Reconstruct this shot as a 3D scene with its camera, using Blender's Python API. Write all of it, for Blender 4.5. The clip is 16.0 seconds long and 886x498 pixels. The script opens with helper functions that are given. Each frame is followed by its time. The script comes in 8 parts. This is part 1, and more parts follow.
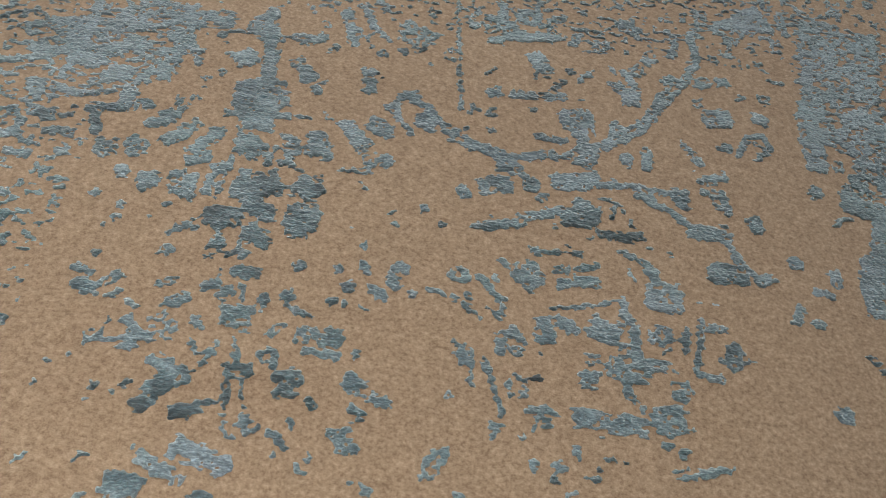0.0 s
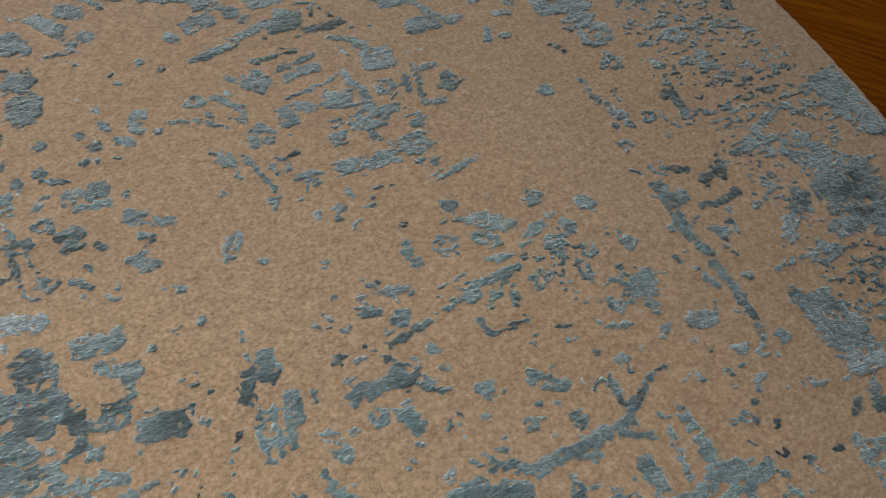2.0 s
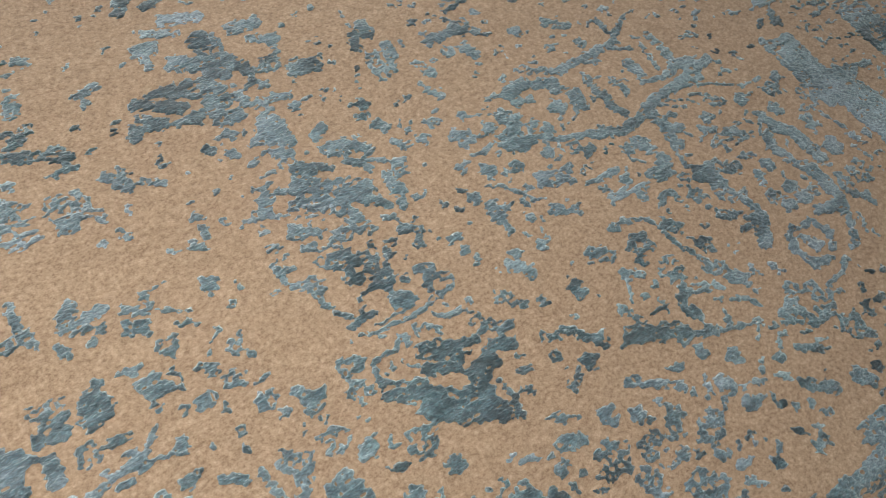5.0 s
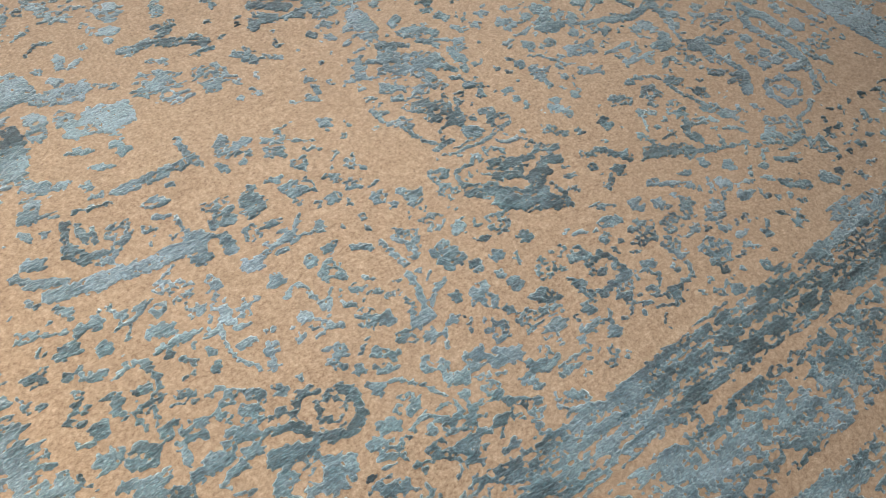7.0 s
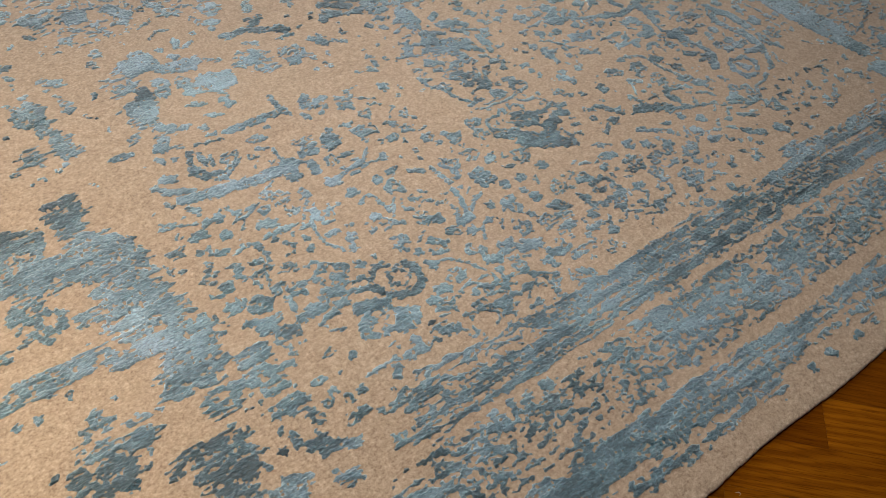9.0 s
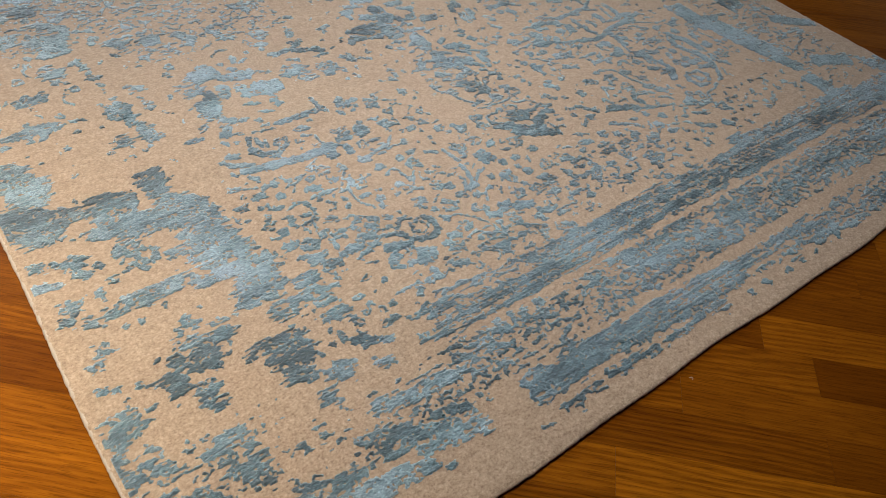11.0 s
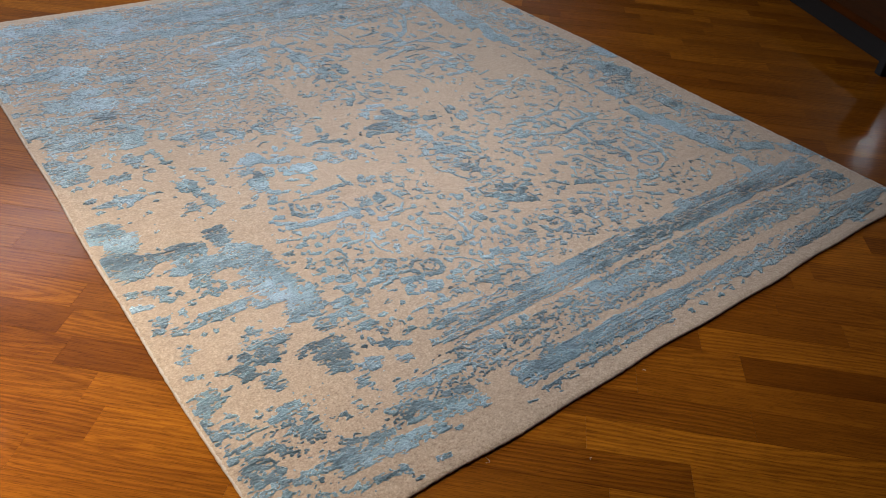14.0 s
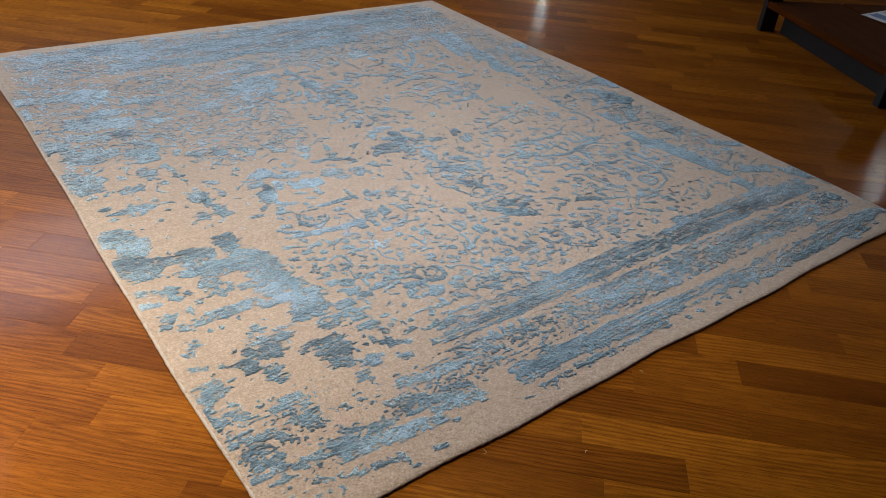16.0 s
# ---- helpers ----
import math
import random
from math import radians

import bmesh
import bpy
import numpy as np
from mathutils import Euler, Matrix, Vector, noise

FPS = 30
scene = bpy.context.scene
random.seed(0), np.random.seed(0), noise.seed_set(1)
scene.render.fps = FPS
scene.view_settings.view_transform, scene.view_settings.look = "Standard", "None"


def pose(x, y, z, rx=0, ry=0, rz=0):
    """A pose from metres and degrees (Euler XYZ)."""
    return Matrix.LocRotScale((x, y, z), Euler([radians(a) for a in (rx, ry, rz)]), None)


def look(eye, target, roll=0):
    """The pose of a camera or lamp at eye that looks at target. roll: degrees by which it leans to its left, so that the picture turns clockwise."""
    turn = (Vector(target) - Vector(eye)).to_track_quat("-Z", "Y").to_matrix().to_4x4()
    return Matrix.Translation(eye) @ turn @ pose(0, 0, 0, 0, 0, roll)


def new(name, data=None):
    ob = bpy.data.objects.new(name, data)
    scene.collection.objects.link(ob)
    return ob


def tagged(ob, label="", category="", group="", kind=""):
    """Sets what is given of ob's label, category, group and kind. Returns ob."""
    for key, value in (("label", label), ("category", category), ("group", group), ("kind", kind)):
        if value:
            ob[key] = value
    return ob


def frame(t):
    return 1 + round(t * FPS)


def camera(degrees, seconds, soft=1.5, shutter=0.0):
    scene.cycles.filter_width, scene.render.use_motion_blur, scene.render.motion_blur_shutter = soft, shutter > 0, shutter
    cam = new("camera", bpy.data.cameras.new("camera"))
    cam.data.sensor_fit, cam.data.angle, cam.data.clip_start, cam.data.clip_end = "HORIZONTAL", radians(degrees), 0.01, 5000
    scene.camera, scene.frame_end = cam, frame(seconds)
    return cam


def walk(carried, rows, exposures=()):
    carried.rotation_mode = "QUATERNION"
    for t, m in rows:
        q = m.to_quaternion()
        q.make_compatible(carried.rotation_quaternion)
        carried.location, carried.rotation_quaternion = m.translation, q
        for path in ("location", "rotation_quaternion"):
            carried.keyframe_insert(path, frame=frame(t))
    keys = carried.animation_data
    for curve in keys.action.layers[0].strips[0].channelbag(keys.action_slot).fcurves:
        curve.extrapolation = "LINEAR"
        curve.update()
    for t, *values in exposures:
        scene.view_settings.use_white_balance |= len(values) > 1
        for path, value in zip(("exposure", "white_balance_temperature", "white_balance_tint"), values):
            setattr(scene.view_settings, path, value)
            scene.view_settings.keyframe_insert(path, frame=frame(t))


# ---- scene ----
cam = camera(60.8, 16.0, 0.55)
PATH = [
    (0, (1.436, 1.316, 0.912), (1.546, 2.408, -0.761), 11.7),
    (0.5, (1.483, 1.285, 0.955), (1.741, 2.301, -0.749), 11.7),
    (1, (1.48, 1.212, 0.922), (1.915, 2.191, -0.767), 11.6),
    (1.5, (1.468, 1.122, 0.87), (2.024, 2.092, -0.788), 10.9),
    (2, (1.471, 1.018, 0.884), (2.048, 1.937, -0.796), 10.2),
    (2.5, (1.415, 0.948, 0.895), (2.018, 1.823, -0.799), 11.3),
    (3, (1.32, 0.897, 0.917), (1.975, 1.682, -0.802), 14.9),
    (3.5, (1.223, 0.824, 0.928), (1.943, 1.577, -0.779), 15.7),
    (4, (1.164, 0.742, 0.961), (1.87, 1.44, -0.774), 14.9),
    (4.5, (1.105, 0.653, 0.967), (1.787, 1.361, -0.775), 13.0),
    (4.7, (1.063, 0.617, 0.971), (1.744, 1.334, -0.768), 12.6),
    (6.8, (0.661, 0.306, 1.064), (1.407, 1.056, -0.633), 10.9),
    (7, (0.625, 0.265, 1.063), (1.374, 1.047, -0.619), 10.0),
    (7.5, (0.546, 0.195, 1.076), (1.29, 1.016, -0.59), 9.0),
    (8, (0.427, 0.12, 1.111), (1.21, 0.963, -0.525), 9.2),
    (8.5, (0.347, 0.051, 1.157), (1.164, 0.909, -0.454), 9.4),
    (9, (0.301, -0.049, 1.177), (1.123, 0.866, -0.4), 8.0),
    (9.5, (0.249, -0.144, 1.192), (1.075, 0.831, -0.347), 6.8),
    (9.7, (0.222, -0.175, 1.202), (1.05, 0.814, -0.326), 6.6),
    (11.8, (-0.095, -0.49, 1.331), (0.848, 0.582, -0.069), 6.6),
    (12, (-0.116, -0.513, 1.347), (0.829, 0.571, -0.044), 6.4),
    (12.5, (-0.187, -0.555, 1.376), (0.785, 0.537, 0.012), 6.6),
    (13, (-0.284, -0.619, 1.399), (0.738, 0.487, 0.083), 7.0),
    (13.5, (-0.322, -0.682, 1.42), (0.717, 0.466, 0.154), 6.5),
    (14, (-0.325, -0.763, 1.418), (0.711, 0.454, 0.215), 5.4),
    (14.5, (-0.345, -0.826, 1.391), (0.7, 0.438, 0.247), 5.1),
    (15, (-0.346, -0.864, 1.368), (0.698, 0.431, 0.257), 4.8),
    (15.5, (-0.357, -0.877, 1.357), (0.691, 0.422, 0.255), 5.0),
    (16, (-0.372, -0.882, 1.346), (0.68, 0.419, 0.25), 5.1),
]
walk(cam, [(t, look(e, g, r)) for t, e, g, r in PATH],
     [(0, -0.04, 6700, 10), (1.0, -0.17, 6800, 10), (1.5, -0.25, 6800, 10), (2.5, -0.1, 6700, 10), (3.5, -0.1, 6600, 10), (4.5, 0.0, 6550, 10), (7, 0.33, 6400, 10), (8, 0.15, 6300, 10), (9, 0.15, 6250, 10), (12, 0.32, 5980, 10), (16, 0.34, 5560, 10)])

# ---- world and light ----
world = bpy.data.worlds.new("room_ambience")
scene.world = world
world.use_nodes = True
world.node_tree.nodes["Background"].inputs[0].default_value = (0.75, 0.8, 0.9, 1)
world.node_tree.nodes["Background"].inputs[1].default_value = 0.025


def area_lamp(name, eye, target, sx, sy, watts, colour, spread=180):
    data = bpy.data.lights.new(name, "AREA")
    data.shape, data.size, data.size_y, data.energy, data.color = "RECTANGLE", sx, sy, watts, colour
    data.spread = radians(spread)
    ob = new(name, data)
    ob.matrix_world = look(eye, target)
    return ob


# near, middle, left, right: unseen fill lamps added to brighten floor and rug
area_lamp("fill_light_near", (-1.5, 0.8, 2.5), (-1.2, 0.8, 0.0), 0.6, 0.6, 31, (1.0, 0.84, 0.60), 72)
area_lamp("fill_light_middle", (0.95, 0.85, 2.5), (0.95, 0.9, 0.0), 0.6, 0.6, 12, (1.0, 0.97, 0.93), 88)
area_lamp("fill_light_left", (-0.8, 3.0, 2.5), (0.3, 2.0, 0.0), 0.8, 0.8, 26, (1.0, 0.96, 0.9))
area_lamp("ceiling_light_far", (0.35, 4.9, 2.45), (0.9, 2.1, 0.0), 1.6, 0.9, 92, (0.92, 0.96, 1.0))
area_lamp("fill_light_right", (3.3, 3.9, 2.5), (2.0, 2.3, 0.0), 0.8, 0.8, 38, (0.92, 0.96, 1.0))
area_lamp("ceiling_light_corner", (9.6, 9.2, 2.3), (4.0, 3.6, 0.0), 0.14, 0.14, 14, (1.0, 0.9, 0.75))
area_lamp("ceiling_light_east", (8.1, 2.1, 2.3), (3.5, 0.5, 0.0), 0.14, 0.14, 6, (1.0, 0.9, 0.75))


# ---- materials ----
class Nodes:
    """A small helper to write node materials."""

    def __init__(self, name):
        self.mat = bpy.data.materials.new(name)
        self.mat.use_nodes = True
        self.tree = self.mat.node_tree
        self.bsdf = self.tree.nodes["Principled BSDF"]

    def node(self, kind, **sets):
        n = self.tree.nodes.new(kind)
        for key, value in sets.items():
            if key.startswith("i_"):
                n.inputs[key[2:].replace("_", " ")].default_value = value
        return n

    def link(self, a, b):
        self.tree.links.new(a, b)

    def coords(self, scale, turn=0.0):
        tc = self.node("ShaderNodeTexCoord")
        mp = self.node("ShaderNodeMapping")
        mp.inputs["Scale"].default_value = scale
        mp.inputs["Rotation"].default_value = (0, 0, turn)
        self.link(tc.outputs["Object"], mp.inputs["Vector"])
        return mp.outputs["Vector"]

    def noise(self, vec, scale, detail=3.0, rough=0.55):
        n = self.node("ShaderNodeTexNoise", i_Scale=scale, i_Detail=detail, i_Roughness=rough)
        self.link(vec, n.inputs["Vector"])
        return n.outputs["Fac"]

    def ramp(self, fac, stops):
        n = self.node("ShaderNodeValToRGB")
        r = n.color_ramp
        while len(r.elements) < len(stops):
            r.elements.new(0.5)
        for e, (p, c) in zip(r.elements, stops):
            e.position, e.color = p, (*c, 1) if len(c) == 3 else c
        self.link(fac, n.inputs["Fac"])
        return n.outputs["Color"]

    def mix(self, a, b, fac, blend="MIX"):
        n = self.tree.nodes.new("ShaderNodeMix")
        n.data_type, n.blend_type = "RGBA", blend
        for sock, v in ((n.inputs[0], fac), (n.inputs[6], a), (n.inputs[7], b)):
            if isinstance(v, (int, float)):
                sock.default_value = v
            elif isinstance(v, tuple):
                sock.default_value = (*v, 1)
            else:
                self.link(v, sock)
        return n.outputs[2]

    def math(self, op, a, b):
        n = self.tree.nodes.new("ShaderNodeMath")
        n.operation = op
        for sock, v in zip(n.inputs, (a, b)):
            if isinstance(v, (int, float)):
                sock.default_value = v
            else:
                self.link(v, sock)
        return n.outputs[0]

    def bump(self, height, strength, distance):
        n = self.node("ShaderNodeBump", i_Strength=strength, i_Distance=distance)
        self.link(height, n.inputs["Height"])
        self.link(n.outputs["Normal"], self.bsdf.inputs["Normal"])
        self.link(n.outputs["Normal"], self.bsdf.inputs["Coat Normal"])

    def set(self, **values):
        for key, v in values.items():
            sock = self.bsdf.inputs[key.replace("_", " ")]
            if isinstance(v, (int, float)):
                sock.default_value = v
            elif isinstance(v, tuple):
                sock.default_value = (*v, 1) if len(v) == 3 else v
            else:
                self.link(v, sock)


def wool_material():
    n = Nodes("wool_pile")
    weft = n.coords((0.32, 1, 1))
    fleck = n.noise(n.coords((0.85, 1, 1)), 210, 4, 0.7)
    clump = n.noise(n.coords((0.85, 1, 1)), 70, 4, 0.65)
    abrash = n.noise(n.coords((0.05, 1, 1)), 26, 3, 0.6)
    broad = n.noise(weft, 2.2, 3)
    c = n.ramp(fleck, [(0.30, (0.270, 0.180, 0.114)), (0.51, (0.44, 0.318, 0.212)), (0.74, (0.62, 0.475, 0.34))])
    c = n.mix(c, n.ramp(clump, [(0.3, (0.70, 0.68, 0.66)), (0.64, (1.08, 1.08, 1.08))]), 0.5, "MULTIPLY")
    c = n.mix(c, n.ramp(abrash, [(0.35, (0.80, 0.77, 0.75)), (0.65, (1.0, 1.0, 1.0))]), 0.28, "MULTIPLY")
    c = n.mix(c, n.ramp(broad, [(0.3, (0.88, 0.86, 0.85)), (0.7, (1.0, 1.0, 1.0))]), 0.8, "MULTIPLY")
    n.set(Base_Color=c, Roughness=0.95, Specular_IOR_Level=0.15, Sheen_Weight=0.25, Sheen_Roughness=0.6)
    n.bump(n.math("ADD", n.math("MULTIPLY", fleck, 0.6), n.math("MULTIPLY", clump, 0.8)), 0.55, 0.0045)
    return n.mat


def silk_material():
    n = Nodes("silk_pile")
    flat = n.coords((1, 1, 1))
    weft = n.coords((0.45, 1, 1))
    # thread tone, with the painted light on motif rims included
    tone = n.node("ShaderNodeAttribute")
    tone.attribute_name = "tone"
    grain = n.noise(n.coords((0.5, 1, 1)), 390, 4, 0.8)
    clump = n.noise(n.coords((0.75, 1, 1)), 190, 4, 0.65)
    broad = n.noise(flat, 4.5, 4)
    lustre = n.noise(weft, 16, 3)
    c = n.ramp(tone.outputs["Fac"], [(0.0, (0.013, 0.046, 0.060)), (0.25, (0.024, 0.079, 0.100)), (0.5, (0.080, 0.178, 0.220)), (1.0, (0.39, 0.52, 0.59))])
    c = n.mix(c, n.ramp(broad, [(0.36, (0.84, 1.03, 0.97)), (0.66, (1.05, 1.0, 1.05))]), 0.7, "MULTIPLY")
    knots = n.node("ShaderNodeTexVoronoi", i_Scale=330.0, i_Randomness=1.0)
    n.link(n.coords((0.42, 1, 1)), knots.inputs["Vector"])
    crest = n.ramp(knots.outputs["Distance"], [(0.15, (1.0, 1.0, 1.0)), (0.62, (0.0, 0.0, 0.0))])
    # crevice shade painted into the colour: dark knot gaps, lighter tops
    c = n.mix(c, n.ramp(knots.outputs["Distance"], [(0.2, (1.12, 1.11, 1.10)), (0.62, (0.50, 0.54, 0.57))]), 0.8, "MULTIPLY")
    # strong grain contrast paints fine sparkle into the silk
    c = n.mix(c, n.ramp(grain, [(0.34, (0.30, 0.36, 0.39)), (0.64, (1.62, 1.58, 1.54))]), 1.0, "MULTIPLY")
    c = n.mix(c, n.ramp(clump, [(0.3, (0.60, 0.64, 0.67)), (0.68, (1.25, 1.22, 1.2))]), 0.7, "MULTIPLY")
    lie = n.ramp(tone.outputs["Fac"], [(0.15, (0.05, 0.05, 0.05)), (0.55, (0.8, 0.8, 0.8))])
    nap = n.ramp(tone.outputs["Fac"], [(0.10, (0.15, 0.15, 0.15)), (0.55, (1.0, 1.0, 1.0))])
    rough = n.ramp(lustre, [(0.3, (0.27, 0.27, 0.27)), (0.7, (0.42, 0.42, 0.42))])
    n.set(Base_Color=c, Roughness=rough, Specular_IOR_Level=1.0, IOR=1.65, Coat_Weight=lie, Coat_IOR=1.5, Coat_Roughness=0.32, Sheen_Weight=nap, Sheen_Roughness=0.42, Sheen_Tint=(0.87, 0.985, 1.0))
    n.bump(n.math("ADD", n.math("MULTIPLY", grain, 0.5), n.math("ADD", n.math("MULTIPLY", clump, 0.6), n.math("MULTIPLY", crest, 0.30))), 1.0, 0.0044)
    return n.mat


def oak_material(name, dark, light, per_object=True, rough=0.48, per_island=False):
    n = Nodes(name)
    info = n.node("ShaderNodeObjectInfo")
    tc = n.node("ShaderNodeTexCoord")
    shift = n.node("ShaderNodeVectorMath")
    shift.operation = "ADD"
    mul = n.node("ShaderNodeMath")
    mul.operation = "MULTIPLY"
    mul.inputs[1].default_value = 37.0
    n.link(info.outputs["Random"], mul.inputs[0])
    comb = n.node("ShaderNodeCombineXYZ")
    n.link(mul.outputs[0], comb.inputs[0])
    n.link(mul.outputs[0], comb.inputs[1])
    n.link(tc.outputs["Object"], shift.inputs[0])
    n.link(comb.outputs[0], shift.inputs[1])

    def mapped(scale):
        mp = n.node("ShaderNodeMapping")
        mp.inputs["Scale"].default_value = scale
        n.link(shift.outputs[0], mp.inputs["Vector"])
        return mp.outputs["Vector"]

    warp = n.noise(mapped((1.2, 6, 1)), 1.6, 2)
    wave = n.node("ShaderNodeTexWave")
    wave.bands_direction = "Y"
    wave.inputs["Scale"].default_value = 22
    wave.inputs["Distortion"].default_value = 20
    wave.inputs["Detail"].default_value = 2
    wave.inputs["Detail Scale"].default_value = 1.1
    n.link(mapped((0.10, 1, 1)), wave.inputs["Vector"])
    amount = 0.22
    if per_object:
        # long flames of heartwood, off-centre on each strip
        wave.wave_type, wave.rings_direction = "RINGS", "Z"
        wave.inputs["Scale"].default_value = 24
        wave.inputs["Distortion"].default_value = 5
        wave.inputs["Detail Scale"].default_value = 2.2
        off = n.node("ShaderNodeCombineXYZ")
        n.link(n.math("MULTIPLY", n.math("SUBTRACT", n.math("FRACT", n.math("MULTIPLY", info.outputs["Random"], 13.0), 0.0), 0.5), 0.6), off.inputs[0])
        n.link(n.math("MULTIPLY", n.math("SUBTRACT", n.math("FRACT", n.math("MULTIPLY", info.outputs["Random"], 7.0), 0.0), 0.5), 0.26), off.inputs[1])
        moved = n.node("ShaderNodeVectorMath")
        n.link(tc.outputs["Object"], moved.inputs[0])
        n.link(off.outputs[0], moved.inputs[1])
        flame = n.node("ShaderNodeMapping")
        flame.inputs["Scale"].default_value = (0.10, 1, 1)
        n.link(moved.outputs[0], flame.inputs["Vector"])
        n.link(flame.outputs["Vector"], wave.inputs["Vector"])
        amount = n.math("ADD", n.math("MULTIPLY", n.math("FRACT", n.math("MULTIPLY", info.outputs["Random"], 29.0), 0.0), 0.34), 0.06)
    pores = n.noise(mapped((0.045, 1, 1)), 420, 2, 0.6)
    streak = n.noise(mapped((0.05, 1, 1)), 60, 3, 0.6)
    mid = tuple((a + b) / 2 for a, b in zip(dark, light))
    figure = n.math("ADD", n.math("MULTIPLY", wave.outputs["Fac"], amount), n.math("MULTIPLY", n.noise(mapped((0.05, 1, 1)), 170, 5, 0.75), 0.72))
    c = n.ramp(figure, [(0.16, dark), (0.45, mid), (0.78, light)])
    c = n.mix(c, n.ramp(warp, [(0.3, (0.66, 0.58, 0.5)), (0.7, (1.15, 1.15, 1.1))]), 0.8, "MULTIPLY")
    c = n.mix(c, n.ramp(pores, [(0.36, (0.34, 0.28, 0.22)), (0.48, (1, 1, 1))]), 0.5, "MULTIPLY")
    c = n.mix(c, n.ramp(streak, [(0.3, (0.7, 0.66, 0.6)), (0.7, (1.08, 1.06, 1.04))]), 0.4, "MULTIPLY")
    if per_island:
        geo = n.node("ShaderNodeNewGeometry")
        c = n.mix(c, n.ramp(geo.outputs["Random Per Island"], [(0.0, (0.64, 0.56, 0.5)), (0.5, (0.95, 0.93, 0.9)), (1.0, (1.24, 1.28, 1.2))]), 0.9, "MULTIPLY")
    if per_object:
        c = n.mix(c, n.ramp(info.outputs["Random"], [(0.0, (0.64, 0.56, 0.5)), (0.5, (0.95, 0.93, 0.9)), (1.0, (1.24, 1.28, 1.2))]), 0.9, "MULTIPLY")
    n.set(Base_Color=c, Roughness=rough, Specular_IOR_Level=0.06, Specular_Tint=(1.0, 0.5, 0.1), Coat_Weight=0.045, Coat_Roughness=0.1)
    n.bump(pores, 0.12, 0.001)
    return n.mat


def plain_material(name, colour, rough=0.7, scale=30.0, metal=0.0, amount=0.15):
    n = Nodes(name)
    v = n.noise(n.coords((1, 1, 1)), scale, 4)
    lo = tuple(c * (1 - amount) for c in colour)
    hi = tuple(min(1, c * (1 + amount)) for c in colour)
    n.set(Base_Color=n.ramp(v, [(0.3, lo), (0.7, hi)]), Roughness=rough, Metallic=metal)
    n.bump(v, 0.1, 0.002)
    return n.mat


WOOL = wool_material()
SILK = silk_material()
CORD = plain_material("wool_cord", (0.47, 0.38, 0.30), 0.95, 400)
OAK = oak_material("oak_parquet", (0.122, 0.031, 0.0012), (0.295, 0.097, 0.004))
SUBFLOOR = plain_material("dark_joint", (0.12, 0.04, 0.005), 0.9)
OAK_FAR = oak_material("oak_parquet_far", (0.122, 0.031, 0.0012), (0.295, 0.097, 0.004), False, 0.48, True)
BENCH_WOOD = oak_material("bench_oak", (0.034, 0.008, 0.001), (0.075, 0.019, 0.002), False, 0.75)
STEEL = plain_material("black_steel", (0.010, 0.009, 0.008), 0.5, 60, 0.1)
PLASTER = plain_material("grey_plaster", (0.16, 0.145, 0.13), 0.9, 8, 0, 0.05)


# ---- building helpers ----
def as_object(name, bm, material, smooth=False):
    me = bpy.data.meshes.new(name)
    bm.to_mesh(me)
    bm.free()
    me.materials.append(material)
    if smooth:
        me.polygons.foreach_set("use_smooth", [True] * len(me.polygons))
    return new(name, me)


def part(name, bm, material, parent, label="", smooth=False):
    ob = as_object(name, bm, material, smooth)
    ob.parent = parent
    if label:
        ob["label"] = label
    return ob


def box(sx, sy, sz, m=Matrix(), bevel=0.0):
    bm = bmesh.new()
    bmesh.ops.create_cube(bm, size=1)
    bmesh.ops.scale(bm, vec=(sx, sy, sz), verts=bm.verts)
    if bevel:
        bmesh.ops.bevel(bm, geom=bm.edges[:], offset=bevel, segments=2, affect="EDGES")
    bmesh.ops.transform(bm, matrix=m, verts=bm.verts)
    return bm


def mesh_arrays(name, verts, quads, material, smooth=True):
    """A mesh from arrays of places and of four corners a face."""
    me = bpy.data.meshes.new(name)
    me.vertices.add(len(verts))
    me.vertices.foreach_set("co", np.asarray(verts, np.float32).ravel())
    k = len(quads)
    me.loops.add(4 * k)
    me.loops.foreach_set("vertex_index", np.asarray(quads, np.int32).ravel())
    me.polygons.add(k)
    me.polygons.foreach_set("loop_start", np.arange(0, 4 * k, 4, dtype=np.int32))
    me.polygons.foreach_set("use_smooth", np.full(k, smooth))
    me.update(calc_edges=True)
    me.validate()
    me.materials.append(material)
    return me


# ---- the room ----
# unseen walls and ceiling, added to close the room; dark grey limits bounced light
X0, X1, Y0, Y1, TALL = -5.6, 10.8, -3.4, 10.4, 2.6
sub = as_object("floor", box(X1 - X0, Y1 - Y0, 0.1, pose((X0 + X1) / 2, (Y0 + Y1) / 2, -0.053)), SUBFLOOR)
tagged(sub, "varnished orange-brown oak strip parquet floor", "floor", kind="structure")
for nm, sx, sy, x, y in (("wall_west", 0.15, Y1 - Y0 + 0.3, X0 - 0.075, (Y0 + Y1) / 2), ("wall_east", 0.15, Y1 - Y0 + 0.3, X1 + 0.075, (Y0 + Y1) / 2),
                         ("wall_south", X1 - X0, 0.15, (X0 + X1) / 2, Y0 - 0.075), ("wall_north", X1 - X0, 0.15, (X0 + X1) / 2, Y1 + 0.075)):
    w = as_object(nm, box(sx, sy, TALL, pose(x, y, TALL / 2)), PLASTER)
    tagged(w, "plain grey plastered room wall", "wall", kind="structure")
tagged(as_object("ceiling", box(X1 - X0 + 0.3, Y1 - Y0 + 0.3, 0.1, pose((X0 + X1) / 2, (Y0 + Y1) / 2, TALL + 0.052)), PLASTER),
       "plain grey plastered ceiling", "ceiling", kind="structure")


# ---- the rug ----
RUG_Z = 0.012
CELL = 0.0017
NX, NY = 1512, 1824
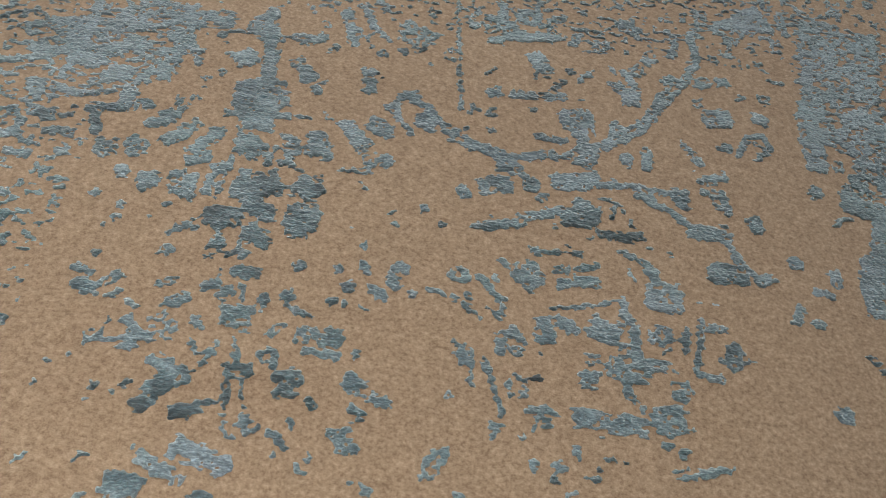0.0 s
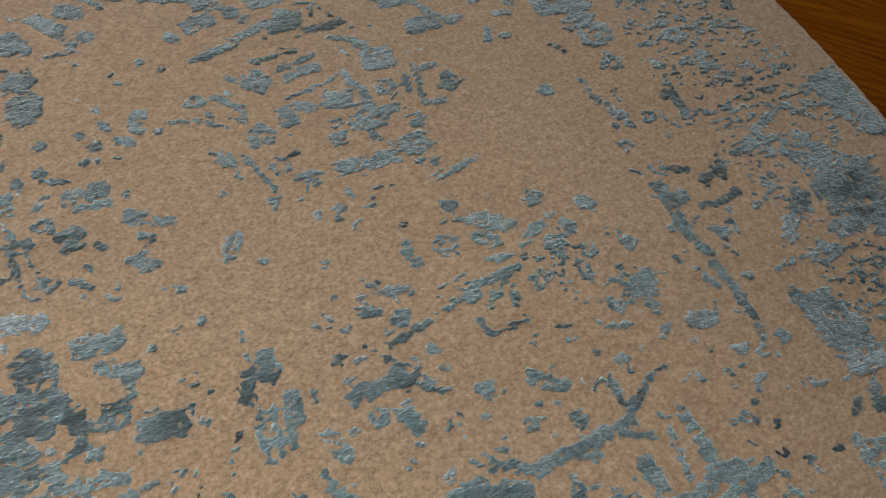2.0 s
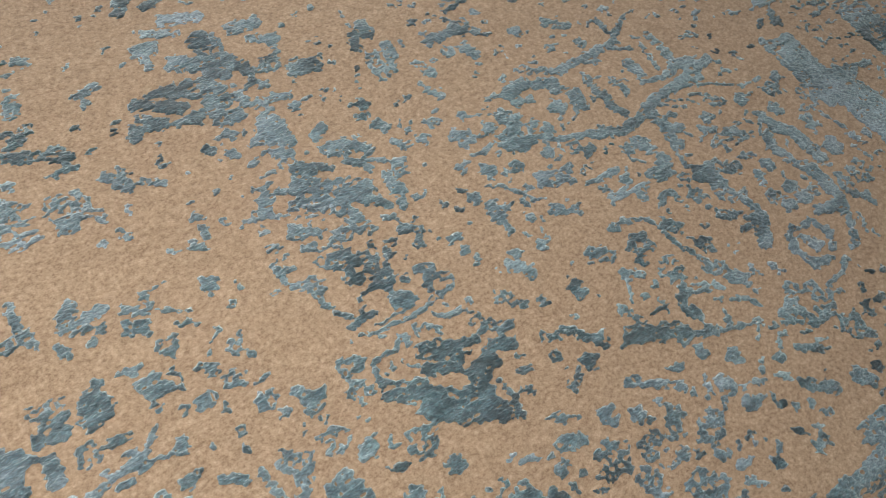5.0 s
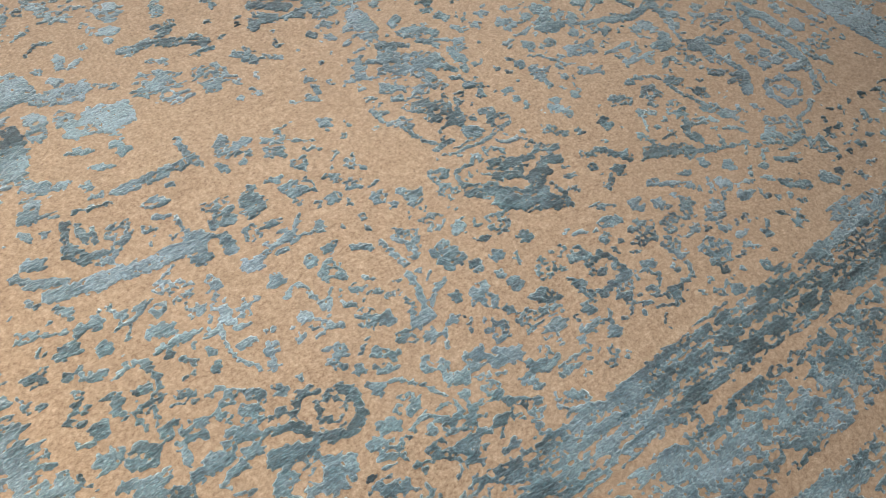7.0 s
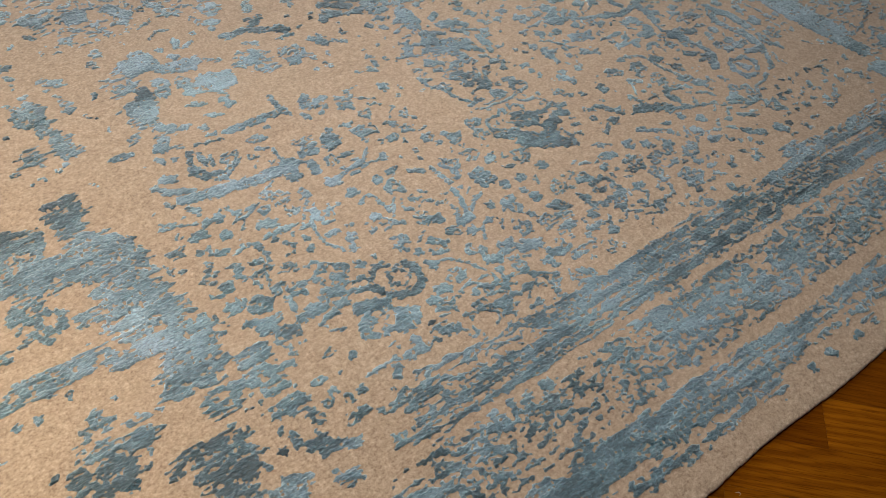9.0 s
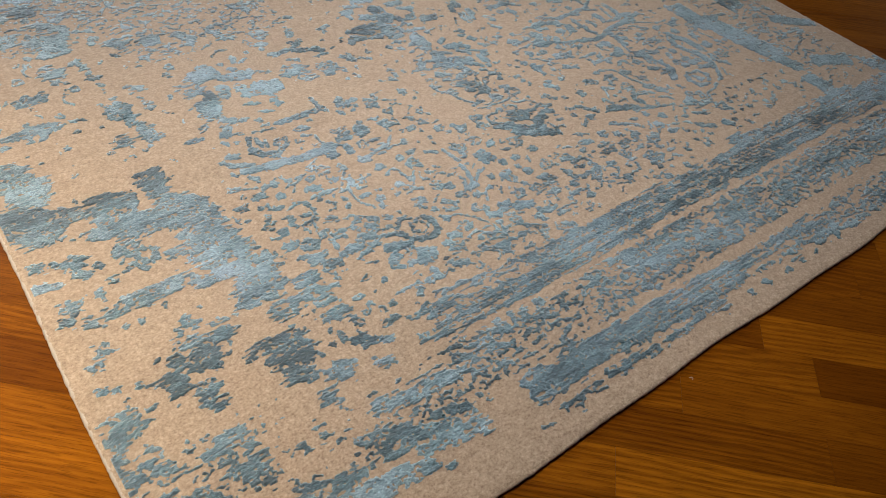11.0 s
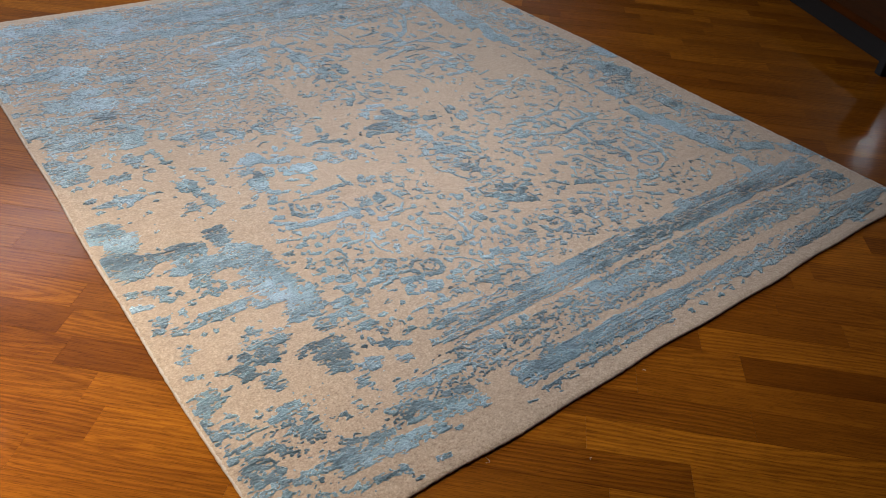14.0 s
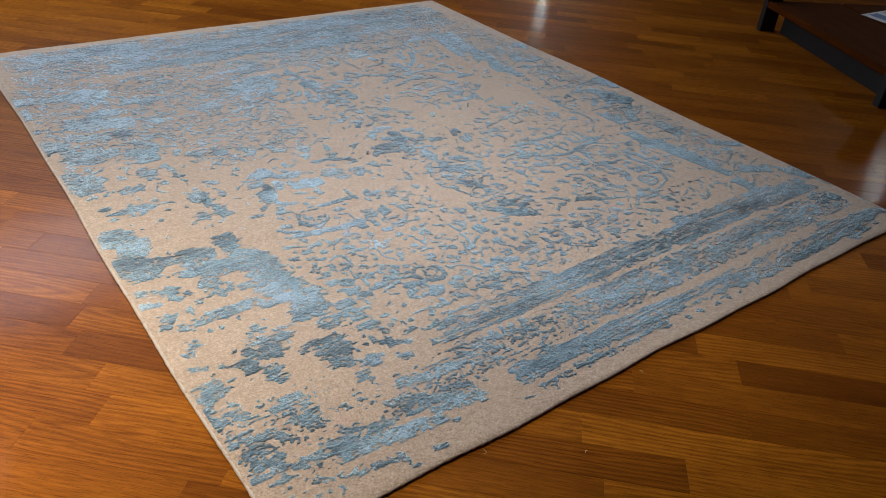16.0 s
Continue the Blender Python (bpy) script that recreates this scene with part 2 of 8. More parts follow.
GX = np.arange(NX) * CELL
GY = np.arange(NY) * CELL
rng = np.random.default_rng(11)


def right_edge(y):
    return 2.557 + 0.014 * np.exp(-((y - 1.65) / 0.35) ** 2) + 0.002 * np.sin(2.1 * y + 0.4) + 0.002 * np.sin(5 * y)


def left_edge(y):
    return 0.004 * np.sin(3.1 * y + 2.0) + 0.002 * np.sin(9 * y)


def far_edge(x):
    return 3.092 + 0.004 * np.sin(2.3 * x) + 0.003 * np.sin(7 * x)


def near_edge(x):
    return 0.003 * np.sin(7 * x) + 0.002 * np.sin(17 * x + 1)


def swell(x, y):
    return 0.0012 * np.sin(4.1 * x + 1.3 * y) * np.sin(3.3 * y - 0.8 * x + 0.5)


def value_noise(sx, sy, seed):
    """Smooth noise over the rug's grid, -1 to 1, with blobs of sx by sy metres."""
    r = np.random.default_rng(seed)
    kx, ky = int(NX * CELL / sx) + 3, int(NY * CELL / sy) + 3
    g = r.uniform(-1, 1, (ky, kx))
    u, v = GX / sx, GY / sy
    i, j = u.astype(int), v.astype(int)
    fu, fv = u - i, v - j
    fu, fv = fu * fu * (3 - 2 * fu), fv * fv * (3 - 2 * fv)
    fu, fv = fu[None, :], fv[:, None]
    a = g[j][:, i] * (1 - fu) + g[j][:, i + 1] * fu
    b = g[j + 1][:, i] * (1 - fu) + g[j + 1][:, i + 1] * fu
    return a * (1 - fv) + b * fv


FIELD = np.full((NY, NX), -0.03)
TONE = np.full((NY, NX), 0.5)
WEAR = value_noise(0.030, 0.010, 3) * 0.55 + value_noise(0.011, 0.005, 4) * 0.6 + value_noise(0.10, 0.03, 5) * 0.4
RAGGED = value_noise(0.016, 0.007, 6) * 0.0022 + value_noise(0.0060, 0.0040, 7) * 0.0042
FINE_LOW = -0.95
GROOVE = np.zeros((NY, NX))
STREAK = value_noise(0.30, 0.006, 14) * 0.7 + value_noise(0.09, 0.005, 15) * 0.45
FINE = value_noise(0.014, 0.008, 16) + 1.0 * value_noise(0.007, 0.0048, 17) + 0.35 * value_noise(0.06, 0.03, 18)
PITS = value_noise(0.0058, 0.0048, 12) * 0.8 + value_noise(0.022, 0.012, 13) * 0.4


def window_of(x0, y0, x1, y1, pad):
    i0, i1 = max(0, int((min(x0, x1) - pad) / CELL)), min(NX, int((max(x0, x1) + pad) / CELL) + 2)
    j0, j1 = max(0, int((min(y0, y1) - pad) / CELL)), min(NY, int((max(y0, y1) + pad) / CELL) + 2)
    return slice(j0, max(j1, j0)), slice(i0, max(i1, i0))


def lay(win, d, tone):
    f = FIELD[win]
    if f.size:
        TONE[win] = np.where((d > f) & (d > -0.006), tone, TONE[win])
        FIELD[win] = np.maximum(f, d)


def axes(win, x0, y0, x1, y1):
    length = max(math.hypot(x1 - x0, y1 - y0), 1e-4)
    cx, cy = (x1 - x0) / length, (y1 - y0) / length
    px, py = GX[None, win[1]] - x0, GY[win[0], None] - y0
    return px * cx + py * cy, py * cx - px * cy, length


def leaf(x0, y0, x1, y1, w, tone=0.45):
    """A pointed leaf from tip to tip, w wide."""
    win = window_of(x0, y0, x1, y1, w + 0.01)
    u, v, length = axes(win, x0, y0, x1, y1)
    s = np.clip(u / length, 0.0, 1.0)
    half = 0.5 * w * np.sin(np.pi * s) ** 0.6 * (1 + 0.14 * np.sin(u * 520 + 60 * x0))
    d = np.minimum(half - np.abs(v), np.minimum(u, length - u) + 0.002)
    if w > 0.016:
        rib = np.maximum(np.abs(v) - 0.0011, np.maximum(0.2 * length - u, u - 0.7 * length))
        d = np.minimum(d, np.maximum(rib, (WEAR[win] - 0.15) * 0.01))
    lay(win, d, tone)


def bar(x0, y0, x1, y1, w, tone=0.5, worn=0.0):
    """A straight band, w wide, more or less worn through."""
    win = window_of(x0, y0, x1, y1, w + 0.02)
    u, v, length = axes(win, x0, y0, x1, y1)
    d = np.minimum(0.5 * w - np.abs(v), np.minimum(u, length - u))
    if worn:
        d = np.minimum(d + 0.012 * WEAR[win] + 0.004 * STREAK[win], (WEAR[win] + 1.12 - 2.1 * worn) * 0.012)
        d = np.minimum(d, (STREAK[win] + 1.0) * 0.012)
    lay(win, d, tone)


def blot(x0, y0, x1, y1, w, tone=0.42, worn=0.03):
    """A knotted shape along a line, w wide, its outline frayed along the weft."""
    win = window_of(x0, y0, x1, y1, w + 0.012)
    u, v, length = axes(win, x0, y0, x1, y1)
    half = 0.5 * w
    du, dv = np.abs(u - 0.5 * length) - 0.5 * length - 0.12 * w, np.abs(v) - half
    cut = 0.45 * half
    d = cut - np.hypot(np.maximum(du + cut, 0), np.maximum(dv + cut, 0)) - np.minimum(np.maximum(du + cut, dv + cut), 0)
    if y0 < 0.5 or x0 < 0.46 or y0 > 2.5:
        d = d + min(0.45 * w, 0.018) * (0.6 * WEAR[win] + 0.8 * STREAK[win])
        if w > 0.024:
            d = np.minimum(d, (FINE[win] - FINE_LOW) * 0.006)
            d = np.minimum(d, (STREAK[win] + 1.0) * 0.012)
    else:
        d = d + 0.0012 + min(0.16 * w, 0.0032) * WEAR[win]
    if worn:
        d = np.minimum(d, (WEAR[win] + 1.05 - 2.0 * worn) * 0.012)
    lay(win, d, tone)


def stem(w, tone, *places):
    """A stem, w wide, through a few places."""
    for (x0, y0), (x1, y1) in zip(places, places[1:]):
        win = window_of(x0, y0, x1, y1, w + 0.01)
        u, v, length = axes(win, x0, y0, x1, y1)
        du = np.maximum(np.maximum(-u, u - length), 0)
        lay(win, 0.5 * w - np.hypot(du, v), tone)


def bloom(x, y, r, tone=0.45, hole=0.0, petals=5, flat=1.0, turn=0.0):
    """A blossom, more or less round, with or without an open eye."""
    win = window_of(x, y, x, y, r * 1.4 + 0.01)
    px, py = GX[None, win[1]] - x, GY[win[0], None] - y
    c, s = math.cos(turn), math.sin(turn)
    qx, qy = px * c + py * s, (py * c - px * s) / flat
    dist, ang = np.hypot(qx, qy), np.arctan2(qy, qx)
    d = r * (1 + 0.11 * np.cos(petals * ang + 40 * x + 31 * y) + 0.07 * np.cos(3 * ang + 17 * x)) - dist
    if hole:
        d = np.minimum(d, dist - hole * (1 + 0.3 * np.cos(petals * ang + 9 * x)))
    if r > 0.014:
        k = 7 if r < 0.03 else 11
        at = 0.58 * r if not hole else 0.5 * (r + hole)
        d = np.minimum(d, np.maximum(np.abs(dist - at) - 0.09 * r, (0.25 - np.cos(k * ang + 50 * y)) * 0.2 * r) + 0.005 * WEAR[win])
    lay(win, d * min(1.0, flat), tone)


def patch(x, y, rx, ry, tone=0.4, worn=0.4, turn=0.0):
    """A worn patch of pile with a ragged outline."""
    win = window_of(x, y, x, y, max(rx, ry) * 1.3 + 0.02)
    px, py = GX[None, win[1]] - x, GY[win[0], None] - y
    c, s = math.cos(turn), math.sin(turn)
    qx, qy = (px * c + py * s) / (0.92 * rx), (py * c - px * s) / (0.92 * ry)
    body = (1 - (np.abs(qx) ** 3 + np.abs(qy) ** 3) ** (1 / 3)) * min(rx, ry)
    d = np.minimum(body + min(rx, ry) * (0.42 * WEAR[win] + 0.3 * STREAK[win]), (WEAR[win] + 1.0 - 2.0 * worn) * 0.012)
    if min(rx, ry) > 0.014:
        d = np.minimum(d, (FINE[win] - FINE_LOW) * 0.006)
    lay(win, d, tone)


def speckle(x0, y0, x1, y1, cover, tone=0.55):
    """A stretch where a broken, finely speckled share of the silk is left."""
    win = window_of(x0, y0, x1, y1, 0.0)
    px, py = GX[None, win[1]], GY[win[0], None]
    rim = np.minimum(np.minimum(px - x0, x1 - px), np.minimum(py - y0, y1 - py)) + 0.05 * WEAR[win]
    n = FINE[win] + 0.35 * STREAK[win] + np.minimum(rim, 0.04) * 14
    d = (n - np.quantile(n, 1 - cover)) * 0.008
    lay(win, d, tone)


def score(x0, x1, y, w=0.004):
    """A thin groove along the weft, where a row of knots has worn away."""
    win = window_of(x0, y, x1, y, 0.02)
    line = y + 0.002 * np.sin(23 * GX + 90 * y)
    d = np.abs(GY[win[0], None] - line[None, win[1]]) - 0.5 * w + 0.0015 * WEAR[win]
    px = GX[None, win[1]]
    d = np.maximum(d, np.maximum(x0 - px, px - x1))
    FIELD[win] = np.minimum(FIELD[win], d)


def furrow(x0, x1, y, depth=0.0013):
    """A thin line along the weft where the pile lies lower."""
    win = window_of(x0, y, x1, y, 0.01)
    line = y + 0.0015 * np.sin(19 * GX + 70 * y)
    px = GX[None, win[1]]
    d = (GY[win[0], None] - line[None, win[1]]) / 0.0018
    GROOVE[win] = np.maximum(GROOVE[win], depth * np.exp(-d * d) * ((px > x0) & (px < x1)))


def fret(x, y, rx, ry, share):
    """Breaks a solid patch up into small knots."""
    win = window_of(x, y, x, y, max(rx, ry))
    px, py = (GX[None, win[1]] - x) / rx, (GY[win[0], None] - y) / ry
    d = (FINE[win] - np.quantile(FINE[win], share)) * 0.006 + np.maximum(np.hypot(px, py) - 0.8, 0) * 0.05
    FIELD[win] = np.minimum(FIELD[win], d)


def bare(x, y, rx, ry, turn=0.0):
    """Rubs the silk away down to the wool."""
    win = window_of(x, y, x, y, max(rx, ry) + 0.02)
    px, py = GX[None, win[1]] - x, GY[win[0], None] - y
    c, s = math.cos(turn), math.sin(turn)
    qx, qy = (px * c + py * s) / rx, (py * c - px * s) / ry
    FIELD[win] = np.minimum(FIELD[win], (np.hypot(qx, qy) - 1) * min(rx, ry))


def sprinkle(seed, x0, y0, x1, y1, count, size, tone=0.5, long=1.0):
    """Loose small leaves, blossoms and flecks over a stretch of the field, kept clear of what lies there."""
    r = np.random.default_rng(seed)
    for _ in range(count):
        x, y = r.uniform(x0, x1), r.uniform(y0, y1)
        k = size * r.uniform(0.5, 1.4)
        i, j = min(NX - 1, max(0, int(x / CELL))), min(NY - 1, max(0, int(y / CELL)))
        if FIELD[j, i] > -0.35 * k:
            continue
        t = float(np.clip(tone + r.normal(0, 0.15), 0, 1))
        a = r.uniform(0, math.pi)
        kind = r.random()
        if kind < 0.22:
            c, s = math.cos(a) * k * min(long, 1.25), math.sin(a) * k
            leaf(x - c, y - s, x + c, y + s, k * 0.9, t)
        elif kind < 0.9:
            bloom(x, y, k * 0.95, t, k * 0.33 if r.random() < 0.6 else 0.0, int(r.integers(4, 7)), r.uniform(0.6, 1.0), a)
        else:
            c, s = math.cos(a) * k * 1.4, math.sin(a) * k * 1.4
            stem(max(k * 0.35, 0.004), t, (x - c, y - s), (x - 0.5 * s, y + 0.5 * c), (x + 0.7 * c - 0.3 * s, y + 0.7 * s + 0.3 * c), (x + c, y + s))


# the far field with its trees
patch(1.047, 2.24, 0.029, 0.024, 0.65, 0.1, 2.09)
stem(0.012, 0.65, (1.032, 2.26), (1.056, 2.241), (1.078, 2.202))
leaf(1.032, 2.26, 1.069, 2.328, 0.029, 0.65)
patch(1.092, 2.318, 0.027, 0.024, 0.65, 0.1, 2.41)
bloom(1.101, 2.272, 0.009, 0.5)
stem(0.006, 0.5, (1.11, 2.281), (1.148, 2.295))
leaf(1.136, 2.281, 1.158, 2.33, 0.02, 0.55)
stem(0.02, 0.55, (1.17, 2.345), (1.18, 2.262), (1.19, 2.183))
patch(1.177, 2.274, 0.019, 0.014, 0.55, 0.2, -3.11)
leaf(1.207, 2.289, 1.261, 2.289, 0.028, 0.55)
stem(0.006, 0.5, (1.233, 2.303), (1.256, 2.288))
leaf(1.303, 2.289, 1.323, 2.332, 0.018, 0.6)
stem(0.008, 0.6, (1.295, 2.347), (1.32, 2.296))
patch(1.419, 2.325, 0.031, 0.029, 0.6, 0.2, -2.34)
leaf(1.27, 1.633, 1.279, 1.603, 0.016, 0.52)
stem(0.006, 0.4, (1.275, 1.607), (1.291, 1.617))
leaf(1.301, 1.619, 1.325, 1.599, 0.011, 0.52)
leaf(1.311, 1.607, 1.332, 1.587, 0.009, 0.52)
leaf(1.378, 1.623, 1.416, 1.598, 0.022, 0.47)
bloom(1.428, 1.557, 0.006, 0.62)
bar(2.213, 2.515, 2.155, 2.191, 0.151, 0.65, 0.1)
# the birds and vines along the far side
stem(0.008, 0.55, (1.561, 1.739), (1.575, 1.703), (1.587, 1.67))
stem(0.007, 0.55, (1.587, 1.67), (1.586, 1.654), (1.575, 1.638))
bloom(1.579, 1.648, 0.008, 0.67)
bloom(1.596, 1.769, 0.021, 0.67, 0.008)
bloom(1.606, 1.707, 0.016, 0.67, 0.007)
stem(0.008, 0.5, (1.623, 1.675), (1.643, 1.68), (1.662, 1.673))
stem(0.005, 0.5, (1.637, 1.676), (1.628, 1.65))
leaf(1.523, 1.745, 1.549, 1.742, 0.028, 0.62)
stem(0.005, 0.5, (1.543, 1.738), (1.546, 1.702))
bloom(1.612, 1.644, 0.006, 0.62)
bar(1.637, 1.812, 1.642, 1.772, 0.023, 0.67, 0.1)
leaf(1.652, 1.814, 1.692, 1.795, 0.022, 0.67)
bar(1.708, 1.809, 1.742, 1.801, 0.032, 0.72, 0.1)
stem(0.016, 0.6, (1.751, 1.849), (1.766, 1.81), (1.77, 1.768), (1.779, 1.746))
patch(1.751, 1.749, 0.029, 0.027, 0.72, 0.15, 0.62)
stem(0.014, 0.6, (1.751, 1.735), (1.755, 1.709), (1.77, 1.697))
patch(1.705, 1.739, 0.028, 0.015, 0.67, 0.2, 1.24)
bare(1.717, 1.747, 0.01, 0.007, 1.27)
patch(1.795, 1.76, 0.024, 0.013, 0.67, 0.2, 2.91)
bloom(1.826, 1.725, 0.015, 0.62)
bloom(1.808, 1.804, 0.014, 0.67, 0.005)
bar(1.681, 1.675, 1.777, 1.67, 0.029, 0.67, 0.05)
patch(1.806, 1.679, 0.026, 0.024, 0.62, 0.05, -2.77)
leaf(1.843, 1.819, 1.836, 1.78, 0.015, 0.62)
stem(0.011, 0.55, (1.867, 1.834), (1.851, 1.761))
stem(0.013, 0.55, (1.869, 1.826), (1.895, 1.824))
stem(0.01, 0.5, (1.849, 1.755), (1.887, 1.749))
patch(1.908, 1.784, 0.021, 0.015, 0.57, 0.1, 0.87)
leaf(1.808, 1.609, 1.881, 1.627, 0.013, 0.57)
bloom(1.818, 1.64, 0.008, 0.57)
bloom(1.682, 1.628, 0.007, 0.62)
leaf(1.649, 1.611, 1.672, 1.603, 0.011, 0.62)
leaf(1.621, 1.607, 1.639, 1.607, 0.017, 0.62)
leaf(2.125, 1.668, 2.148, 1.598, 0.023, 0.67)
stem(0.016, 0.55, (2.248, 1.662), (2.248, 1.626), (2.242, 1.581))
bar(2.521, 1.603, 2.55, 1.467, 0.086, 0.55, 0.12)
leaf(2.507, 1.49, 2.565, 1.454, 0.039, 0.35)
stem(0.013, 0.45, (2.283, 1.502), (2.339, 1.529), (2.399, 1.558), (2.428, 1.562))
patch(2.304, 1.508, 0.022, 0.015, 0.55, 0.2, -3.03)
stem(0.013, 0.4, (2.414, 1.56), (2.44, 1.536))
patch(2.386, 1.493, 0.033, 0.016, 0.4, 0.4, 2.95)
leaf(2.328, 1.514, 2.366, 1.499, 0.015, 0.4)
stem(0.021, 0.4, (2.355, 1.477), (2.371, 1.457), (2.392, 1.436))
patch(2.4, 1.447, 0.038, 0.026, 0.4, 0.2, -2.87)
patch(2.423, 1.398, 0.06, 0.037, 0.4, 0.05, -3.09)
bloom(2.459, 1.352, 0.013, 0.4)
patch(2.428, 1.332, 0.026, 0.016, 0.5, 0.2, -3.13)
patch(2.312, 1.383, 0.034, 0.017, 0.3, 0.05, 0.75)
patch(2.268, 1.351, 0.025, 0.012, 0.57, 0.1, 0.79)
leaf(2.349, 1.363, 2.364, 1.345, 0.023, 0.4)
patch(2.362, 1.327, 0.038, 0.024, 0.55, 0.35, -2.84)
patch(2.301, 1.297, 0.029, 0.019, 0.55, 0.35, -2.96)
leaf(2.4, 1.3, 2.447, 1.276, 0.018, 0.5)
patch(2.405, 1.251, 0.026, 0.017, 0.5, 0.3, -2.80)
bloom(2.14, 1.515, 0.014, 0.52)
stem(0.01, 0.4, (2.14, 1.515), (2.18, 1.498))
leaf(2.229, 1.503, 2.227, 1.459, 0.022, 0.42)
stem(0.014, 0.3, (2.164, 1.432), (2.199, 1.428), (2.234, 1.437))
bloom(2.248, 1.407, 0.008, 0.52)
bloom(2.199, 1.411, 0.005, 0.52)
stem(0.023, 0.35, (2.12, 1.491), (2.123, 1.454), (2.116, 1.421))
stem(0.018, 0.35, (2.116, 1.421), (2.116, 1.38), (2.128, 1.358))
stem(0.016, 0.4, (2.123, 1.344), (2.129, 1.308), (2.128, 1.276))
stem(0.013, 0.45, (2.128, 1.276), (2.129, 1.25), (2.121, 1.218))
leaf(2.097, 1.337, 2.108, 1.3, 0.013, 0.52)
bloom(2.097, 1.415, 0.007, 0.52)
bloom(1.999, 1.497, 0.014, 0.62)
leaf(2.019, 1.434, 2.023, 1.399, 0.019, 0.47)
leaf(2.017, 1.423, 2.04, 1.409, 0.016, 0.47)
bloom(1.964, 1.423, 0.011, 0.52)
leaf(1.939, 1.419, 1.943, 1.375, 0.022, 0.47)
patch(2.001, 1.347, 0.036, 0.024, 0.47, 0.1, 3.00)
bar(2.23, 1.252, 2.242, 1.124, 0.065, 0.67, 0.08)
patch(2.334, 1.168, 0.057, 0.03, 0.6, 0.2, 0.64)
leaf(2.327, 1.258, 2.314, 1.236, 0.012, 0.5)
leaf(2.364, 1.233, 2.361, 1.19, 0.03, 0.5)
leaf(2.001, 1.331, 2.005, 1.298, 0.017, 0.52)
patch(2.053, 1.274, 0.022, 0.014, 0.57, 0.3, 2.98)
leaf(1.92, 1.312, 1.966, 1.299, 0.009, 0.57)
leaf(1.984, 1.267, 2.009, 1.282, 0.01, 0.57)
leaf(2.098, 1.221, 2.075, 1.211, 0.014, 0.57)
bloom(1.807, 1.56, 0.013, 0.67)
leaf(1.815, 1.531, 1.89, 1.498, 0.03, 0.62)
stem(0.005, 0.5, (1.784, 1.534), (1.83, 1.532))
bloom(1.927, 1.531, 0.016, 0.62)
leaf(1.874, 1.46, 1.926, 1.491, 0.019, 0.57)
bloom(1.951, 1.468, 0.014, 0.57)
leaf(1.728, 1.53, 1.718, 1.497, 0.015, 0.57)
bloom(1.727, 1.486, 0.009, 0.52)
bloom(1.776, 1.498, 0.018, 0.57, 0.007)
leaf(1.816, 1.504, 1.853, 1.473, 0.026, 0.57)
leaf(1.822, 1.457, 1.858, 1.454, 0.012, 0.57)
leaf(1.924, 1.469, 1.92, 1.426, 0.029, 0.47)
stem(0.006, 0.35, (1.886, 1.437), (1.928, 1.423))
bloom(1.878, 1.404, 0.015, 0.42, 0.006)
stem(0.005, 0.35, (1.918, 1.416), (1.9, 1.391))
stem(0.005, 0.35, (1.895, 1.408), (1.921, 1.42))
stem(0.012, 0.4, (1.651, 1.388), (1.706, 1.4), (1.756, 1.415), (1.799, 1.43), (1.856, 1.434))
leaf(1.66, 1.462, 1.704, 1.455, 0.014, 0.57)
stem(0.007, 0.45, (1.741, 1.441), (1.78, 1.447))
patch(1.779, 1.416, 0.02, 0.015, 0.57, 0.2, 0.97)
stem(0.005, 0.35, (1.82, 1.416), (1.844, 1.427))
leaf(1.798, 1.399, 1.821, 1.41, 0.012, 0.52)
leaf(1.833, 1.406, 1.827, 1.378, 0.014, 0.52)
patch(1.64, 1.44, 0.016, 0.011, 0.47, 0.2, 2.87)
bloom(1.677, 1.416, 0.014, 0.42)
stem(0.009, 0.35, (1.771, 1.38), (1.778, 1.352))
stem(0.009, 0.35, (1.778, 1.352), (1.83, 1.357))
leaf(1.381, 1.625, 1.408, 1.595, 0.02, 0.57)
leaf(1.491, 1.575, 1.52, 1.617, 0.025, 0.62)
leaf(1.421, 1.561, 1.431, 1.552, 0.009, 0.62)
# the palmettes and the vase
# the flower field
leaf(0.614, 1.315, 0.65, 1.314, 0.044, 0.67)
bloom(0.68, 1.297, 0.009, 0.62)
bloom(0.741, 1.21, 0.013, 0.52)
leaf(0.656, 1.248, 0.702, 1.234, 0.014, 0.62)
leaf(0.679, 1.2, 0.714, 1.186, 0.016, 0.62)
patch(0.591, 1.206, 0.024, 0.014, 0.52, 0.1, 2.48)
leaf(0.612, 1.19, 0.642, 1.19, 0.02, 0.57)
bloom(0.661, 1.166, 0.009, 0.57)
stem(0.02, 0.6, (0.696, 1.131), (0.761, 1.13), (0.832, 1.134))
leaf(0.65, 1.14, 0.682, 1.14, 0.013, 0.62)
stem(0.008, 0.45, (0.622, 1.126), (0.68, 1.115))
bloom(0.776, 1.101, 0.007, 0.62)
leaf(0.717, 1.085, 0.759, 1.073, 0.024, 0.62)
stem(0.013, 0.5, (0.826, 1.187), (0.827, 1.144))
leaf(0.829, 1.129, 0.839, 1.109, 0.014, 0.62)
stem(0.008, 0.45, (0.799, 1.028), (0.824, 1), (0.842, 1.007))
patch(0.871, 0.996, 0.022, 0.021, 0.52, 0.1, 1.71)
leaf(0.862, 1.094, 0.866, 1.072, 0.008, 0.57)
bloom(1.107, 0.864, 0.015, 0.57)
bloom(1.056, 0.896, 0.012, 0.57)
bloom(1.073, 0.872, 0.008, 0.57)
bloom(1.337, 0.711, 0.01, 0.52)
